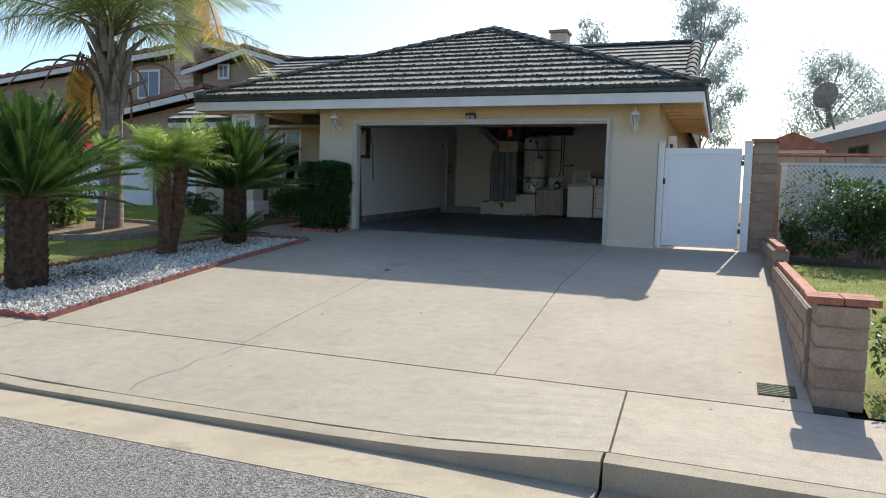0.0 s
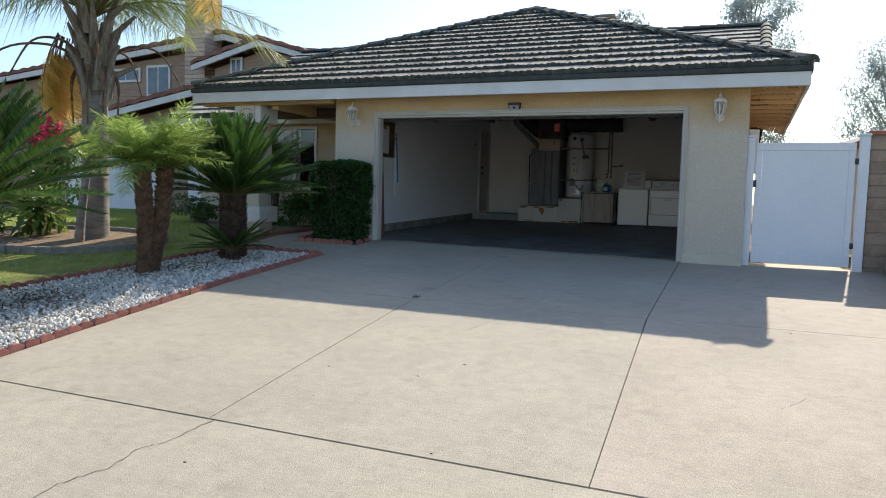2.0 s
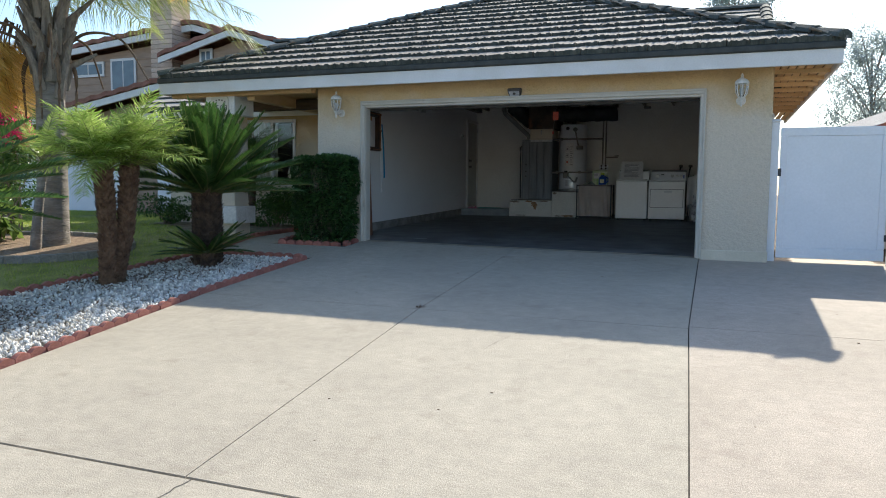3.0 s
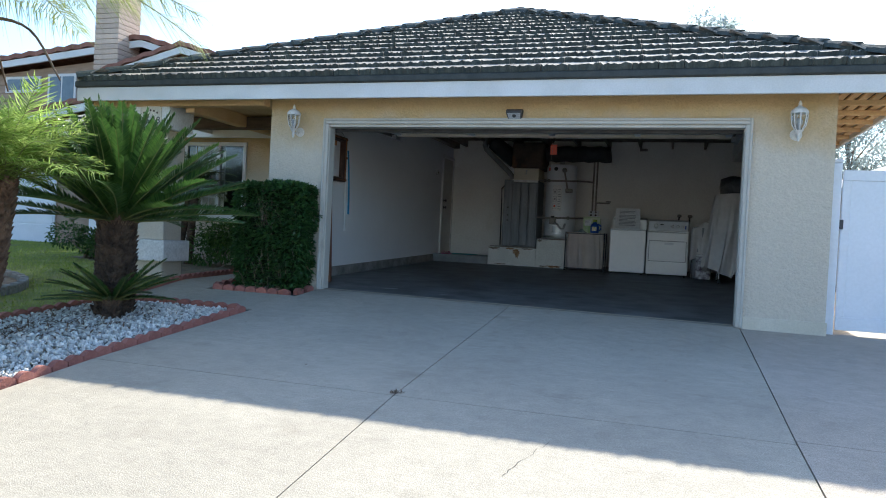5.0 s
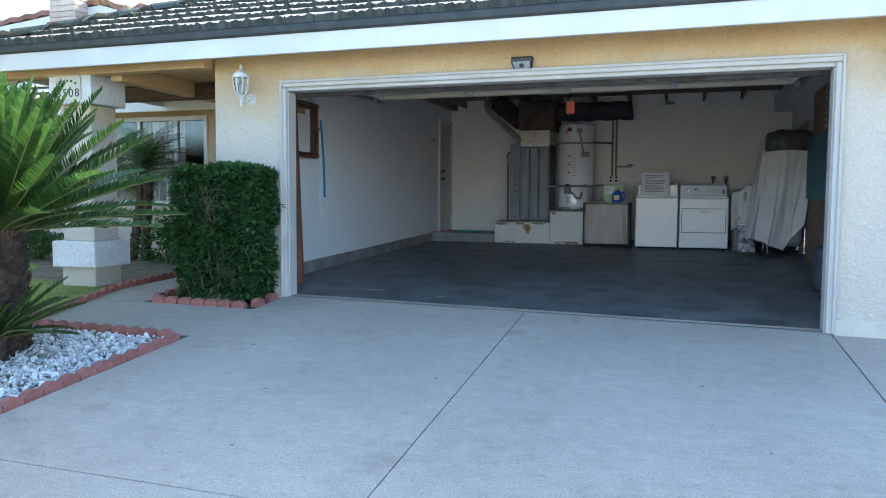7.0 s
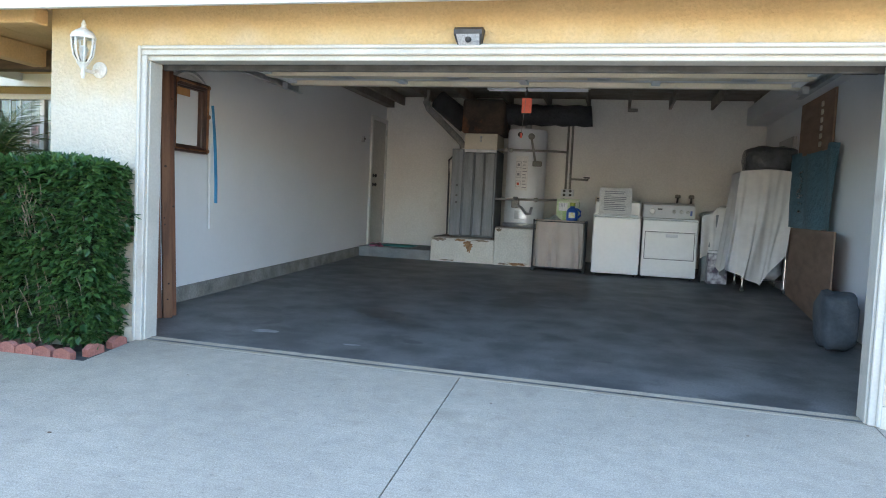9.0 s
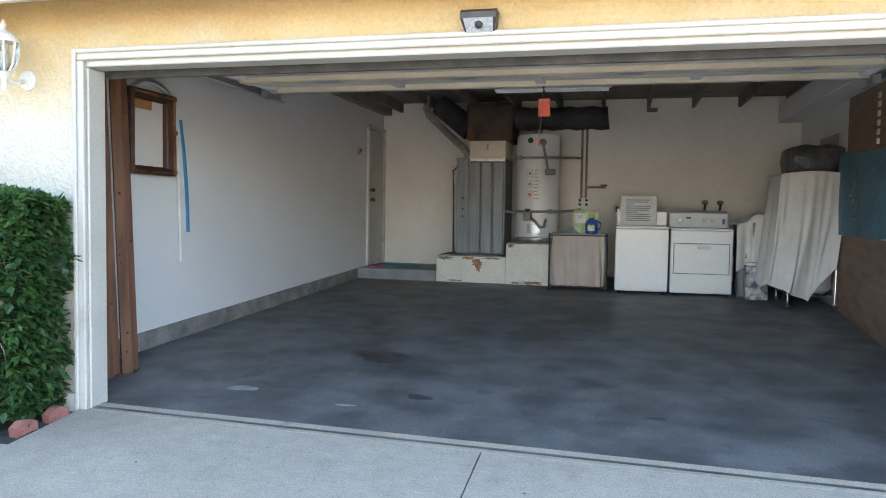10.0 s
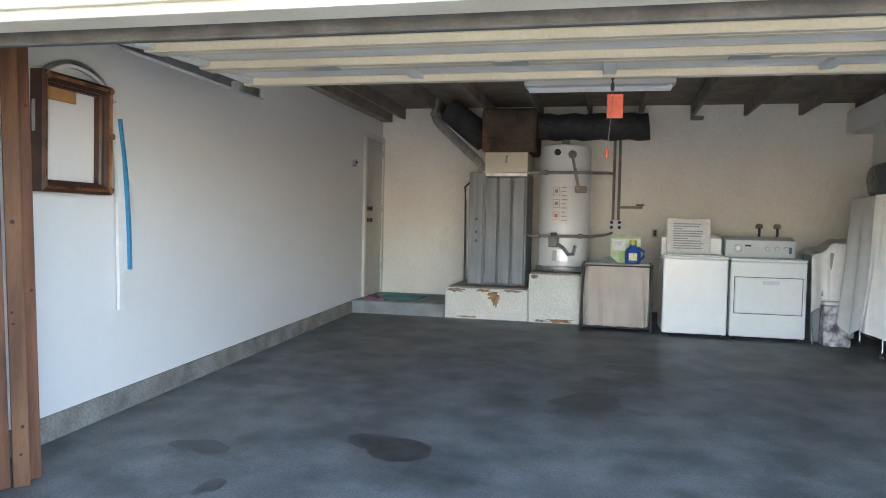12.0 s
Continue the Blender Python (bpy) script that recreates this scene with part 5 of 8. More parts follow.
def mitred(inset0, inset1, xs_, side):
    """One rail of a mitred frame on the wall, between two insets; xs_ are its heights off the wall at the outer and inner edge."""
    bm = bmesh.new()
    cs = [(FY0, FZ0), (FY1, FZ0), (FY1, FZ1), (FY0, FZ1)]
    sg_ = [(1, 1), (-1, 1), (-1, -1), (1, -1)]
    a, b = side, (side + 1) % 4
    ring = []
    for k in (a, b):
        o_ = (cs[k][0] + sg_[k][0] * inset0, cs[k][1] + sg_[k][1] * inset0)
        i_ = (cs[k][0] + sg_[k][0] * inset1, cs[k][1] + sg_[k][1] * inset1)
        ring.append([bm.verts.new(p) for p in ((-7.236, *o_), (xs_[0], *o_), (xs_[1], *i_), (-7.236, *i_))])
    for k in range(4):
        bm.faces.new((ring[0][k], ring[0][(k + 1) % 4], ring[1][(k + 1) % 4], ring[1][k]))
    bm.faces.new(ring[0])
    bm.faces.new(ring[1][::-1])
    return bm


for k, nm in enumerate(("bottom_rail", "right_rail", "top_rail", "left_rail")):
    o_ = part(nm, mitred(0.0, 0.018, (-7.16, -7.150), k), M_DKFR, pf)
    part("gilt_bead", mitred(0.0185, 0.034, (-7.142, -7.150), k), M_GILT, o_, "copper gilt bead")
    part("cove", mitred(0.0345, 0.058, (-7.158, -7.172), k), M_DKFR, o_)
    part("inner_bead", mitred(0.0585, 0.070, (-7.190, -7.200), k), M_DKFR, o_)
for y_, z_ in ((FY1 - 0.02, 2.45), (FY1 - 0.03, FZ1 - 0.03), (FY0 + 0.03, FZ1 - 0.03), (FY1 - 0.03, FZ0 + 0.03)):
    part("corner_ornament", lathe(bmesh.new(), [(0.024, 0), (0.02, 0.012), (0.008, 0.018)], (0, 0, 0), 8), M_GILT, pf, at=Matrix.Translation((-7.146 + 7.2, y_ - 14.62, z_ - 2.1)) @ Matrix.Rotation(radians(90), 4, "Y"))
part("canvas_strip", B(-7.2, -7.19, FY0 + 0.08, FY0 + 0.3, FZ1 - 0.15, FZ1 - 0.08), M_LUMBER2, pf, "orange paper strip")
M_FOAM = pbr("white foam strip", (0.80, 0.80, 0.79), (0.86, 0.86, 0.85), 6, 0.6, 0.02, fine=0.03)
M_BLUE = pbr("blue tape", (0.03, 0.22, 0.42), (0.05, 0.28, 0.50), 6, 0.5, 0.1)
ts = thing("trim_strips", "bundle of white and blue plastic trim strips hanging on the wall", "trim strips", (-7.22, 15.0, 1.4))


def bent_plan(pts):
    return [(p.x, p.y) for p in bent([(y, z, 0) for y, z in pts], 4)]


def ribbon(pts, w, x):
    bm = bmesh.new()
    ps = [Vector((x, y, z)) for y, z in pts]
    a, b = [], []
    for i, p in enumerate(ps):
        d = (ps[min(i + 1, len(ps) - 1)] - ps[max(0, i - 1)]).normalized()
        n_ = Vector((0, -d.z, d.y)) * w / 2
        a.append([bm.verts.new(p + n_ + Vector((e, 0, 0))) for e in (0, 0.022)])
        b.append([bm.verts.new(p - n_ + Vector((e, 0, 0))) for e in (0, 0.022)])
    for i in range(len(ps) - 1):
        for q1, q2 in (((a, 1), (b, 1)), ((b, 1), (b, 0)), ((b, 0), (a, 0)), ((a, 0), (a, 1))):
            bm.faces.new((q1[0][i][q1[1]], q1[0][i + 1][q1[1]], q2[0][i + 1][q2[1]], q2[0][i][q2[1]]))
    return bm


arch = [(14.315, 2.10), (14.30, 2.45), (14.305, 2.62), (14.36, 2.76), (14.47, 2.83), (14.60, 2.86), (14.74, 2.84), (14.86, 2.78), (14.94, 2.66), (14.985, 2.45)]
part("arched_strip", ribbon(bent_plan(arch), 0.022, -7.225), M_STEEL, ts, "grey curled strip")
part("arched_strip", ribbon(bent_plan([(y, z - 0.028) for y, z in arch[2:]]), 0.020, -7.222), M_FOAM, ts)
part("long_strip", ribbon(bent_plan([(14.93, 2.62), (14.985, 2.35), (15.005, 1.9), (15.025, 1.345)]), 0.05, -7.214), M_FOAM, ts)
part("short_strip", ribbon(bent_plan([(14.95, 2.68), (15.0, 2.58), (15.06, 2.38), (15.12, 2.17)]), 0.045, -7.22), M_FOAM, ts)
part("backing_strip", ribbon(bent_plan([(14.97, 2.60), (15.03, 2.25), (15.07, 1.9), (15.085, 1.60)]), 0.06, -7.219), M_FOAM, ts)
part("blue_strip", ribbon(bent_plan([(14.975, 2.58), (15.035, 2.25), (15.073, 1.9), (15.088, 1.605)]), 0.022, -7.196), M_BLUE, ts, "blue strip")
# ---- front of the house: window, pillar, lanterns, lamp, plaque ----
wi = thing("window_1", "white vinyl sliding window with grid bars", "window", (-10.8, 16.33, 1.46), "structure")
for nm, a in (("left_frame", (-11.75, -11.68, 1.46, 2.87)), ("right_frame", (-9.92, -9.85, 1.46, 2.87)), ("head_frame", (-11.68, -9.92, 2.80, 2.87)), ("window_sill", (-11.68, -9.92, 1.46, 1.53)), ("mullion", (-11.19, -11.12, 1.53, 2.80)), ("mullion", (-10.47, -10.40, 1.53, 2.80))):
    part(nm, B(a[0], a[1], 16.30, 16.38, a[2], a[3], bev=0.006), M_VINYL, wi)
for x0, x1 in ((-11.68, -11.19), (-11.12, -10.47), (-10.40, -9.92)):
    p = part("pane", B(x0, x1, 16.335, 16.341, 1.53, 2.80), M_GLASS, wi)
    p.visible_shadow = False
for x in (-10.95, -10.79, -10.63):
    part("grid_bar", B(x - 0.009, x + 0.009, 16.325, 16.333, 1.53, 2.80), M_VINYL, wi)
for z in (1.85, 2.17, 2.48):
    part("grid_bar", B(-11.12, -10.47, 16.318, 16.3245, z - 0.009, z + 0.009), M_VINYL, wi)
blind = thing("window_blind", "pale drawn curtain behind the window", "curtain", (-10.8, 16.6, 1.5))
bm = bmesh.new()
grid(bm, lambda u, v: (-11.1 + 0.62 * u, 16.58 + 0.02 * math.sin(u * 40), 1.5 + 1.33 * v), 60, 1)
part("curtain", bm, M_SHEET, blind, smooth=True)

pil = thing("porch_pillar", "cream stucco porch pillar with white collar and cap blocks", "pillar", (-9.17, 13.2, 0.55))
M_PEEL = pbr("peeling white block", (0.70, 0.69, 0.66), (0.79, 0.78, 0.76), 5, 0.75, 0.4, 40, stain=((0.45, 0.42, 0.38), 6, 0.62))
px0, px1, py0, py1 = -9.42, -8.96, 13.03, 13.44
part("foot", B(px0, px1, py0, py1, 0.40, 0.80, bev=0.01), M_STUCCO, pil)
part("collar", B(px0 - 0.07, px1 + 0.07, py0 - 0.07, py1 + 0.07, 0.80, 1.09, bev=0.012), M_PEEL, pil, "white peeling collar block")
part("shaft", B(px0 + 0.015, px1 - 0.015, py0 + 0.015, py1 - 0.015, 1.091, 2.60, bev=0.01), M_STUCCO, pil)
part("cap_block", B(px0 - 0.06, px1 + 0.06, py0 - 0.06, py1 + 0.06, 2.601, 2.93, bev=0.012), M_PEEL, pil, "cream cap block")
pq = thing("house_number_plaque", "cream oval-topped house number plaque on the pillar", "plaque", (-9.2, 12.96, 2.72))
bm = bmesh.new()
prism(bm, [(0.17 * math.cos(a), 0.12 + 0.06 * math.sin(a)) for a in [math.pi * k / 10 for k in range(11)]] + [(-0.17, -0.11), (0.17, -0.11)], 0, 0.018)
M_PLQ = pbr("plaque ceramic", (0.64, 0.60, 0.50), (0.70, 0.66, 0.56), 6, 0.4, 0.05)
mq = Matrix.Translation((-9.19, 12.969, 2.745)) @ Matrix.Rotation(radians(90), 4, "X")
bmesh.ops.transform(bm, matrix=mq, verts=bm.verts)
part("tablet", bm, M_PLQ, pq)
for i, ch in enumerate("3508"):
    fc = bpy.data.curves.new("digit", "FONT")
    fc.body, fc.size, fc.extrude, fc.align_x = ch, 0.13, 0.002, "CENTER"
    fo = bpy.data.objects.new("scratch", fc)
    me = bpy.data.meshes.new_from_object(fo)
    bpy.data.objects.remove(fo)
    me.materials.clear()
    me.materials.append(M_BLACK)
    dg = new("digit", me)
    dg.parent = pq
    dg.matrix_parent_inverse = pq.matrix_basis.inverted()
    dg.matrix_basis = Matrix.Translation((-9.31 + i * 0.082, 12.949, 2.67)) @ Matrix.Rotation(radians(90), 4, "X")
for k in range(5):
    part("flower_relief", lathe(bmesh.new(), [(0.014, 0), (0.012, 0.006)], (0, 0, 0), 8), M_DARKWOOD, pq, at=Matrix.Translation((0.01 + (k - 2) * 0.055, -0.012, 0.125 - 0.008 * (k - 2) ** 2)) @ Matrix.Rotation(radians(90), 4, "X"))

M_LANT = pbr("lantern white", (0.66, 0.63, 0.57), (0.76, 0.73, 0.68), 9, 0.5, 0.2, 60, stain=((0.42, 0.34, 0.24), 9, 0.6))
M_SEED = plain_glass("lantern glass", (0.85, 0.87, 0.85), 0.15)


def lantern(x):
    t = thing("wall_lantern", "white cast metal wall lantern with glass panes", "wall lantern", (x, 13.1, 2.58), group="wall lanterns")
    z = 2.52
    cx, cy = x + 0.0, 12.92
    part("back_plate", lathe(bmesh.new(), [(0.06, 0), (0.06, 0.012), (0.045, 0.022), (0.02, 0.028)], (0, 0, 0), 16), M_LANT, t, smooth=True, at=Matrix.Translation((0, 0, 0.0)) @ Matrix.Rotation(radians(90), 4, "X"))
    part("arm", tube(bmesh.new(), [(x, 13.08, z + 0.06), (x, 13.02, z + 0.03), (x - 0.01, 12.96, z + 0.035), (cx, cy, z + 0.065)], 0.013, 8), M_LANT, t, smooth=True)
    part("stem", lathe(bmesh.new(), [(0.010, -0.03), (0.016, 0.0), (0.012, 0.03), (0.03, 0.06), (0.045, 0.08), (0.02, 0.084)], (cx, cy, z), 14), M_LANT, t, smooth=True)
    part("glass", lathe(bmesh.new(), [(0.036, 0.088), (0.062, 0.13), (0.074, 0.20), (0.076, 0.255)], (cx, cy, z), 8), M_SEED, t)
    part("bulb", lathe(bmesh.new(), [(0.012, 0.09), (0.015, 0.13), (0.026, 0.17), (0.02, 0.195), (0.004, 0.205)], (cx, cy, z), 10), M_LABEL, t, smooth=True)
    for k in range(8):
        a = 2 * math.pi * (k + 0.0) / 8
        part("cage_bar", tube(bmesh.new(), [(cx + r * math.cos(a), cy + r * math.sin(a), z + h) for r, h in ((0.037, 0.085), (0.064, 0.13), (0.076, 0.20), (0.078, 0.257))], 0.0065, 5), M_LANT, t)
    part("roof", lathe(bmesh.new(), [(0.085, 0.250), (0.087, 0.262), (0.078, 0.285), (0.058, 0.305), (0.034, 0.318), (0.024, 0.322), (0.015, 0.34), (0.019, 0.352), (0.005, 0.385)], (cx, cy, z), 16), M_LANT, t, smooth=True)


lantern(-6.98)
lantern(-1.18)
so = thing("solar_light", "black solar wall light with white sensor face", "solar light", (-4.17, 13.1, 2.79))
bm = bmesh.new()
prof = [(13.098, 2.845), (13.02, 2.85), (12.985, 2.83), (12.99, 2.80), (13.06, 2.735), (13.098, 2.73)]
vs2 = [[bm.verts.new((x * (1.0 if i in (0, 1, 2, 3) else 0.82) - 4.17, y, z)) for i, (y, z) in enumerate(prof)] for x in (-0.092, 0.092)]
for i in range(6):
    bm.faces.new((vs2[0][i], vs2[0][(i + 1) % 6], vs2[1][(i + 1) % 6], vs2[1][i]))
bm.faces.new(vs2[0])
bm.faces.new(vs2[1][::-1])
part("housing", bm, M_BLACK, so)
bm = bmesh.new()
v4 = [bm.verts.new(p) for p in ((-4.247, 12.986, 2.80), (-4.093, 12.986, 2.80), (-4.103, 13.052, 2.738), (-4.237, 13.052, 2.738))]
bm.faces.new(v4)
part("led_face", bm, pbr("led lens", (0.34, 0.35, 0.37), (0.50, 0.51, 0.53), 90, 0.3, 0.3, 120, fine=0.2), so, "pale led lens")
part("sensor", lathe(bmesh.new(), [(0.022, 0), (0.018, 0.012), (0.006, 0.018)], (0, 0, 0), 12), M_BLACK, so, smooth=True, at=Matrix.Translation((0, -0.085, -0.018)) @ Matrix.Rotation(radians(125), 4, "X"))
ub = thing("meter_box", "white utility meter box on the side wall", "meter box", (WX1, 15.5, 2.2))
part("cabinet", B(WX1 + 0.002, WX1 + 0.16, 15.3, 15.75, 1.9, 2.62, bev=0.01), M_WHITE, ub)
part("dial_plate", B(WX1 + 0.05, WX1 + 0.11, 15.285, 15.299, 2.35, 2.45, bev=0.004), M_BLACK, ub)

# ---- vinyl gate ----
gt = thing("vinyl_gate", "closed white vinyl gate with square posts", "gate", (-0.08, 13.28, gz(0, 13.25)))
gb = gz(0, 13.25)
for x0, x1, h in ((-0.795, -0.70, 2.36), (0.58, 0.70, 2.37)):
    po = part("post", B(x0, x1, 13.22, 13.33, gb - 0.05, h - 0.05, bev=0.006), M_VINYL, gt)
    part("post_cap", B(x0 - 0.012, x1 + 0.012, 13.208, 13.342, h - 0.049, h - 0.01, bev=0.012), M_VINYL, po)
part("top_rail", B(-0.68, 0.545, 13.255, 13.295, 2.13, 2.24, bev=0.005), M_VINYL, gt)
part("bottom_rail", B(-0.68, 0.545, 13.255, 13.295, gb + 0.05, gb + 0.19, bev=0.005), M_VINYL, gt)
for x0, x1 in ((-0.68, -0.60), (0.465, 0.545)):
    part("stile", B(x0, x1, 13.255, 13.295, gb + 0.191, 2.129, bev=0.005), M_VINYL, gt)
part("panel", B(-0.599, 0.464, 13.265, 13.287, gb + 0.191, 2.129), M_VINYL, gt)
for z in (gb + 0.3, 1.95):
    part("hinge", B(0.535, 0.585, 13.245, 13.26, z, z + 0.08, bev=0.004), M_BLACK, gt, "black hinge")
part("latch", B(-0.71, -0.66, 13.235, 13.254, 1.62, 1.72, bev=0.004), M_BLACK, gt, "black latch")

# ---- block wall and pier beside the drive ----
def block_mesh(l, d, h, material, name="block"):
    return finish(name, B(-l / 2, l / 2, -d / 2, d / 2, 0, h, bev=0.006), material)


BLK = block_mesh(0.39, 0.20, 0.142, M_BLOCK)
PIERB = block_mesh(0.38, 0.38, 0.145, M_BLOCK)
CAPB = finish("cap_brick", B(-0.052, 0.052, -0.13, 0.13, 0, 0.055, bev=0.005), M_BRICK)
lw = thing("low_block_wall", "low tan block wall stepping uphill with red brick caps", "garden wall", (1.10, 6, -0.2), "structure")
LWI = lw.matrix_basis.inverted()
pr = thing("block_pier", "square tan block pier with red brick cap", "pier", (1.155, 6.3, -0.2))
pz = -0.165
for k in range(5):
    piece("block", PIERB, pr, pr.matrix_basis.inverted() @ Matrix.Translation((1.14, 6.33, pz + k * 0.157)) @ Matrix.Scale(0.9, 4, (1, 0, 0)) @ Matrix.Scale(0.9, 4, (0, 1, 0)) @ Matrix.Rotation(radians(90 * (k % 4)), 4, "Z"))
part("core", B(0.98, 1.30, 6.17, 6.49, pz, pz + 0.775), M_MORTAR, pr)
for i, (x, y, r) in enumerate(((0.985, 5.90, 90), (1.255, 5.90, 90), (0.985, 6.005, 90), (1.255, 6.005, 90), (0.985, 6.11, 90), (1.255, 6.11, 90), (1.0, 6.20, 90), (1.26, 6.20, 90))):
    piece("cap_brick", CAPB, pr, pr.matrix_basis.inverted() @ Matrix.Translation((x * 0.92 + 0.11, y * 0.92 + 0.78, pz + 0.783)) @ Matrix.Scale(0.93, 4, (1, 0, 0)) @ Matrix.Scale(0.93, 4, (0, 1, 0)) @ Matrix.Rotation(radians(r), 4, "Z"))
for ya, yb, top in ((6.50, 10.65, 0.60), (10.65, 13.2, 0.79)):
    yy = ya
    part("core", B(0.945, 1.115, ya, yb, gz(1, ya) - 0.3, top - 0.058), M_MORTAR, lw)
    rows_ = int((top - 0.058 - gz(1, ya) + 0.12) / 0.152) + 1
    for k in range(rows_):
        z = top - 0.058 - (k + 1) * 0.152
        y = ya + (0.2 if k % 2 else 0.0) + 0.2
        while y + 0.18 < yb:
            if z + 0.142 > gz(1, y):
                piece("block", BLK, lw, LWI @ Matrix.Translation((1.03, y, z)) @ Matrix.Rotation(radians(90), 4, "Z"))
            y += 0.402
    y = ya + 0.055
    while y < yb:
        piece("cap_brick", CAPB, lw, LWI @ Matrix.Translation((1.03, y, top - 0.054)) @ Matrix.Rotation(rng.uniform(-0.01, 0.01), 4, "Z") @ Matrix.Rotation(radians(90), 4, "Z") @ Matrix.Rotation(radians(90), 4, "Z"))
        y += 0.113
bp_ = thing("gate_pillar", "tall tan block pillar with red tile cap beside the gate", "pillar", (0.9, 13.5, 0.4))
BPI = bp_.matrix_basis.inverted()
part("core", B(0.73, 1.07, 13.30, 13.66, 0.4, 2.34), M_MORTAR, bp_)
for k in range(12):
    piece("block", PIERB, bp_, BPI @ Matrix.Translation((0.90, 13.48, 0.42 + k * 0.157)) @ Matrix.Rotation(radians(90 * (k % 4)), 4, "Z"))
bm = bmesh.new()
box(bm, 0.68, 1.12, 13.26, 13.70, 2.342, 2.40, 0.01)
part("cap", bm, M_BRICK, bp_, "red cap slab")
bw = thing("boundary_block_wall", "tan block boundary wall behind the lattice", "garden wall", (2.0, 15, 0.4), "structure")
part("core", B(1.1, 2.9, 15.03, 15.17, 0.4, 2.2), M_MORTAR, bw)
for k in range(11):
    x = 1.30 + (0.2 if k % 2 else 0)
    while x < 2.8:
        piece("block", BLK, bw, bw.matrix_basis.inverted() @ Matrix.Translation((x, 15.1, 0.55 + k * 0.152)))
        x += 0.402
part("coping", B(1.08, 2.92, 14.97, 15.23, 2.222, 2.27, bev=0.008), M_BRICK, bw)
shd = thing("garden_shed_roof", "red-edged gable of a small white shed behind the pillar", "shed", (1.4, 16, 0.6))
part("shed_wall", B(0.95, 2.1, 16.0, 17.5, 0.55, 2.42), M_WHITE, shd)
bm = bmesh.new()
prism(bm, [(-0.68, 0.0), (0.68, 0.0), (0.68, 0.05), (0.0, 0.34), (-0.68, 0.05)], -1.6, 0.1)
bmesh.ops.transform(bm, matrix=Matrix.Translation((1.5, 16, 2.40)) @ Matrix.Rotation(radians(90), 4, "X"), verts=bm.verts)
part("shed_roof", bm, M_BRICK, shd, "red-brown gable roof")
lt = thing("lattice_panel", "white lattice screen with round-holed pattern in a timber frame", "lattice", (2.1, 14.1, 0.8))
M_LATT = pbr("weathered white timber", (0.60, 0.62, 0.63), (0.70, 0.72, 0.73), 5, 0.7, 0.3, 50)
for nm, a in (("left_post", (1.21, 1.30, 0.5, 2.0)), ("right_post", (3.4, 3.49, 0.5, 2.0)), ("top_rail", (1.19, 3.5, 2.0, 2.05)), ("bottom_rail", (1.301, 3.399, 0.75, 0.81))):
    part(nm, B(a[0], a[1], 14.06, 14.14, a[2], a[3], bev=0.006), M_LATT, lt)
for dr in (1, -1):
    k = 0
    for i in range(42):
        x0 = 1.30 - 1.19 + i * 0.079
        a, b = (x0, 0.81), (x0 + 1.19, 2.0)
        if dr < 0:
            a, b = (4.70 - x0, 0.81), (4.70 - x0 - 1.19, 2.0)
        t0, t1 = 0.0, 1.0
        dx = b[0] - a[0]
        lo_, hi_ = sorted(((1.30 - a[0]) / dx, (3.40 - a[0]) / dx))
        t0, t1 = max(0, lo_), min(1, hi_)
        if t1 - t0 < 0.03:
            continue
        p, q2 = Vector((a[0] + dx * t0, 14.09 + 0.008 * dr, 0.81 + 1.19 * t0)), Vector((a[0] + dx * t1, 14.09 + 0.008 * dr, 0.81 + 1.19 * t1))
        L = (q2 - p).length
        bm = bmesh.new()
        box(bm, 0, L, -0.003, 0.003, -0.018, 0.018)
        bmesh.ops.transform(bm, matrix=Matrix.Translation(p) @ Matrix.Rotation(-math.atan2(q2.z - p.z, q2.x - p.x), 4, "Y"), verts=bm.verts)
        part("slat", bm, M_LATT, lt)
ir = thing("iron_panel", "black iron fence panel with ring pattern", "iron panel", (3.3, 15, 2.2))
for a in ((2.93, 4.6, 2.08, 2.10), (2.93, 4.6, 2.23, 2.25)):
    part("bar", B(a[0], a[1], 15.08, 15.1, a[2], a[3]), M_BLACK, ir)
for i in range(10):
    bm = bmesh.new()
    cxr = 3.02 + i * 0.16
    tube(bm, [(cxr + 0.06 * math.cos(a), 15.09, 2.165 + 0.06 * math.sin(a)) for a in [2 * math.pi * k / 14 for k in range(15)]], 0.008, 5)
    part("ring", bm, M_WHITE, ir)
part("wall_below", B(2.92, 4.7, 15.03, 15.15, 0.4, 2.078), M_BLOCK, ir)
dr_ = thing("drain_grate", "small green-grey iron drain grate in the drive", "drain", (0.74, 6.35, gz(0.74, 6.35)))
M_GRATE = pbr("green iron", (0.055, 0.07, 0.045), (0.16, 0.17, 0.11), 14, 0.85, 0.4, 60)
GRZ = Matrix.Translation((0, 6.35, gz(0.7, 6.35) + 0.003)) @ Matrix.Rotation(math.atan(0.12), 4, "X")
part("frame", B(0.60, 0.88, -0.13, 0.13, -0.004, 0.002, m=GRZ), M_JOINT, dr_)
for i in range(2):
    for j in range(7):
        x, y = 0.612 + i * 0.132, -0.12 + j * 0.036
        part("bar", B(x, x + 0.122, y, y + 0.020, 0.0025, 0.008, m=GRZ), M_GRATE, dr_)

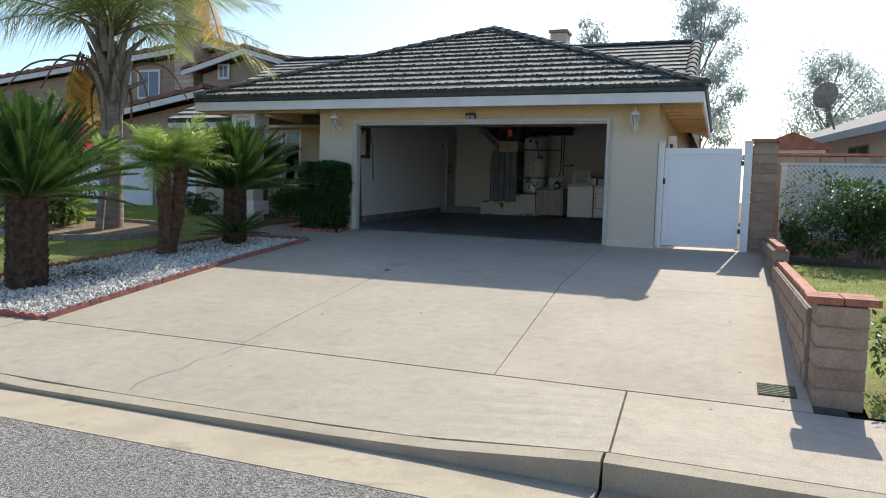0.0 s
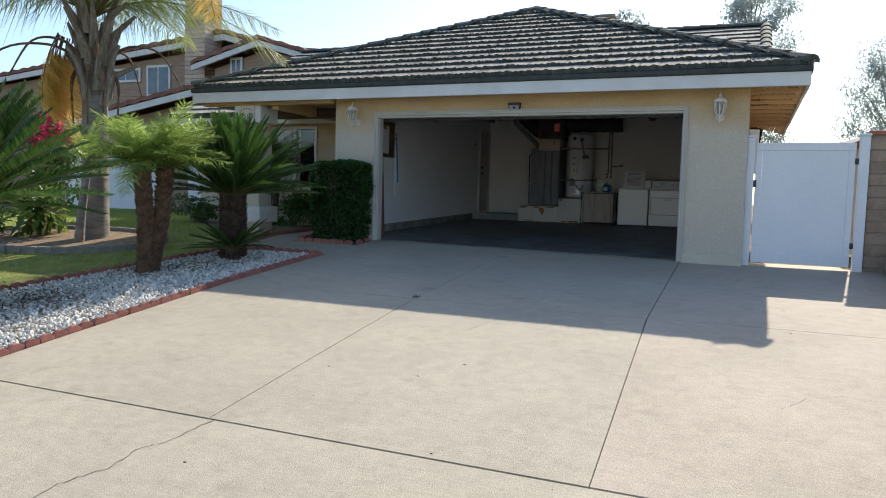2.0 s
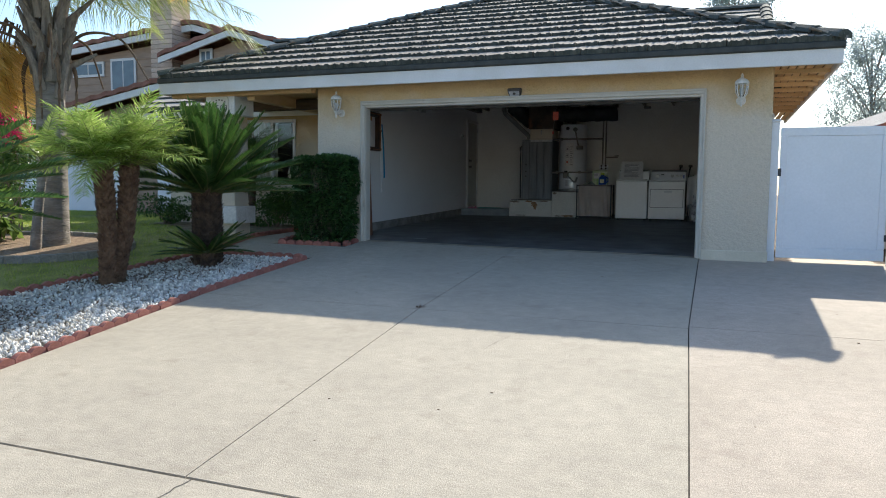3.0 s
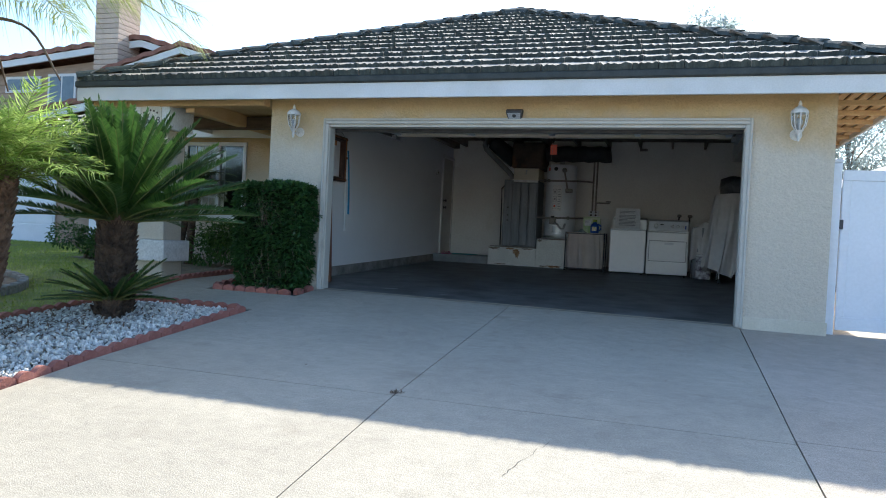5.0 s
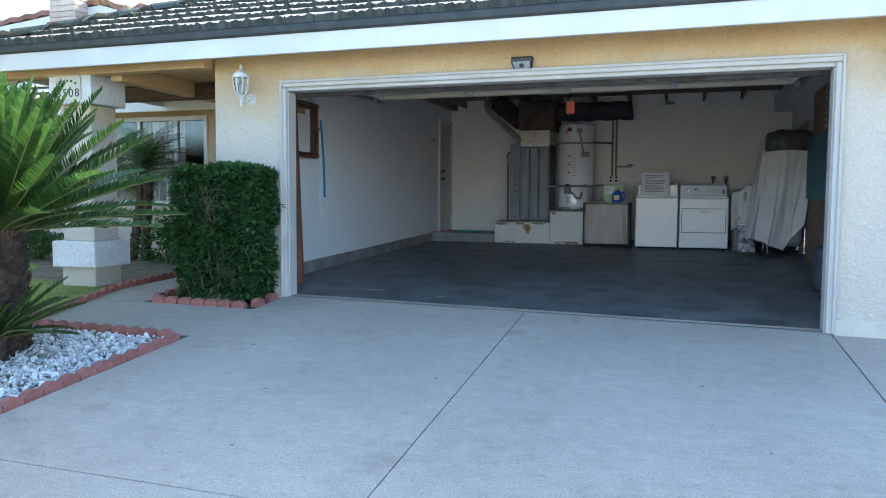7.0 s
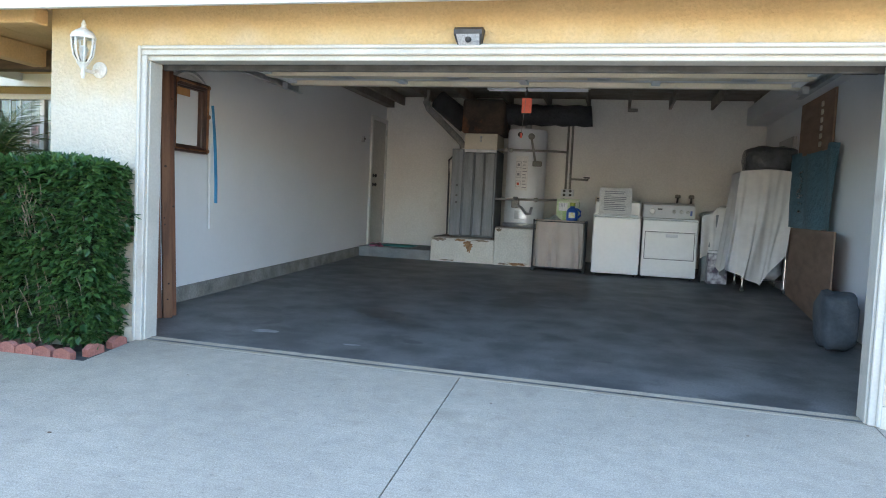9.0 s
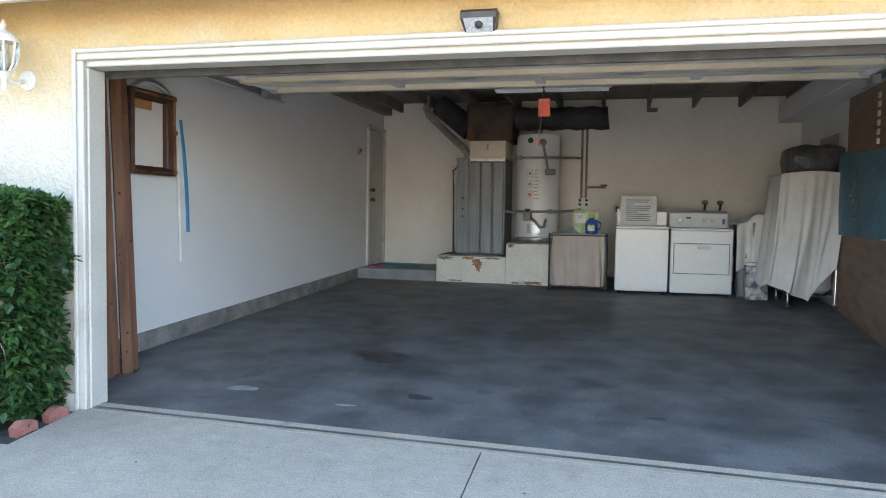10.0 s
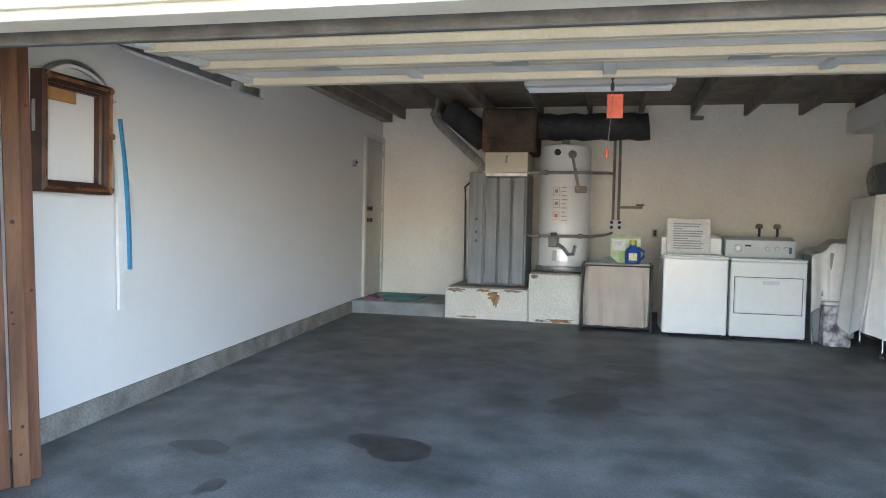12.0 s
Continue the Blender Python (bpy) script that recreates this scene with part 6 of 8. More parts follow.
# ---- planting bed: scalloped edging, pebbles ----
bm = bmesh.new()
n_s = 8
prf = [(-0.0715, 0.0)] + [(-0.0715 + 0.143 * i / n_s, 0.062 + 0.030 * math.sin(math.pi * i / n_s)) for i in range(n_s + 1)] + [(0.0715, 0.0)]
fr_ = [bm.verts.new((x, -0.028, z)) for x, z in prf]
bk_ = [bm.verts.new((x, 0.028, z)) for x, z in prf]
bm.faces.new(fr_)
bm.faces.new(bk_[::-1])
for i in range(len(prf)):
    j = (i + 1) % len(prf)
    bm.faces.new((fr_[i], bk_[i], bk_[j], fr_[j]))
SCAL = finish("edging_brick", bm, M_SCALLOP)
ed = thing("brick_edging", "scalloped red terracotta edging round the beds", "edging", (-6.7, 9, 0), "structure")
EDI = ed.matrix_basis.inverted()


def edging(p0, p1, sink=0.03):
    (xa, ya), (xb, yb) = p0, p1
    L = math.hypot(xb - xa, yb - ya)
    n = int(L / 0.146)
    for i in range(n):
        t_ = (i + 0.5) / n
        x, y = xa + (xb - xa) * t_ + rng.uniform(-0.006, 0.006), ya + (yb - ya) * t_
        sl = math.atan2(gz(xb, yb) - gz(xa, ya), L)
        piece("edging_brick", SCAL, ed, EDI @ Matrix.Translation((x, y, gz(x, y) - sink)) @ Matrix.Rotation(math.atan2(yb - ya, xb - xa), 4, "Z") @ Matrix.Rotation(-sl + rng.uniform(-0.03, 0.03), 4, "Y"))


edging((-6.66, 6.03), (-6.66, 11.5))
edging((-6.72, 11.52), (-8.3, 11.55))
edging((-8.35, 11.5), (-8.55, 9.85))
edging((-8.55, 9.85), (-9.15, 7.6))
edging((-9.15, 7.6), (-9.6, 6.05))
edging((-6.75, 6.02), (-10.5, 6.02))
edging((-7.82, 12.60), (-6.72, 12.57))
edging((-6.70, 12.62), (-6.66, 13.05))
edging((-7.84, 12.65), (-7.84, 13.1))
edging((-8.38, 11.68), (-8.86, 14.3))
edging((-8.86, 14.3), (-9.02, 16.2))

V, F = [], []
rp = random.Random(11)
ico = bmesh.new()
bmesh.ops.create_icosphere(ico, subdivisions=1, radius=1)
base_v = [v.co.copy() for v in ico.verts]
base_f = [[v.index for v in f.verts] for f in ico.faces]
ico.free()
for i in range(13000):
    y = rp.uniform(6.1, 11.48)
    xl = lerp(y, (6.1, 7.6, 9.85, 11.5), (-9.5, -9.1, -8.5, -8.3))
    x = rp.uniform(xl, -6.72)
    s_ = rp.choice((0.011, 0.014, 0.018, 0.023))
    q_ = Euler((rp.uniform(0, 6), rp.uniform(0, 6), rp.uniform(0, 6))).to_matrix()
    k = Vector((rp.uniform(0.8, 1.5), rp.uniform(0.7, 1.2), rp.uniform(0.5, 0.8))) * s_
    o_ = len(V)
    c_ = Vector((x, y, gz(x, y) - 0.02 + rp.uniform(0.0, 0.035)))
    V += [tuple(c_ + q_ @ Vector((b.x * k.x, b.y * k.y, b.z * k.z))) for b in base_v]
    F += [[o_ + j for j in f] for f in base_f]
me = bpy.data.meshes.new("white_pebbles")
me.from_pydata(V, [], F)
me.materials.append(M_STONE)
tagged(new("white_pebbles", me), "white marble pebbles covering the planting bed", "pebbles", "", "stuff")
bm = bmesh.new()
prism(bm, [(-9.5, 6.06), (-6.69, 6.06), (-6.69, 11.5), (-8.3, 11.5), (-8.5, 9.85), (-9.1, 7.6)], -0.5, lambda x, y: gz(x, y) - 0.025)
solid("bed_soil", bm, M_KERB, "pale gritty soil under the pebbles", "soil")

# ---- lawns ----
def lawn(name, pts, label, blades, seed):
    """A mown turf patch over a plan polygon in strips, and its blades as stuff."""
    r = random.Random(seed)
    x0, x1, y0, y1 = min(p[0] for p in pts), max(p[0] for p in pts), min(p[1] for p in pts), max(p[1] for p in pts)
    lo = sorted(pts, key=lambda p: p[1])

    def inside(x, y):
        c = False
        for (ax, ay), (bx2, by) in zip(pts, pts[1:] + pts[:1]):
            if (ay > y) != (by > y) and x < (bx2 - ax) * (y - ay) / (by - ay) + ax:
                c = not c
        return c
    bm = bmesh.new()
    bm.faces.new([bm.verts.new((x, y, 0)) for x, y in pts])
    for y in [y0 + (y1 - y0) * k / 12 for k in range(1, 12)]:
        bmesh.ops.bisect_plane(bm, geom=bm.verts[:] + bm.edges[:] + bm.faces[:], plane_co=(0, y, 0), plane_no=(0, 1, 0))
    for v in bm.verts:
        v.co.z = gz(v.co.x, v.co.y) + 0.004
    solid(name, bm, M_TURF, label, "lawn")
    V, F = [], []
    while len(F) < blades:
        x, y = r.uniform(x0, x1), r.uniform(y0, y1)
        if not inside(x, y) or noise.noise((x * 0.8, y * 0.8, 3)) < r.uniform(-0.6, -0.1):
            continue
        z, a, h, w = gz(x, y), r.uniform(0, 6.28), r.uniform(0.02, 0.05), 0.004
        o_ = len(V)
        ca, sa = math.cos(a), math.sin(a)
        V += [(x - w * ca, y - w * sa, z), (x + w * ca, y + w * sa, z), (x + r.uniform(-0.025, 0.025), y + r.uniform(-0.025, 0.025), z + h)]
        F.append((o_, o_ + 1, o_ + 2))
    me = bpy.data.meshes.new("grass")
    me.from_pydata(V, [], F)
    me.materials.append(M_GRASS)
    tagged(new("grass", me), "short mown green lawn grass", "grass", "", "stuff")


lawn("lawn_left", [(-22, 6.06), (-9.7, 6.06), (-9.2, 7.6), (-8.62, 9.85), (-8.42, 11.55), (-8.44, 11.70), (-8.72, 13.0), (-10.4, 13.3), (-11.4, 14.6), (-13, 15.4), (-13.5, 20), (-22, 20)], "sunlit mown lawn with dry patches", 100000, 21)
lawn("lawn_right", [(1.32, 6.0), (9, 6.0), (9, 12.0), (1.25, 12.0)], "bright green mown lawn beyond the low wall", 30000, 22)

bm = bmesh.new()
bm.faces.new([bm.verts.new((x, y, gz(x, y) + 0.004)) for x, y in ((-8.46, 11.72), (-8.90, 14.3), (-9.06, 16.3), (-13.2, 16.3), (-13.0, 15.42), (-11.42, 14.62), (-10.42, 13.32), (-8.74, 13.02))])
M_DRYTURF = pbr("dry turf", (0.17, 0.13, 0.075), (0.30, 0.24, 0.14), 5, 0.95, 1.0, 70, stain=((0.12, 0.13, 0.05), 2.5, 0.56), dist=0.03, fine=0.4)
solid("porch_bed", bm, M_DRYTURF, "dry brown bare turf beside the porch pillar", "bare turf")

# ---- hedge ----
M_HEDGE = leafy("hedge leaf", (0.028, 0.085, 0.026), (0.11, 0.22, 0.06), 0.3, 0.32, 0.2)
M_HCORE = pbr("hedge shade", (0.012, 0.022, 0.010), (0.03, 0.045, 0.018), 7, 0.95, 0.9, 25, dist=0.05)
M_TWIG = pbr("twig bark", (0.20, 0.15, 0.11), (0.32, 0.25, 0.19), 8, 0.9)


def leaf_cloud(centres, size, aspect, seed, droop=0.3, fold=0.25):
    """Leaves at (place, outward) pairs: each a folded diamond of four triangles."""
    r = random.Random(seed)
    V, F = [], []
    for c, nrm in centres:
        l = size * r.uniform(0.65, 1.25)
        w = l * aspect
        d = (nrm + Vector((r.uniform(-1, 1), r.uniform(-1, 1), r.uniform(-1, 0.7))) * 0.9)
        d.z -= droop * r.random()
        d.normalize()
        s_ = d.cross(Vector((r.uniform(-0.5, 0.5), r.uniform(-0.5, 0.5), 1))).normalized()
        up = s_.cross(d)
        o_ = len(V)
        V += [tuple(c), tuple(c + d * l * 0.45 + s_ * w / 2 + up * w * fold), tuple(c + d * l), tuple(c + d * l * 0.45 - s_ * w / 2 + up * w * fold), tuple(c + d * l * 0.5)]
        F += [(o_, o_ + 1, o_ + 4), (o_ + 1, o_ + 2, o_ + 4), (o_ + 4, o_ + 2, o_ + 3), (o_, o_ + 4, o_ + 3)]
    return V, F


def leaf_mesh(name, VF, material):
    me = bpy.data.meshes.new(name)
    me.from_pydata(VF[0], [], VF[1])
    me.materials.append(material)
    return me


def child(name, me, parent, label="", kind=""):
    ob = new(name, me)
    ob.parent = parent
    ob.matrix_parent_inverse = parent.matrix_basis.inverted()
    return tagged(ob, label, kind=kind)


hg = thing("box_hedge", "clipped dark green box hedge beside the garage", "hedge", (-7.2, 12.85, 0.5))
HX0, HX1, HY0, HY1, HZ0, HZ1 = -7.60, -6.67, 12.66, 13.06, 0.52, 1.86
rh = random.Random(4)
pts = []
for i in range(8500):
    f = rh.random()
    x, y, z = rh.uniform(HX0, HX1), rh.uniform(HY0, HY1), HZ0 + 0.08 + (HZ1 - HZ0 - 0.08) * rh.random()
    if f < 0.42:
        y, n_ = HY0, Vector((0, -1, 0))
    elif f < 0.60:
        x, n_ = HX1, Vector((1, 0, 0))
    elif f < 0.76:
        x, n_ = HX0, Vector((-1, 0, 0))
    else:
        z, n_ = HZ1, Vector((0, 0, 1))
    taper = 0.10 * max(0, 1 - (z - HZ0) / 0.45)
    wob = 0.055 * noise.noise((x * 5, y * 5, z * 5)) - taper - 0.06 * rh.random() ** 2
    c = Vector((x, y, z)) + n_ * wob
    pts.append((c, n_))
child("foliage", leaf_mesh("foliage", leaf_cloud(pts, 0.066, 0.62, 4), M_HEDGE), hg, kind="stuff")
# Added near-black block: the shade between the leaves put into its colour.
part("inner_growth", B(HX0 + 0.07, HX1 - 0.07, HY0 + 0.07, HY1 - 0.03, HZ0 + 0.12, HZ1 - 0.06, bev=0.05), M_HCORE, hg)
bm = bmesh.new()
for i in range(60):
    x, z = rh.uniform(HX0 + 0.1, HX1 - 0.06), rh.uniform(0.7, 1.6)
    if rh.random() < 0.4:
        x, z = -7.2 + rh.gauss(0, 0.06), 1.5 + rh.gauss(0, 0.13)
    p = Vector((x, HY0 - 0.005, z))
    tube(bm, [p + Vector((rh.uniform(-0.02, 0.02), 0.03, -0.10)), p, p + Vector((rh.uniform(-0.05, 0.05), -0.02, rh.uniform(0.04, 0.10)))], 0.004, 4, 0.002)
for x in (-7.45, -7.2, -6.98):
    tube(bm, [(x, 12.88, 0.45), (x + 0.03, 12.86, 0.8)], 0.02, 6)
tagged(part("branchwork", bm, M_TWIG, hg), kind="stuff")
# ---- cycads and palms ----
M_CYC = leafy("cycad leaf", (0.026, 0.070, 0.016), (0.085, 0.16, 0.034), 0.32, 0.28, 0.35)
M_PYG = leafy("date palm leaf", (0.18, 0.30, 0.05), (0.50, 0.60, 0.18), 0.5, 0.25, 0.2)
M_QUEEN = leafy("queen palm leaf", (0.16, 0.22, 0.06), (0.40, 0.42, 0.14), 0.55, 0.4, 0.3)
M_DRY = leafy("dry palm leaf", (0.66, 0.42, 0.08), (0.85, 0.62, 0.20), 0.6, 0.6, 0.2)
M_RACHIS = pbr("leaf stalk", (0.10, 0.12, 0.03), (0.19, 0.19, 0.06), 6, 0.6)
M_DRYST = pbr("dry stalk", (0.10, 0.06, 0.035), (0.20, 0.13, 0.08), 6, 0.8)
M_BOOT = pbr("palm leaf base", (0.17, 0.14, 0.115), (0.34, 0.29, 0.24), 5, 0.85, 0.6, 40, stretch=(3, 3, 0.6), stain=((0.08, 0.055, 0.04), 5, 0.58))
M_CTRUNK = pbr("cycad trunk", (0.05, 0.032, 0.022), (0.13, 0.085, 0.055), 12, 0.95, 1.0, 30, dist=0.05, rand=0.3)
M_PTRUNK = pbr("date palm trunk", (0.13, 0.075, 0.045), (0.26, 0.16, 0.10), 12, 0.95, 1.0, 30, dist=0.04, rand=0.3)
M_QTRUNK = pbr("palm trunk", (0.20, 0.175, 0.15), (0.34, 0.30, 0.26), 3, 0.9, 0.8, 14, stretch=(1, 1, 4), dist=0.03)


def frond_mesh(name, material, L, droop, pairs, leaf, w, ahead, hang, seed, v_up=0.35, bare=0.12, r=0.009, stalk=M_RACHIS, messy=0.08):
    """A feather leaf along +x from the origin: a bowed stalk with pairs of narrow leaflets."""
    rr = random.Random(seed)
    bm = bmesh.new()
    curve = lambda t: Vector((L * (t - 0.18 * droop * t * t), 0.05 * L * math.sin(t * 2 + seed) * t, -L * 0.5 * droop * t * t))
    tube(bm, [curve(i / 12) for i in range(13)], r, 5, r * 0.25)
    nst = len(bm.faces)
    for i in range(pairs):
        t = bare + (1 - bare) * (i + 0.5) / pairs
        p = curve(t)
        d = (curve(min(1, t + 0.02)) - curve(t - 0.02)).normalized()
        up = Vector((0, 1, 0)).cross(d) * -1
        if up.z < 0:
            up = -up
        ll = leaf * (0.35 + 0.65 * math.sin(math.pi * min(1, 0.15 + 0.88 * t)) ** 0.6) * rr.uniform(0.85, 1.1)
        for s in (1, -1):
            q = (d * ahead + Vector((0, s, 0)) + up * v_up * rr.uniform(0.6, 1.3) + Vector((rr.uniform(-1, 1), rr.uniform(-1, 1), rr.uniform(-1, 1))) * messy).normalized()
            e = q.cross(d).cross(q).normalized() * w / 2 if abs(q.dot(d)) < 0.99 else d * w / 2
            tip = p + q * ll + Vector((0, 0, -hang * ll * rr.uniform(0.7, 1.2)))
            mid = p + q * ll * 0.55 + Vector((0, 0, -hang * ll * 0.22))
            a, b, c2, d2, t2 = [bm.verts.new(v) for v in (p - e * 0.6, p + e * 0.6, mid + e, mid - e, tip)]
            bm.faces.new((a, b, c2, d2))
            bm.faces.new((d2, c2, t2))
    me = bpy.data.meshes.new(name)
    bm.to_mesh(me)
    bm.free()
    me.materials.append(material)
    me.materials.append(stalk)
    for k, pl_ in enumerate(me.polygons):
        pl_.material_index = 1 if k < nst else 0
    return me


def aim(base, az, el, roll=0.0):
    return Matrix.Translation(base) @ Matrix.Rotation(az, 4, "Z") @ Matrix.Rotation(-el, 4, "Y") @ Matrix.Rotation(roll, 4, "X")


def rough_trunk(pts, r0, r1, knobs, material, seed, size=0.05):
    """A trunk of stubby leaf bases in spirals round a tapering core."""
    rr = random.Random(seed)
    bm = bmesh.new()
    tube(bm, pts, r0, 14, r1)
    P0 = [Vector(p) for p in pts]
    for i in range(knobs):
        t = (i + 0.5) / knobs
        k = t * (len(P0) - 1)
        j = min(int(k), len(P0) - 2)
        c = P0[j].lerp(P0[j + 1], k - j)
        a = i * 2.39996 + rr.uniform(-0.15, 0.15)
        rad = (r0 + (r1 - r0) * t) * 0.95
        o = Vector((math.cos(a), math.sin(a), 0))
        s_ = Vector((-o.y, o.x, 0)) * size * rr.uniform(0.5, 0.75)
        q = c + o * rad
        tip = q + o * size * rr.uniform(0.4, 0.8) + Vector((0, 0, size * rr.uniform(0.5, 1.0)))
        v = [bm.verts.new(x) for x in (q - s_ - Vector((0, 0, size * 0.5)), q + s_ - Vector((0, 0, size * 0.5)), q + s_ * 0.7 + Vector((0, 0, size * 0.4)), q - s_ * 0.7 + Vector((0, 0, size * 0.4)), tip + s_ * 0.4, tip - s_ * 0.4)]
        for f in ((0, 1, 4, 5), (5, 4, 2, 3), (1, 2, 4), (0, 5, 3)):
            bm.faces.new([v[x] for x in f])
    return bm


def cycad(x, y, r, h, L, n, seed, label, lean=(0, 0), steep=88):
    z = gz(x, y) - 0.03
    t = thing("cycad", label, "cycad", (x, y, z), group="cycads")
    top = Vector((x + lean[0], y + lean[1], z + h))
    if h > 0.1:
        part("trunk", rough_trunk([(x, y, z), Vector((x, y, z)).lerp(top, 0.5), top], r, r * 0.95, int(h * 260), M_CTRUNK, seed, 0.06 if r > 0.15 else 0.04), M_CTRUNK, t)
    rr = random.Random(seed)
    ms = [frond_mesh("frond", M_CYC, L, 0.16 + 0.13 * k, 88, 0.135 * L / 1.3, 0.0105 * L / 1.3 + 0.002, 0.85, 0.04, seed + k, 0.5, 0.12, 0.010) for k in range(3)]
    for i in range(n):
        f = i / n
        el = radians(steep - (steep - 6) * f ** 1.55 + rr.uniform(-5, 5))
        az = i * 2.39996 + rr.uniform(-0.2, 0.2)
        s_ = rr.uniform(0.88, 1.06) * (0.94 + 0.10 * f)
        m = aim(top + Vector((0.4 * r * math.cos(az), 0.4 * r * math.sin(az), -0.02)), az, el, rr.uniform(-0.25, 0.25)) @ Matrix.Scale(s_, 4)
        piece("frond", ms[i % 3], t, t.matrix_basis.inverted() @ m)
    bm = bmesh.new()
    for i in range(40):
        a = i * 2.39996
        e = Vector((math.cos(a), math.sin(a), 0))
        tube(bm, [top + e * r * 0.7 + Vector((0, 0, -0.08)), top + e * r * 1.15 + Vector((0, 0, 0.0))], 0.012, 4, 0.003)
    part("crown_scales", bm, M_DRYST, t)
    return t


cycad(-7.78, 10.85, 0.19, 0.98, 1.30, 124, 31, "dark green sago cycad with a stout brown trunk in white pebbles")
cycad(-8.32, 7.15, 0.25, 1.2, 1.46, 122, 32, "large sago cycad with dense dark fronds and thick trunk", (0.02, 0))
cycad(-7.60, 10.62, 0.08, 0.22, 0.66, 34, 33, "young sago cycad sprouting at the foot of a larger one", steep=48)
cycad(-11.6, 8.9, 0.14, 0.55, 1.1, 34, 34, "sago cycad standing in the lawn bed")

# pygmy date palm, two stems
x, y = -8.05, 9.42
z = gz(x, y) - 0.03
py = thing("pygmy_date_palm", "two-stemmed pygmy date palm with fine arching leaves", "palm", (x, y, z))
for k, (bx2, by2, tx, ty, h) in enumerate(((-0.03, 0, 0.0, -0.05, 1.36), (0.0, 0.10, 0.16, 0.20, 1.42))):
    base, top = Vector((x + bx2, y + by2, z)), Vector((x + tx, y + ty, z + h))
    mid = base.lerp(top, 0.5) + Vector((0.05, 0, 0))
    part("stem", rough_trunk([base, mid, top], 0.075, 0.095, 300, M_PTRUNK, 50 + k, 0.055), M_PTRUNK, py)
    ms = [frond_mesh("frond", M_PYG, 0.90, 0.75 + 0.3 * q, 46, 0.24, 0.010, 0.8, 0.40, 60 + k * 3 + q, 0.2, 0.15, 0.007, messy=0.45) for q in range(3)]
    rr = random.Random(70 + k)
    for i in range(46):
        f = i / 46
        az = i * 2.39996 + rr.uniform(-0.2, 0.2)
        el = radians(86 - 62 * f ** 1.3 + rr.uniform(-8, 8))
        piece("frond", ms[i % 3], py, py.matrix_basis.inverted() @ aim(top + Vector((0.05 * math.cos(az), 0.05 * math.sin(az), 0)), az, el, rr.uniform(-0.3, 0.3)) @ Matrix.Scale(rr.uniform(0.8, 1.1), 4))
x, y = -10.9, 15.75
sp = thing("small_palm", "small dark palm in front of the porch window", "palm", (x, y, gz(x, y)))
for k, (dx, lean) in enumerate(((-0.25, -0.15), (0.3, 0.1), (0.05, 0.3))):
    b0 = Vector((x + dx, y, gz(x, y) - 0.02))
    tp_ = b0 + Vector((lean, 0, 1.25 + 0.15 * k))
    part("stem", rough_trunk([b0, tp_], 0.07, 0.06, 60, M_CTRUNK, 90 + k, 0.04), M_CTRUNK, sp)
    ms = [frond_mesh("frond", M_CYC, 0.8, 0.9, 30, 0.22, 0.012, 0.5, 0.3, 93 + k, 0.1) for q in range(1)]
    for i in range(16):
        piece("frond", ms[0], sp, sp.matrix_basis.inverted() @ aim(tp_, i * 2.4, radians(75 - 5 * i)))

# queen palm
x, y = -11.2, 11.4
z = gz(x, y) - 0.03
qp = thing("queen_palm", "tall queen palm with long drooping leaves and dry yellow skirts", "palm", (x, y, z))
bm = bmesh.new()
tp_ = Vector((x + 0.05, y, z + 3.3))
tube(bm, [(x, y, z), (x + 0.02, y, z + 0.4), (x + 0.04, y, z + 1.8), tp_], 0.25, 20, 0.19)
part("trunk", bm, M_QTRUNK, qp, smooth=True)
yx, yy = -11.05, 10.95
yz = gz(yx, yy) - 0.03
yp = thing("young_palm", "slender grey-stemmed young palm beside the tall palm", "palm", (yx, yy, yz))
ytop = Vector((yx + 0.2, yy + 0.03, 1.72))
bm = bmesh.new()
tube(bm, bent([(yx, yy, yz), (yx + 0.08, yy, yz + 0.6), ytop], 6), 0.085, 12, 0.055)
part("trunk", bm, M_QTRUNK, yp, smooth=True)
yms = [frond_mesh("frond", M_PYG, 0.85, 0.5 + 0.3 * q, 32, 0.20, 0.014, 0.7, 0.3, 141 + q, 0.2, 0.2, 0.008) for q in range(2)]
for i in range(15):
    piece("frond", yms[i % 2], yp, yp.matrix_basis.inverted() @ aim(ytop, i * 2.39996, radians(84 - 4.6 * i)))
rr = random.Random(8)
for i in range(26):
    bm = bmesh.new()
    a = i * 2.39996
    zb = 2.35 + 1.35 * i / 26
    e = Vector((math.cos(a), math.sin(a), 0))
    p0 = Vector((x + 0.05, y, z + zb)) + e * 0.17
    tube(bm, [p0, p0 + e * 0.10 + Vector((0, 0, 0.35)), p0 + e * rr.uniform(0.25, 0.5) + Vector((0, 0, rr.uniform(0.5, 0.9)))], 0.10, 7, 0.025)
    part("leaf_base", bm, M_BOOT, qp, smooth=True)
for a, l in ((2.6, 1.5), (3.6, 1.9), (5.6, 0.9), (0.4, 1.3), (1.7, 1.0), (4.5, 1.2)):
    e = Vector((math.cos(a), math.sin(a), 0))
    p0 = Vector((x + 0.05, y, z + 3.1)) + e * 0.2
    bm = bmesh.new()
    tube(bm, bent([p0, p0 + e * 0.3 * l + Vector((0, 0, 0.25)), p0 + e * 0.7 * l + Vector((0, 0, 0.15)), p0 + e * l + Vector((0, 0, -0.45))]), 0.03, 6, 0.012)
    part("old_stalk", bm, M_DRYST, qp, "dark dead stalk")
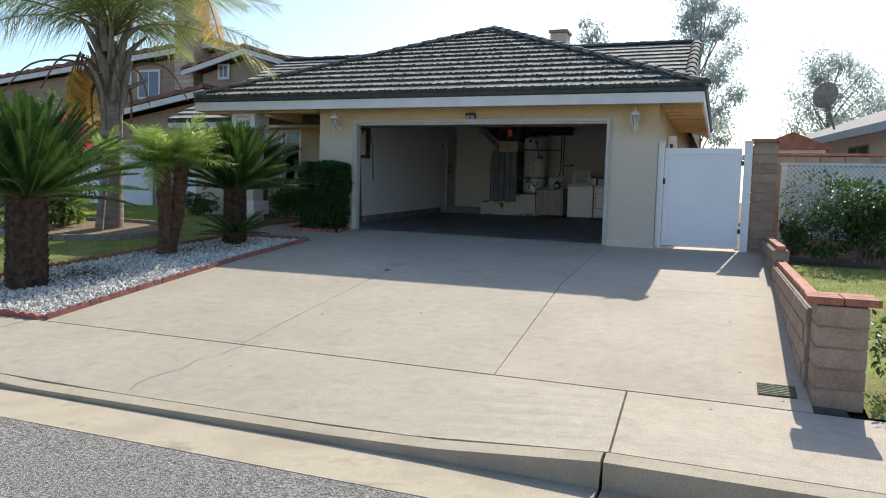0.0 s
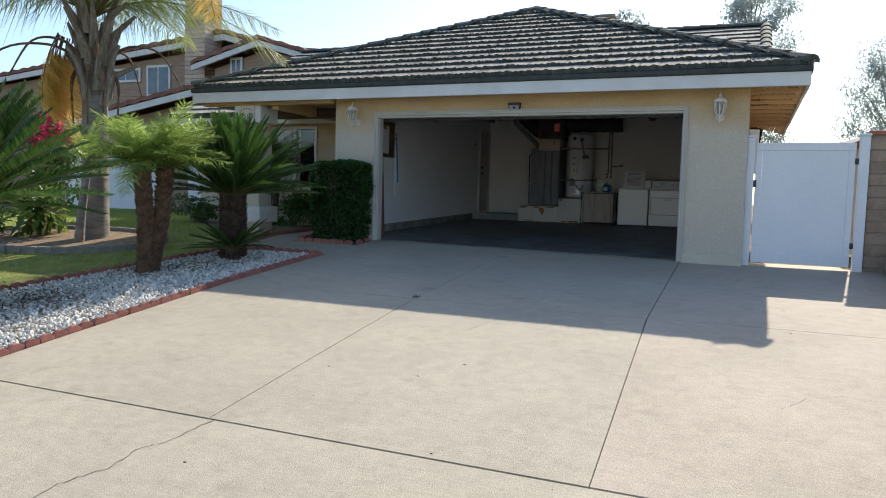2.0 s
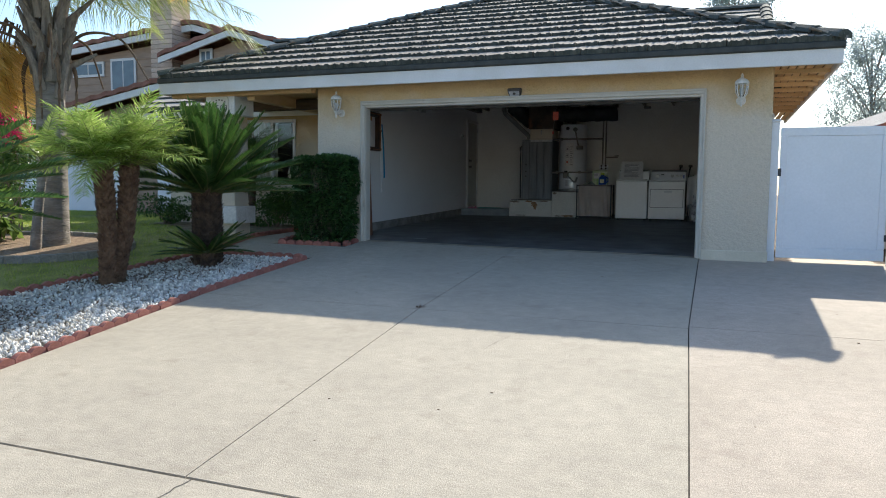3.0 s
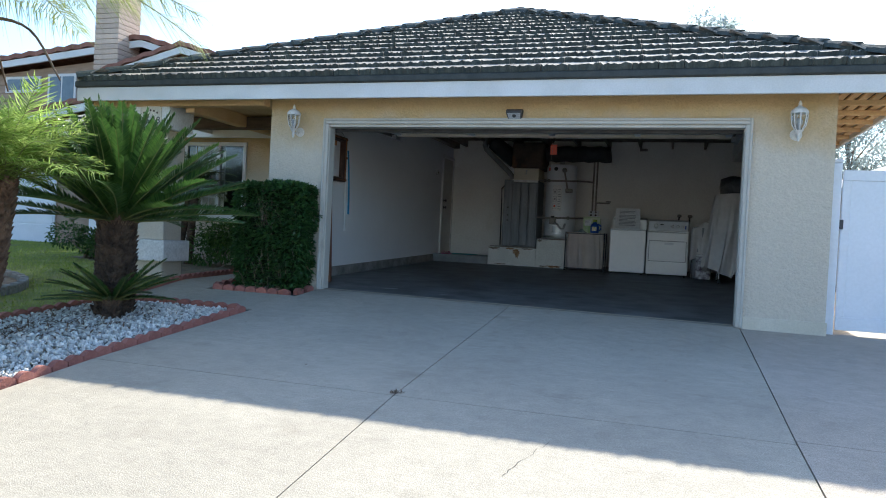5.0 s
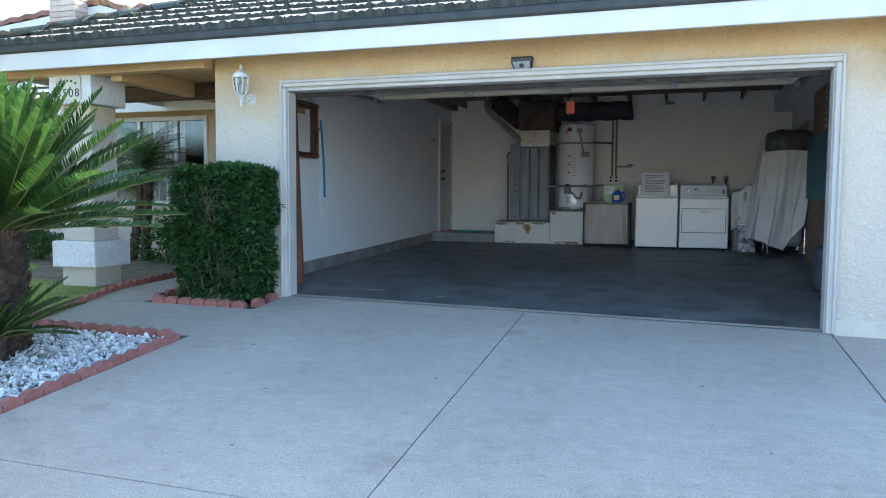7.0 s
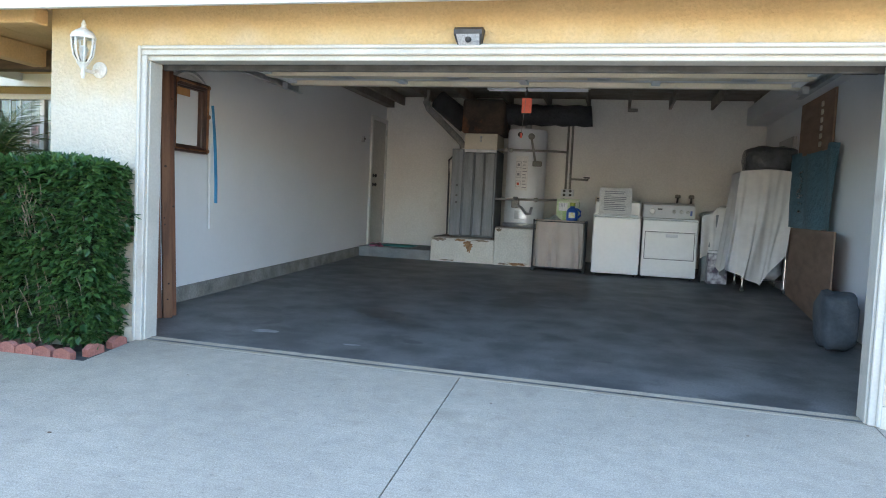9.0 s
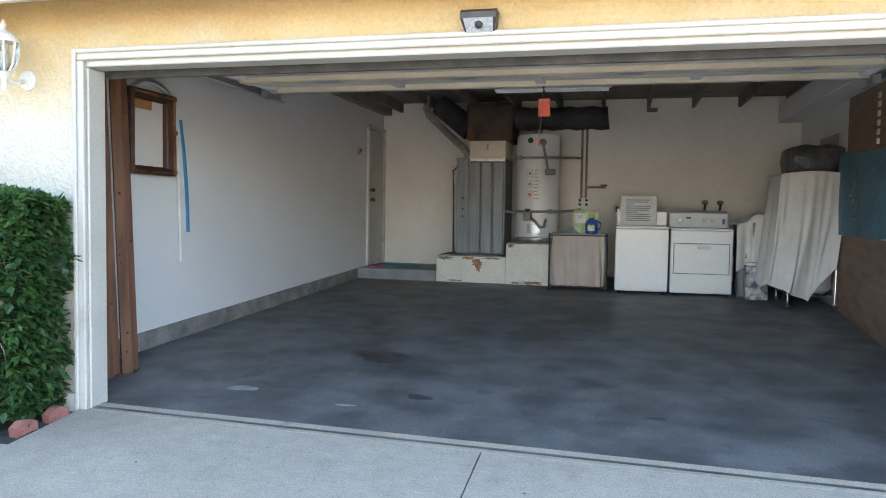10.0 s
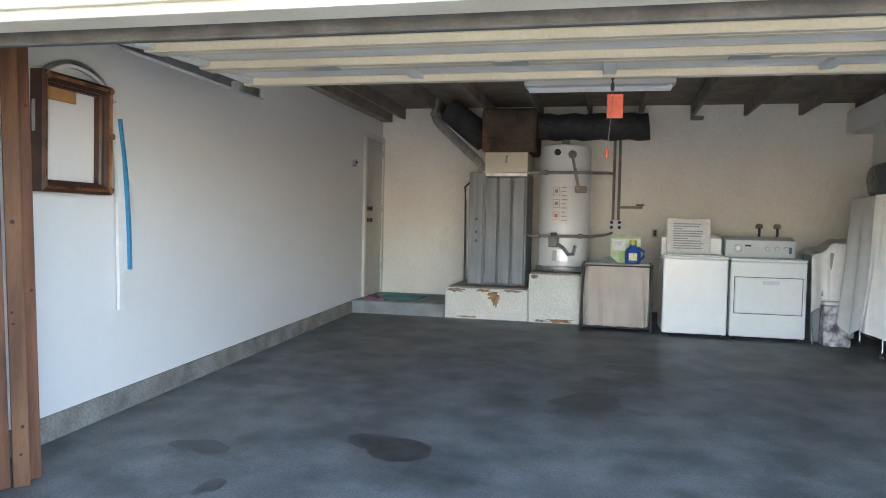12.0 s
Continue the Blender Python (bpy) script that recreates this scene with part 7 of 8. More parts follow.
for a in (5.2, 5.9, 3.9, 0.9):
    e = Vector((math.cos(a), math.sin(a), 0))
    p0 = Vector((x + 0.05, y, z + 3.0)) + e * 0.24
    bm = bmesh.new()
    tube(bm, bent([p0, p0 + e * 0.12 + Vector((0, 0, -0.3)), p0 + e * 0.1 + Vector((0, 0, -1.0))]), 0.05, 6, 0.012)
    part("old_stalk", bm, M_DRYST, qp, "dark dead stalk")
crown = Vector((x + 0.05, y, z + 3.85))
ms = [frond_mesh("frond", M_QUEEN, 3.7, 0.9 + 0.2 * q, 130, 0.66, 0.014, 0.6, 1.0, 110 + q, 0.15, 0.14, 0.022, messy=0.4) for q in range(3)]
for i in range(30):
    f = i / 30
    az = i * 2.39996
    el = radians(84 - 58 * f + rr.uniform(-6, 6))
    piece("frond", ms[i % 3], qp, qp.matrix_basis.inverted() @ aim(crown, az, el, rr.uniform(-0.4, 0.4)) @ Matrix.Scale(rr.uniform(0.85, 1.05), 4))
dm = frond_mesh("dry_frond", M_DRY, 1.35, 0.5, 90, 0.42, 0.011, 0.9, 0.6, 130, 0.0, 0.2, 0.014, M_DRYST, 0.5)
for az, el, s_ in ((3.5, -62, 1.0), (3.9, -70, 1.1), (3.1, -66, 0.95), (3.7, -58, 0.9), (3.3, -74, 1.0), (4.1, -64, 1.0), (3.6, -80, 1.1), (3.2, -58, 0.85), (3.85, -76, 0.95), (3.45, -68, 1.1)):
    piece("dry_frond", dm, qp, qp.matrix_basis.inverted() @ aim(crown + Vector((0.55 * math.cos(az), 0.55 * math.sin(az), -0.35)), az, radians(el)) @ Matrix.Scale(s_, 4))
m = aim(crown + Vector((2.9, -0.9, 0.55)), radians(-12), radians(-48)) @ Matrix.Scale(0.9, 4)
piece("dry_frond", dm, qp, qp.matrix_basis.inverted() @ m)
part("dry_stalk", tube(bmesh.new(), [crown, crown + Vector((1.2, -0.35, 0.75)), crown + Vector((2.2, -0.65, 0.85)), crown + Vector((2.9, -0.9, 0.55))], 0.02, 6, 0.015), M_DRYST, qp)
# ring bed round the palm
rb = thing("stone_ring", "curved grey block edging round the palm bed", "edging", (x, y, z), "structure")
RBL = finish("ring_block", B(-0.13, 0.13, -0.05, 0.05, 0, 0.13, bev=0.012), M_STEM)
for i in range(46):
    a = 2 * math.pi * i / 46
    px, py_ = -11.7 + 2.1 * math.cos(a), 11.1 + 1.15 * math.sin(a)
    ta = math.atan2(1.15 * math.cos(a), -2.1 * math.sin(a))
    piece("ring_block", RBL, rb, rb.matrix_basis.inverted() @ Matrix.Translation((px, py_, gz(px, py_) - 0.02)) @ Matrix.Rotation(ta, 4, "Z"))
bm = bmesh.new()
prism(bm, [(-11.7 + 2.05 * math.cos(2 * math.pi * i / 40), 11.1 + 1.1 * math.sin(2 * math.pi * i / 40)) for i in range(40)], 0.1, lambda a, b: gz(a, b) + 0.05)
solid("palm_bed", bm, pbr("mulch", (0.20, 0.13, 0.08), (0.32, 0.23, 0.15), 12, 0.95, 1.0, 40, dist=0.03), "brown bark mulch bed round the palm", "mulch")

# ---- shrubs and trees ----
def bush(name, label, category, c, size, n, leaf, aspect, material, seed, stems=True, flowers=None, lobes=9):
    """A shrub of many leaves on an uneven set of lobes, with stems."""
    r = random.Random(seed)
    zb = gz(c[0], c[1])
    t = thing(name, label, category, (c[0], c[1], zb))
    L = []
    for i in range(lobes):
        L.append((Vector((c[0] + r.uniform(-0.32, 0.32) * size[0], c[1] + r.uniform(-0.32, 0.32) * size[1], zb + size[2] * r.uniform(0.25, 0.78))), Vector((size[0], size[1], size[2])) * r.uniform(0.16, 0.30)))
    pts_ = []
    for i in range(n):
        p, s_ = r.choice(L)
        d = Vector((r.gauss(0, 1), r.gauss(0, 1), r.gauss(0, 1))).normalized()
        q = p + Vector((d.x * s_.x, d.y * s_.y, d.z * s_.z)) * r.uniform(0.75, 1.08)
        if q.z < zb + 0.03:
            q.z = zb + 0.03 + r.random() * 0.1
        pts_.append((q, d))
    k = int(n * (1 - (flowers[1] if flowers else 0)))
    child("foliage", leaf_mesh("foliage", leaf_cloud(pts_[:k], leaf, aspect, seed), material), t, kind="stuff")
    if flowers:
        top_ = [p for p in pts_[k:] if p[0].z > zb + 0.62 * size[2]]
        child("blossom", leaf_mesh("blossom", leaf_cloud(top_, leaf * 0.8, 0.9, seed + 1), flowers[0]), t, flowers[2], "stuff")
    if stems:
        bm = bmesh.new()
        for p, s_ in L:
            b0 = Vector((c[0] + r.uniform(-0.1, 0.1) * size[0], c[1] + r.uniform(-0.1, 0.1) * size[1], zb - 0.03))
            tube(bm, [b0, b0.lerp(p, 0.5) + Vector((r.uniform(-0.05, 0.05), 0, 0)), p], 0.02, 5, 0.006)
        part("stems", bm, M_TWIG, t)
    return t


M_SHRUB = leafy("shrub leaf", (0.035, 0.085, 0.02), (0.11, 0.19, 0.04), 0.35, 0.45, 0.2)
M_LIGHT = leafy("light shrub leaf", (0.07, 0.13, 0.03), (0.20, 0.28, 0.06), 0.4, 0.45, 0.2)
M_MAGENTA = leafy("magenta bract", (0.72, 0.02, 0.14), (0.85, 0.06, 0.26), 0.5, 0.5, 0.1)
# Grey-green leaf of far trees, lightened to paint in haze and glare.
M_HAZYLEAF = leafy("haze-paled grey green leaf", (0.36, 0.42, 0.40), (0.55, 0.60, 0.58), 0.65, 0.5, 0.1)
bush("shrub", "dark green shrub in front of the lattice", "shrub", (2.35, 12.9, 0), (2.0, 1.2, 1.35), 5200, 0.085, 0.5, M_SHRUB, 201, lobes=14)
bush("shrub", "sprawling shrub with brown stems beside the lawn", "shrub", (3.6, 12.6, 0), (1.9, 1.3, 1.6), 4200, 0.085, 0.5, M_SHRUB, 202, lobes=12)
bush("shrub", "small light green shrub beside the pillar", "shrub", (1.45, 13.5, 0), (0.5, 0.5, 0.7), 900, 0.07, 0.5, M_LIGHT, 203)
bush("shrub", "leggy rose bush beside the brick pier", "shrub", (1.62, 6.6, 0), (0.5, 0.7, 0.75), 420, 0.06, 0.55, M_SHRUB, 204)
bush("shrub", "low dark shrub below the porch window", "shrub", (-9.9, 15.6, 0), (1.6, 0.8, 0.75), 3000, 0.08, 0.5, M_SHRUB, 205)
bush("shrub", "rounded green shrub at the house corner", "shrub", (-12.5, 15.4, 0), (1.2, 0.9, 0.7), 2200, 0.07, 0.5, M_SHRUB, 206)
bush("bougainvillea", "bougainvillea bush with magenta flowers", "shrub", (-13.7, 12.7, 0), (1.5, 1.2, 2.6), 5200, 0.10, 0.6, M_SHRUB, 207, flowers=(M_MAGENTA, 0.62, "magenta flowers"))
bush("shrub", "tall clipped yellow-green shrub", "shrub", (-17.5, 15.5, 0), (1.8, 1.6, 3.4), 4500, 0.10, 0.5, M_LIGHT, 208)
bush("shrub", "tall dark shrub beside the neighbouring lawn", "shrub", (-18.8, 14.2, 0), (2.4, 2.0, 3.6), 4500, 0.11, 0.5, M_SHRUB, 209)
bush("broadleaf_plant", "broad-leaved plant in the palm bed", "plant", (-12.3, 11.3, 0), (0.9, 0.7, 0.95), 160, 0.34, 0.42, M_LIGHT, 210)
bush("flower_bush", "low flowering bush with pink flowers", "shrub", (-13.2, 10.7, 0), (1.0, 0.8, 0.8), 1500, 0.06, 0.55, M_SHRUB, 211, flowers=(M_MAGENTA, 0.06, "pink flowers"))


def tree(label, c, h, spread, trunk_r, n, leaf, material, seed, clear=0.35, lobes=26):
    """A broad or tall tree: tapered trunk, limbs, and an uneven crown of leaf clumps with gaps."""
    r = random.Random(seed)
    zb = gz(c[0], c[1]) - 0.05
    t = thing("tree", label, "tree", (c[0], c[1], zb))
    bm = bmesh.new()
    top = Vector((c[0] + r.uniform(-0.3, 0.3), c[1], zb + h * 0.9))
    b0 = Vector((c[0], c[1], zb))
    tube(bm, [b0, b0.lerp(top, 0.35) + Vector((0.15, 0, 0)), b0.lerp(top, 0.7), top], trunk_r, 10, trunk_r * 0.2)
    L = []
    for i in range(lobes):
        f = clear + (1 - clear) * (i + 0.5) / lobes
        a = i * 2.39996
        w = spread * (0.35 + 0.65 * math.sin(math.pi * min(1, (f - clear) / (1 - clear) * 0.85 + 0.12))) * r.uniform(0.35, 1.0)
        p = Vector((c[0] + w * math.cos(a), c[1] + w * math.sin(a), zb + h * f))
        L.append((p, spread * r.uniform(0.2, 0.4)))
        q = b0.lerp(top, max(0.2, f - 0.18))
        tube(bm, [q, q.lerp(p, 0.55) + Vector((0, 0, 0.15)), p], trunk_r * 0.3, 5, 0.015)
    part("trunk", bm, M_TWIG, t)
    pts_ = []
    for i in range(n):
        p, s_ = r.choice(L)
        d = Vector((r.gauss(0, 1), r.gauss(0, 1), r.gauss(0, 0.8)))
        pts_.append((p + d * s_ * 0.55, d.normalized()))
    child("crown", leaf_mesh("crown", leaf_cloud(pts_, leaf, 0.4, seed, 0.8), material), t, kind="stuff")


tree("tall grey-green eucalyptus behind the house", (-1.0, 37, 0), 10.4, 2.0, 0.16, 13000, 0.20, M_HAZYLEAF, 301)
tree("grey-green tree top seen over the roof", (-6.0, 36, 0), 9.2, 1.0, 0.15, 2200, 0.24, M_HAZYLEAF, 302)
tree("olive-green tree beyond the neighbouring roof", (5.3, 42, 0), 8.2, 2.1, 0.16, 11000, 0.20, M_HAZYLEAF, 303)
tree("dark green tree in the neighbouring garden", (8.5, 44, 0), 6.8, 2.4, 0.18, 4000, 0.25, M_HAZYLEAF, 304)
tree("green tree beside the two-storey house", (-33, 22, 0), 6.0, 2.6, 0.22, 5000, 0.25, M_SHRUB, 305)
# ---- neighbouring two-storey house ----
nh = thing("neighbour_house", "two-storey tan timber-sided house with red tile roof", "house", (-21, 23, 0.5))
SY = 23.0


def gable_wall(name, poly, y0, y1, material, parent, label=""):
    bm = bmesh.new()
    prism(bm, [(x, -z) for x, z in poly][::-1], y0, y1)
    bmesh.ops.transform(bm, matrix=Matrix.Rotation(radians(-90), 4, "X"), verts=bm.verts)
    return part(name, bm, material, parent, label)


wl_ = gable_wall("wall", [(-33, 0.4), (-14.0, 0.4), (-14.0, 6.1), (-17.2, 6.45), (-33.0, 5.1)], SY, SY + 9, M_SIDING, nh)
for i in range(22):
    z = 0.6 + i * 0.26
    if z < 6.0:
        x0 = -33 if z < 4.9 else -33 + (z - 4.9) / 0.0854
        if x0 < -17.5:
            part("siding_board", B(x0 + 0.1, -14.0, SY - 0.02, SY - 0.001, z, z + 0.235), M_SIDING, nh)


def rake(name, x0, z0, x1, z1, y0, y1, th, drop, material, tile=True, parent=nh):
    """A roof plane whose near edge climbs from (x0, z0) to (x1, z1), running back from y0 to y1, with a white board under its edge."""
    g = (z1 - z0) / (x1 - x0)
    bm = bmesh.new()
    rows = []
    n = max(6, int((x1 - x0) / 0.28))
    for i in range(n + 1):
        x = x0 + (x1 - x0) * i / n
        b_ = 0.05 if (i % 2 and tile) else 0.0
        zz = z0 + g * (x - x0) + b_
        rows.append([bm.verts.new(p) for p in ((x, y0, zz - th), (x, y0, zz), (x, y1, zz), (x, y1, zz - th))])
    for a, b in zip(rows, rows[1:]):
        for k in range(4):
            bm.faces.new((a[k], a[(k + 1) % 4], b[(k + 1) % 4], b[k]))
    bm.faces.new(rows[0])
    bm.faces.new(rows[-1][::-1])
    rf = part(name, bm, material, parent, "red clay tile roof")
    bm = bmesh.new()
    prism(bm, [(x0, -(z0 - th)), (x1, -(z1 - th)), (x1, -(z1 - th - drop)), (x0, -(z0 - th - drop))], y0 + 0.04, y0 + 0.12)
    bmesh.ops.transform(bm, matrix=Matrix.Rotation(radians(-90), 4, "X"), verts=bm.verts)
    part("bargeboard", bm, M_WHITE, rf, "white bargeboard")


rake("roof", -34.0, 5.30, -17.7, 6.85, SY - 0.5, SY + 9.5, 0.14, 0.2, M_REDTILE)
rake("roof", -17.7, 6.85, -16.0, 6.35, SY - 0.5, SY + 9.5, 0.14, 0.2, M_REDTILE)
gable_wall("wing_wall", [(-17.6, 0.4), (-13.9, 0.4), (-13.9, 5.5), (-15.5, 5.95), (-17.6, 5.42)], SY - 1.0, SY - 0.05, M_SIDING, nh)
rake("wing_roof", -18.2, 5.62, -15.5, 6.30, SY - 1.5, SY + 6, 0.12, 0.18, M_REDTILE)
rake("wing_roof", -15.5, 6.30, -13.6, 5.75, SY - 1.5, SY + 6, 0.12, 0.18, M_REDTILE)
rake("porch_roof", -24.2, 3.30, -16.0, 4.72, SY - 3.0, SY - 0.05, 0.14, 0.2, M_REDTILE)
gable_wall("porch_wall", [(-23.6, 0.4), (-16.0, 0.4), (-16.0, 4.35), (-23.6, 3.03)], SY - 2.4, SY - 0.06, M_SIDING, nh)
for x0, x1, z0, z1 in ((-21.55, -20.42, 4.72, 5.86), (-23.3, -21.85, 5.28, 5.80), (-16.9, -16.4, 5.2, 5.75)):
    y = SY - 0.05 if x1 < -17 else SY - 1.05
    w = part("window", B(x0, x1, y - 0.03, y + 0.02, z0, z1, bev=0.005), M_WHITE, nh, "white framed window")
    m_ = (x0 + x1) / 2
    for a, b in ((x0 + 0.09, m_ - 0.03), (m_ + 0.03, x1 - 0.09)):
        part("pane", B(a, b, y - 0.04, y - 0.0305, z0 + 0.09, z1 - 0.09), pbr("dark window glass", (0.10, 0.13, 0.16), (0.14, 0.18, 0.21), 2, 0.08, 0), w)
ch = part("chimney", B(-18.95, -18.12, SY - 0.9, SY - 0.04, 0.4, 8.3), M_MORTAR, nh, "tall tan brick chimney")
CB = finish("chimney_course", B(-0.43, 0.43, -0.45, 0.45, 0, 0.135, bev=0.006), M_CHIM)
for k in range(36):
    c_ = new("brick_course", CB)
    c_.parent = ch
    c_.matrix_basis = Matrix.Translation((-18.535, SY - 0.47, 2.9 + k * 0.15))
part("chimney", B(-25.4, -24.5, SY + 3, SY + 3.8, 4.5, 7.2, bev=0.02), M_CHIM, nh, "short chimney stack")
part("vent", tube(bmesh.new(), [(-26.5, SY + 1, 5.8), (-26.5, SY + 1, 6.4)], 0.08, 8), M_REDTILE, nh)
gd = part("garage_door", B(-23.3, -18.6, SY - 2.46, SY - 2.41, 0.55, 2.75, bev=0.01), M_VINYL, nh, "plain white garage door")
for i in range(4):
    part("door_panel", B(-23.25, -18.65, SY - 2.475, SY - 2.461, 0.60 + i * 0.54, 1.10 + i * 0.54, bev=0.004), M_VINYL, gd)
fn = thing("white_side_wall", "low white rendered wall beyond the lawn", "wall", (-16.4, 20.4, 0.5))
part("wall", B(-17.2, -13.6, 20.3, 20.45, 0.45, 2.3, bev=0.01), M_VINYL, fn)
tw = thing("tan_block_wall", "tan block wall at the end of the lawn", "garden wall", (-13.5, 18.5, 0.5))
part("core", B(-13.65, -13.25, 17.6, 18.0, 0.45, 1.7), M_MORTAR, tw)
for k in range(8):
    piece("block", PIERB, tw, tw.matrix_basis.inverted() @ Matrix.Translation((-13.45, 17.8, 0.5 + k * 0.157)))

# chimney of the house itself
hc = thing("chimney", "pale rendered chimney behind the main ridge", "chimney", (-4.5, 22.5, 5))
part("stack", B(-4.85, -4.35, 22.2, 22.8, 4.6, 6.28, bev=0.012), M_CHIM, hc)
part("cap", B(-4.89, -4.31, 22.16, 22.84, 6.282, 6.38, bev=0.02), M_MORTAR, hc)

# ---- house to the right, turned a little ----
M_SHINGLE = pbr("grey shingle", (0.20, 0.19, 0.19), (0.31, 0.30, 0.295), 9, 0.9, 0.8, 40, fine=0.3)
rhs = thing("right_house", "low pale house with grey shingle roof behind the block wall", "house", (3.9, 16.0, 0.5))
E0, DD, NN = Vector((3.9, 16.0, 0)), Vector((-0.185, 0.983, 0)), Vector((0.983, 0.185, 0))
RM = Matrix(((NN.x, DD.x, 0, E0.x), (NN.y, DD.y, 0, E0.y), (0, 0, 1, 0), (0, 0, 0, 1)))
part("wall", B(0.55, 10, 0.5, 16, 0.4, 3.1, m=RM), pbr("pale stucco", (0.55, 0.53, 0.49), (0.62, 0.60, 0.56), 2, 0.9, 0.3, 50), rhs)
for k in range(26):
    bm = bmesh.new()
    u0, u1 = k * 0.22, k * 0.22 + 0.24
    za, zb = 3.18 + u0 * 0.36, 3.18 + u1 * 0.36
    vv = [bm.verts.new(RM @ Vector(p)) for p in ((u0, 0, za), (u1, 0, zb), (u1, 16.6, zb), (u0, 16.6, za), (u0, 0, za - 0.03), (u0, 16.6, za - 0.03))]
    bm.faces.new(vv[:4])
    bm.faces.new((vv[0], vv[3], vv[5], vv[4]))
    part("shingle_course", bm, M_SHINGLE, rhs, "grey shingle course")
bm = bmesh.new()
grid(bm, lambda u, v: RM @ Vector((5.72 + 5.0 * u, 16.6 * v, 5.24 - 1.8 * u)), 2, 2)
part("far_roof", bm, M_STEM, rhs)
bm = bmesh.new()
v3 = [bm.verts.new(RM @ Vector(p)) for p in ((0, 0.05, 3.12), (5.72, 0.05, 5.18), (10.7, 0.05, 3.4))]
bm.faces.new(v3)
v3 = [bm.verts.new(RM @ Vector(p)) for p in ((0, 16.55, 3.12), (5.72, 16.55, 5.18), (10.7, 16.55, 3.4))]
bm.faces.new(v3)
part("gable", bm, M_LATT, rhs)
part("fascia", B(-0.03, 0.02, 0, 16.6, 2.98, 3.16, m=RM), pbr("blue grey fascia", (0.32, 0.37, 0.40), (0.38, 0.43, 0.46), 3, 0.6), rhs, "blue-grey fascia")
for y in (4.6, 5.3):
    w = part("window", B(0.52, 0.57, y, y + 0.62, 2.45, 2.85, m=RM), M_STEM, rhs, "small dark window")
    part("pane", B(0.505, 0.519, y + 0.05, y + 0.57, 2.5, 2.8, m=RM), M_DARK, w)
di = thing("satellite_dish", "grey satellite dish on the neighbouring roof", "satellite dish", (3.2, 22.5, 3.6))
dc = Vector((2.72, 22.0, 4.22))
bm = bmesh.new()
rings = [[bm.verts.new(Vector((r * math.cos(a), r * math.sin(a) * 1.08, 0.5 * r * r))) for a in [2 * math.pi * k / 20 for k in range(20)]] for r in (0.04, 0.15, 0.25, 0.33)]
for a, b in zip(rings, rings[1:]):
    for k in range(20):
        bm.faces.new((a[k], a[(k + 1) % 20], b[(k + 1) % 20], b[k]))
bm.faces.new(rings[0])
bmesh.ops.transform(bm, matrix=Matrix.Translation(dc) @ Matrix.Rotation(radians(200), 4, "Z") @ Matrix.Rotation(radians(68), 4, "X"), verts=bm.verts)
part("reflector", bm, M_STEM, di, smooth=True)
part("mast", tube(bmesh.new(), [dc, (2.86, 22.1, 3.75), (2.98, 22.1, 3.34)], 0.03, 8), M_STEM, di)
part("arm", tube(bmesh.new(), [dc + Vector((0, 0, -0.3)), dc + Vector((0.1, -0.45, -0.35))], 0.02, 6), M_STEM, di)

# ---- across the street: closes the place behind the walker ----
for x, w, h in ((-26, 14, 3.4), (-7, 14, 3.3), (12, 14, 3.5), (30, 13, 3.4)):
    bh = thing("opposite_house", "plain low stucco house across the street", "house", (x, -22, 0))
    part("wall", B(x - w / 2, x + w / 2, -30, -22, -0.3, h, bev=0.02), M_STUCCO, bh)
    bm = bmesh.new()
    vv = [bm.verts.new(p) for p in ((x - w / 2 - 0.6, -21.4, h), (x + w / 2 + 0.6, -21.4, h), (x + w / 2 + 0.6, -30.6, h), (x - w / 2 - 0.6, -30.6, h), (x - w / 2 + 3.5, -26, h + 2), (x + w / 2 - 3.5, -26, h + 2))]
    for f in ((0, 1, 5, 4), (1, 2, 5), (2, 3, 4, 5), (3, 0, 4), (0, 3, 2, 1)):
        bm.faces.new([vv[k] for k in f])
    part("roof", bm, M_TILES, bh)

# ---- cracks, stains and litter on the concrete ----
def crack(parent, pts, w, zf):
    bm = bmesh.new()
    r = random.Random(len(pts))
    fine = []
    for (xa, ya), (xb, yb) in zip(pts, pts[1:]):
        for k in range(8):
            t_ = k / 8
            fine.append((xa + (xb - xa) * t_ + r.uniform(-0.012, 0.012), ya + (yb - ya) * t_ + r.uniform(-0.012, 0.012)))
    l_ = [(bm.verts.new((x - w * r.uniform(0.2, 1), y, zf(x, y) + 0.003)), bm.verts.new((x + w * r.uniform(0.2, 1), y, zf(x, y) + 0.003))) for x, y in fine]
    for a, b in zip(l_, l_[1:]):
        bm.faces.new((a[0], a[1], b[1], b[0]))
    part("crack", bm, M_JOINT, parent, "dark hairline crack")


crack(pavement, [(-3.98, 5.95), (-4.02, 5.6), (-4.12, 5.45), (-4.08, 5.2), (-4.2, 4.95), (-4.15, 4.62)], 0.005, apron_z)
crack(drive, [(-6.5, 10.35), (-5.4, 10.25), (-4.3, 10.3), (-3.2, 10.2), (-2.2, 10.3)], 0.0035, gz)
crack(drive, [(-2.95, 8.9), (-3.06, 8.6), (-3.12, 8.35)], 0.002, gz)
crack(drive, [(0.1, 7.9), (-0.3, 7.7), (-0.5, 7.4)], 0.002, gz)
bm = bmesh.new()
rl = random.Random(17)
for i in range(34):
    x, y = rl.uniform(-6.4, 0.8), rl.uniform(5.0, 13.0)
    z = (apron_z if y < 5.97 else gz)(x, y)
    s_ = rl.uniform(0.003, 0.008)
    box(bm, x - s_, x + s_ * 1.4, y - s_ * 0.7, y + s_ * 0.7, z, z + s_ * 0.5)
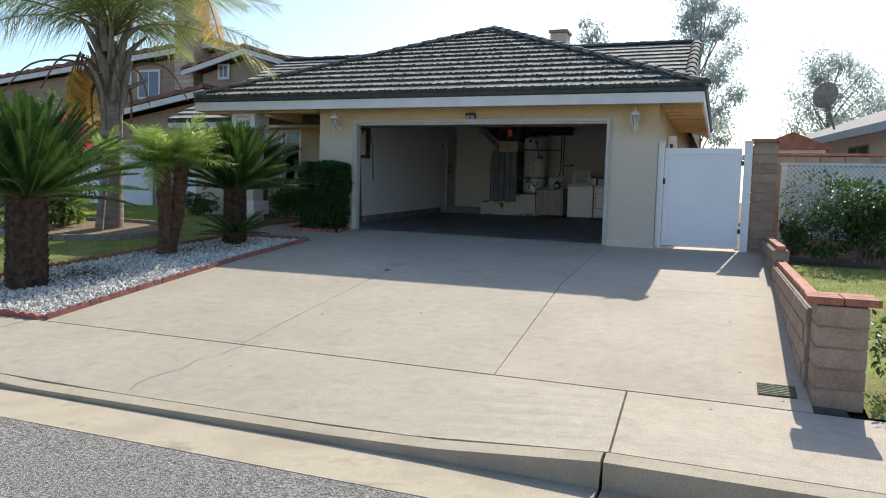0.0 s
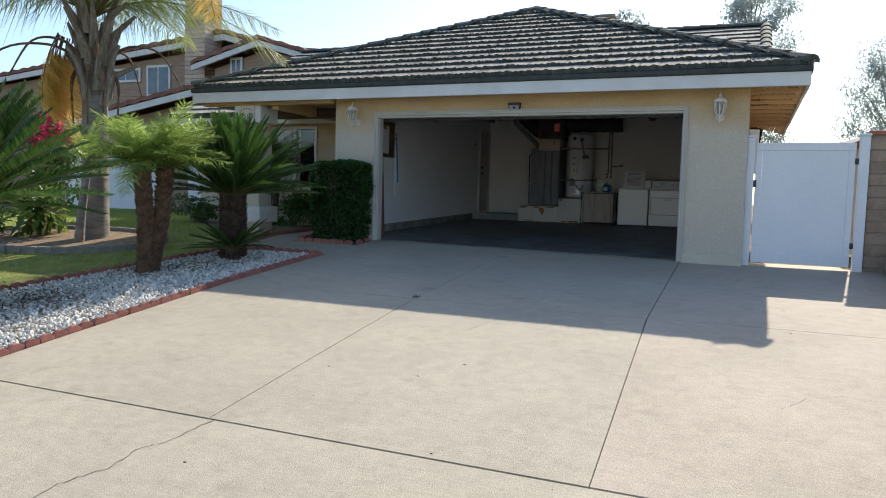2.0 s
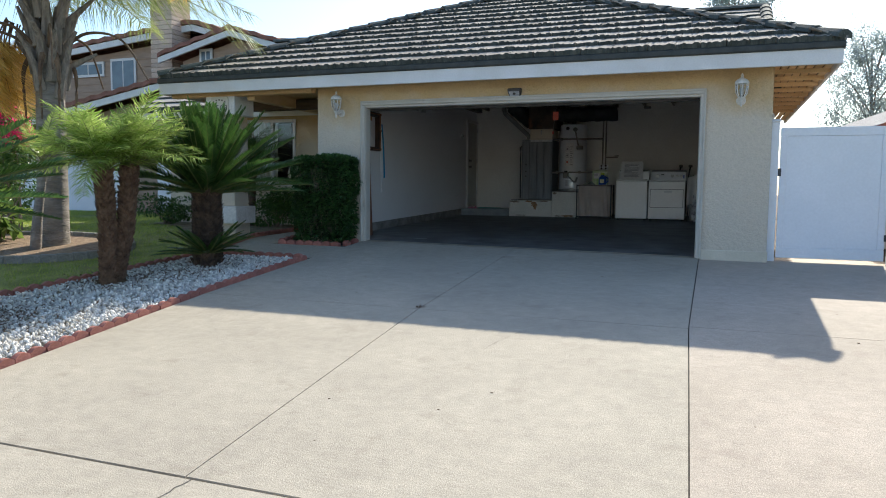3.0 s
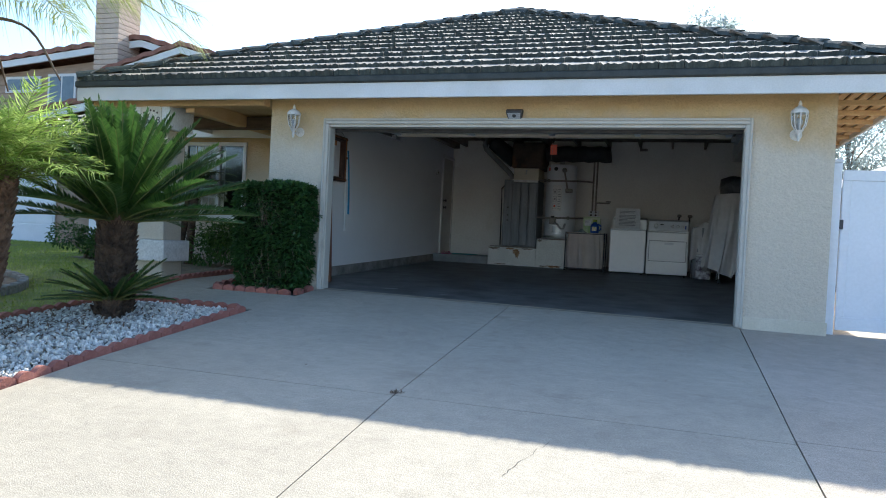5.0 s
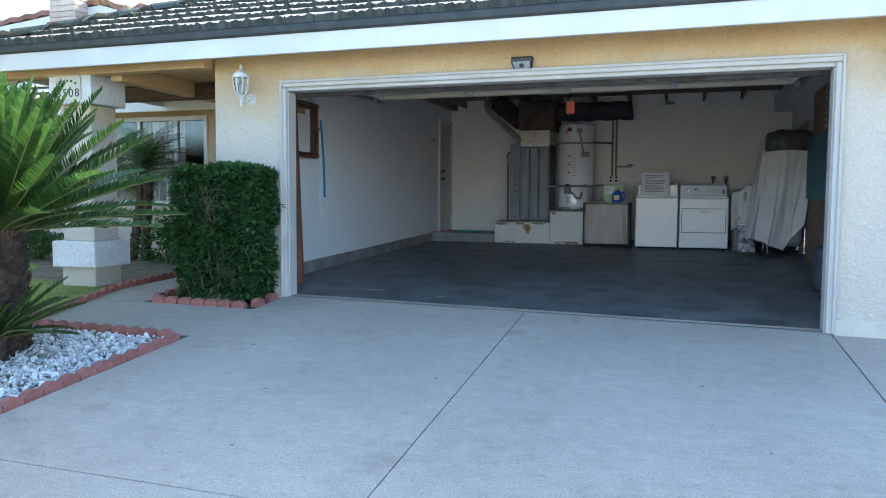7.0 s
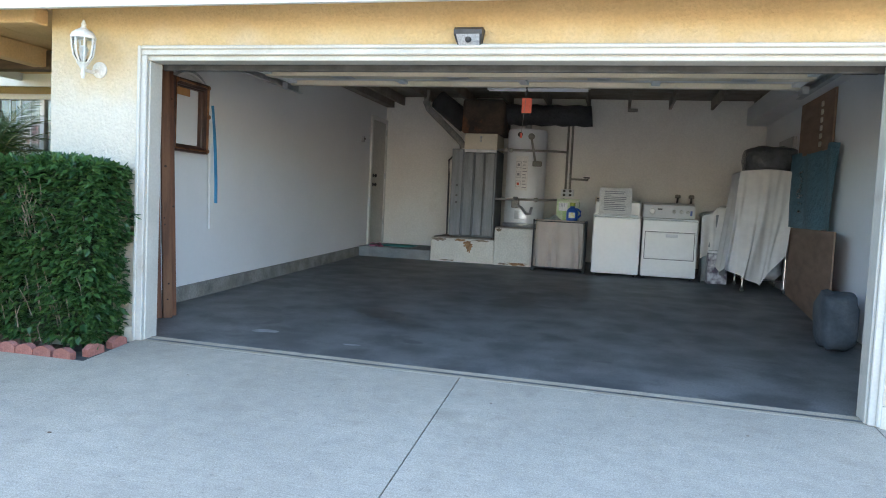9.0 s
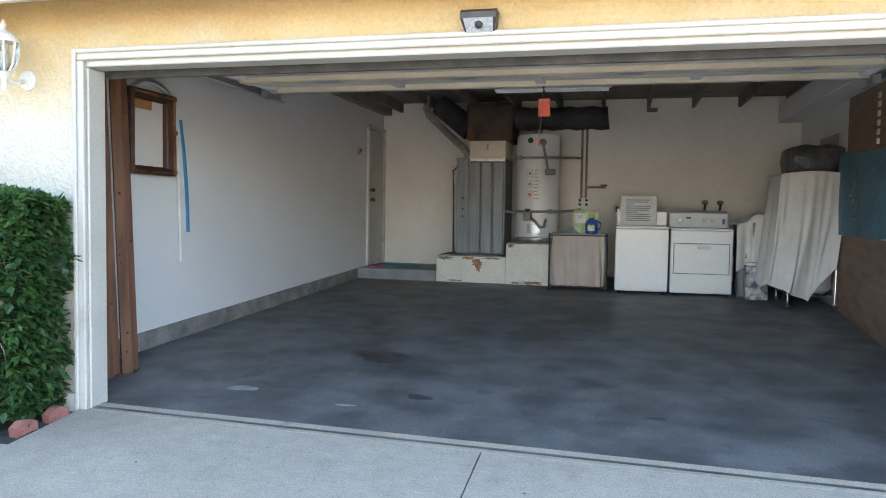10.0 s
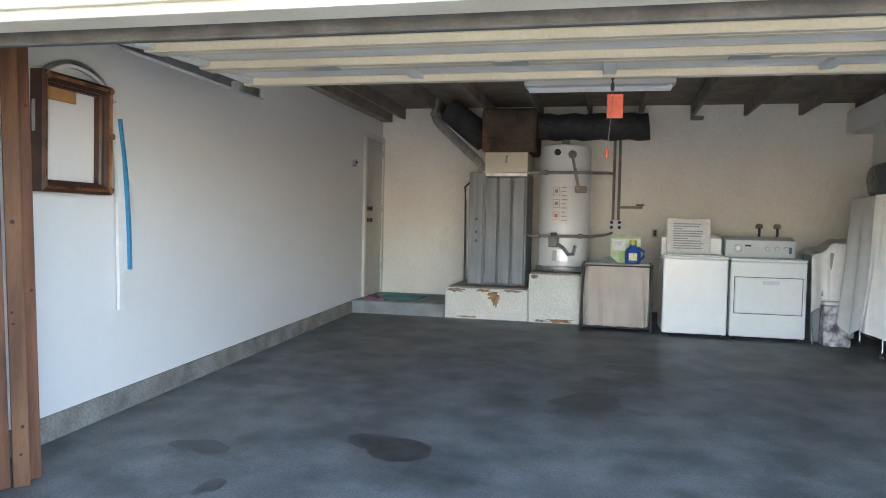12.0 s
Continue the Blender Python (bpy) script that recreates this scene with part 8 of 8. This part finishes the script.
tagged(new("leaf_litter", finish("leaf_litter", bm, M_DRYST)), "scattered dry leaf crumbs on the driveway", "litter", "", "stuff")
wd = thing("weed_tuft", "small dry brown weed in the driveway joint", "weed", (-4.09, 9.40, gz(-4.09, 9.4)))
child("leaves", leaf_mesh("leaves", leaf_cloud([(Vector((-4.09 + rl.uniform(-0.04, 0.04), 9.40 + rl.uniform(-0.03, 0.03), gz(-4.09, 9.4))), Vector((0, 0, 1))) for i in range(30)], 0.032, 0.3, 5), M_DRYST), wd)
# floor stains: spilled paint and oil
def blot(parent, c, rx, ry, material, seed):
    r = random.Random(seed)
    bm = bmesh.new()
    k = [1 + 0.22 * math.sin(2 * math.pi * i / 18 * 2 + seed) + 0.14 * math.sin(2 * math.pi * i / 18 * 3 + 2 * seed) + r.uniform(-0.05, 0.05) for i in range(18)]
    bm.faces.new([bm.verts.new((c[0] + rx * k[i] * math.cos(2 * math.pi * i / 18), c[1] + ry * k[i] * math.sin(2 * math.pi * i / 18), fz(c[0] + rx * k[i] * math.cos(2 * math.pi * i / 18), c[1] + ry * k[i] * math.sin(2 * math.pi * i / 18)) + 0.003)) for i in range(18)])
    part("stain", bm, material, parent)


stn = thing("floor_stains", "old oil and paint stains on the garage floor", "stains", (-5, 15, 0.65), "structure")
M_OIL = pbr("oil stain", (0.03, 0.03, 0.031), (0.06, 0.06, 0.061), 7, 0.4, 0.1, 60)
M_SPILL = pbr("white spill", (0.26, 0.26, 0.26), (0.40, 0.40, 0.40), 9, 0.5, 0.1)
for c, rx, ry, mt, sd_ in (((-5.9, 13.75), 0.09, 0.07, M_SPILL, 1), ((-6.35, 14.6), 0.16, 0.12, M_OIL, 2), ((-5.3, 14.9), 0.25, 0.2, M_OIL, 3), ((-4.7, 13.9), 0.1, 0.05, M_OIL, 4), ((-4.2, 16.2), 0.3, 0.2, M_OIL, 5), ((-5.1, 13.6), 0.07, 0.02, M_SPILL, 6), ((-6.0, 14.1), 0.05, 0.12, M_OIL, 7), ((-3.2, 13.9), 0.05, 0.03, M_OIL, 8), ((-3.6, 17.3), 0.4, 0.22, M_OIL, 9)):
    blot(stn, c, rx, ry, mt, sd_)

# plaster damage on the plinths
def patch(parent, c, w, h, y, material, seed, label):
    r = random.Random(seed)
    bm = bmesh.new()
    n_ = 22
    k = [1 + 0.25 * math.sin(i * 1.9 + seed) + r.uniform(-0.25, 0.25) for i in range(n_)]
    bm.faces.new([bm.verts.new((c[0] + w * k[i] * math.cos(2 * math.pi * i / n_), y, c[1] + h * k[i] * math.sin(2 * math.pi * i / n_))) for i in range(n_)])
    part("plaster_patch", bm, material, parent, label)


M_RUST = pbr("rust stain", (0.24, 0.12, 0.05), (0.42, 0.26, 0.14), 14, 0.85, 0.4, 60, fine=0.3)
M_BARE = pbr("bare mortar", (0.20, 0.15, 0.11), (0.34, 0.27, 0.20), 14, 0.9, 0.6, 60, fine=0.3)
pd = thing("plaster_damage", "rust stains and flaked plaster on the plinths", "stains", (-5.3, 19.49, 1.0), "structure")
for c, w, h, y, mt in (((-5.42, 1.10), 0.07, 0.05, 19.497, M_RUST), ((-5.40, 1.04), 0.04, 0.07, 19.4955, M_RUST), ((-5.88, 1.15), 0.11, 0.025, 19.497, M_BARE), ((-5.55, 1.155), 0.10, 0.018, 19.497, M_RUST),
                       ((-5.2, 1.16), 0.12, 0.014, 19.497, M_BARE), ((-4.62, 0.835), 0.15, 0.022, 19.467, M_RUST), ((-4.85, 0.83), 0.07, 0.014, 19.467, M_BARE), ((-4.93, 1.35), 0.04, 0.025, 19.467, M_BARE), ((-5.75, 0.83), 0.12, 0.010, 19.497, M_BARE)):
    patch(pd, c, w, h, y, mt, int(c[0] * -100), "flaked or rust-stained plaster")
# dry debris lying among the pebbles
rdb = random.Random(41)
pts_ = []
for cx_, cy_, sp_ in ((-8.5, 7.5, 0.45), (-8.0, 7.9, 0.3), (-8.1, 9.6, 0.3), (-7.7, 10.5, 0.4), (-8.9, 6.9, 0.4)):
    for i in range(420):
        x, y = cx_ + rdb.gauss(0, sp_), cy_ + rdb.gauss(0, sp_)
        if y > 6.15 and y < 11.4 and -9.3 < x < -6.8:
            pts_.append((Vector((x, y, gz(x, y) + 0.022)), Vector((rdb.uniform(-1, 1), rdb.uniform(-1, 1), 0.3))))
tagged(new("bed_debris", leaf_mesh("bed_debris", leaf_cloud(pts_, 0.06, 0.3, 42), M_DRYST)), "dry dark leaf debris among the pebbles", "debris", "", "stuff")
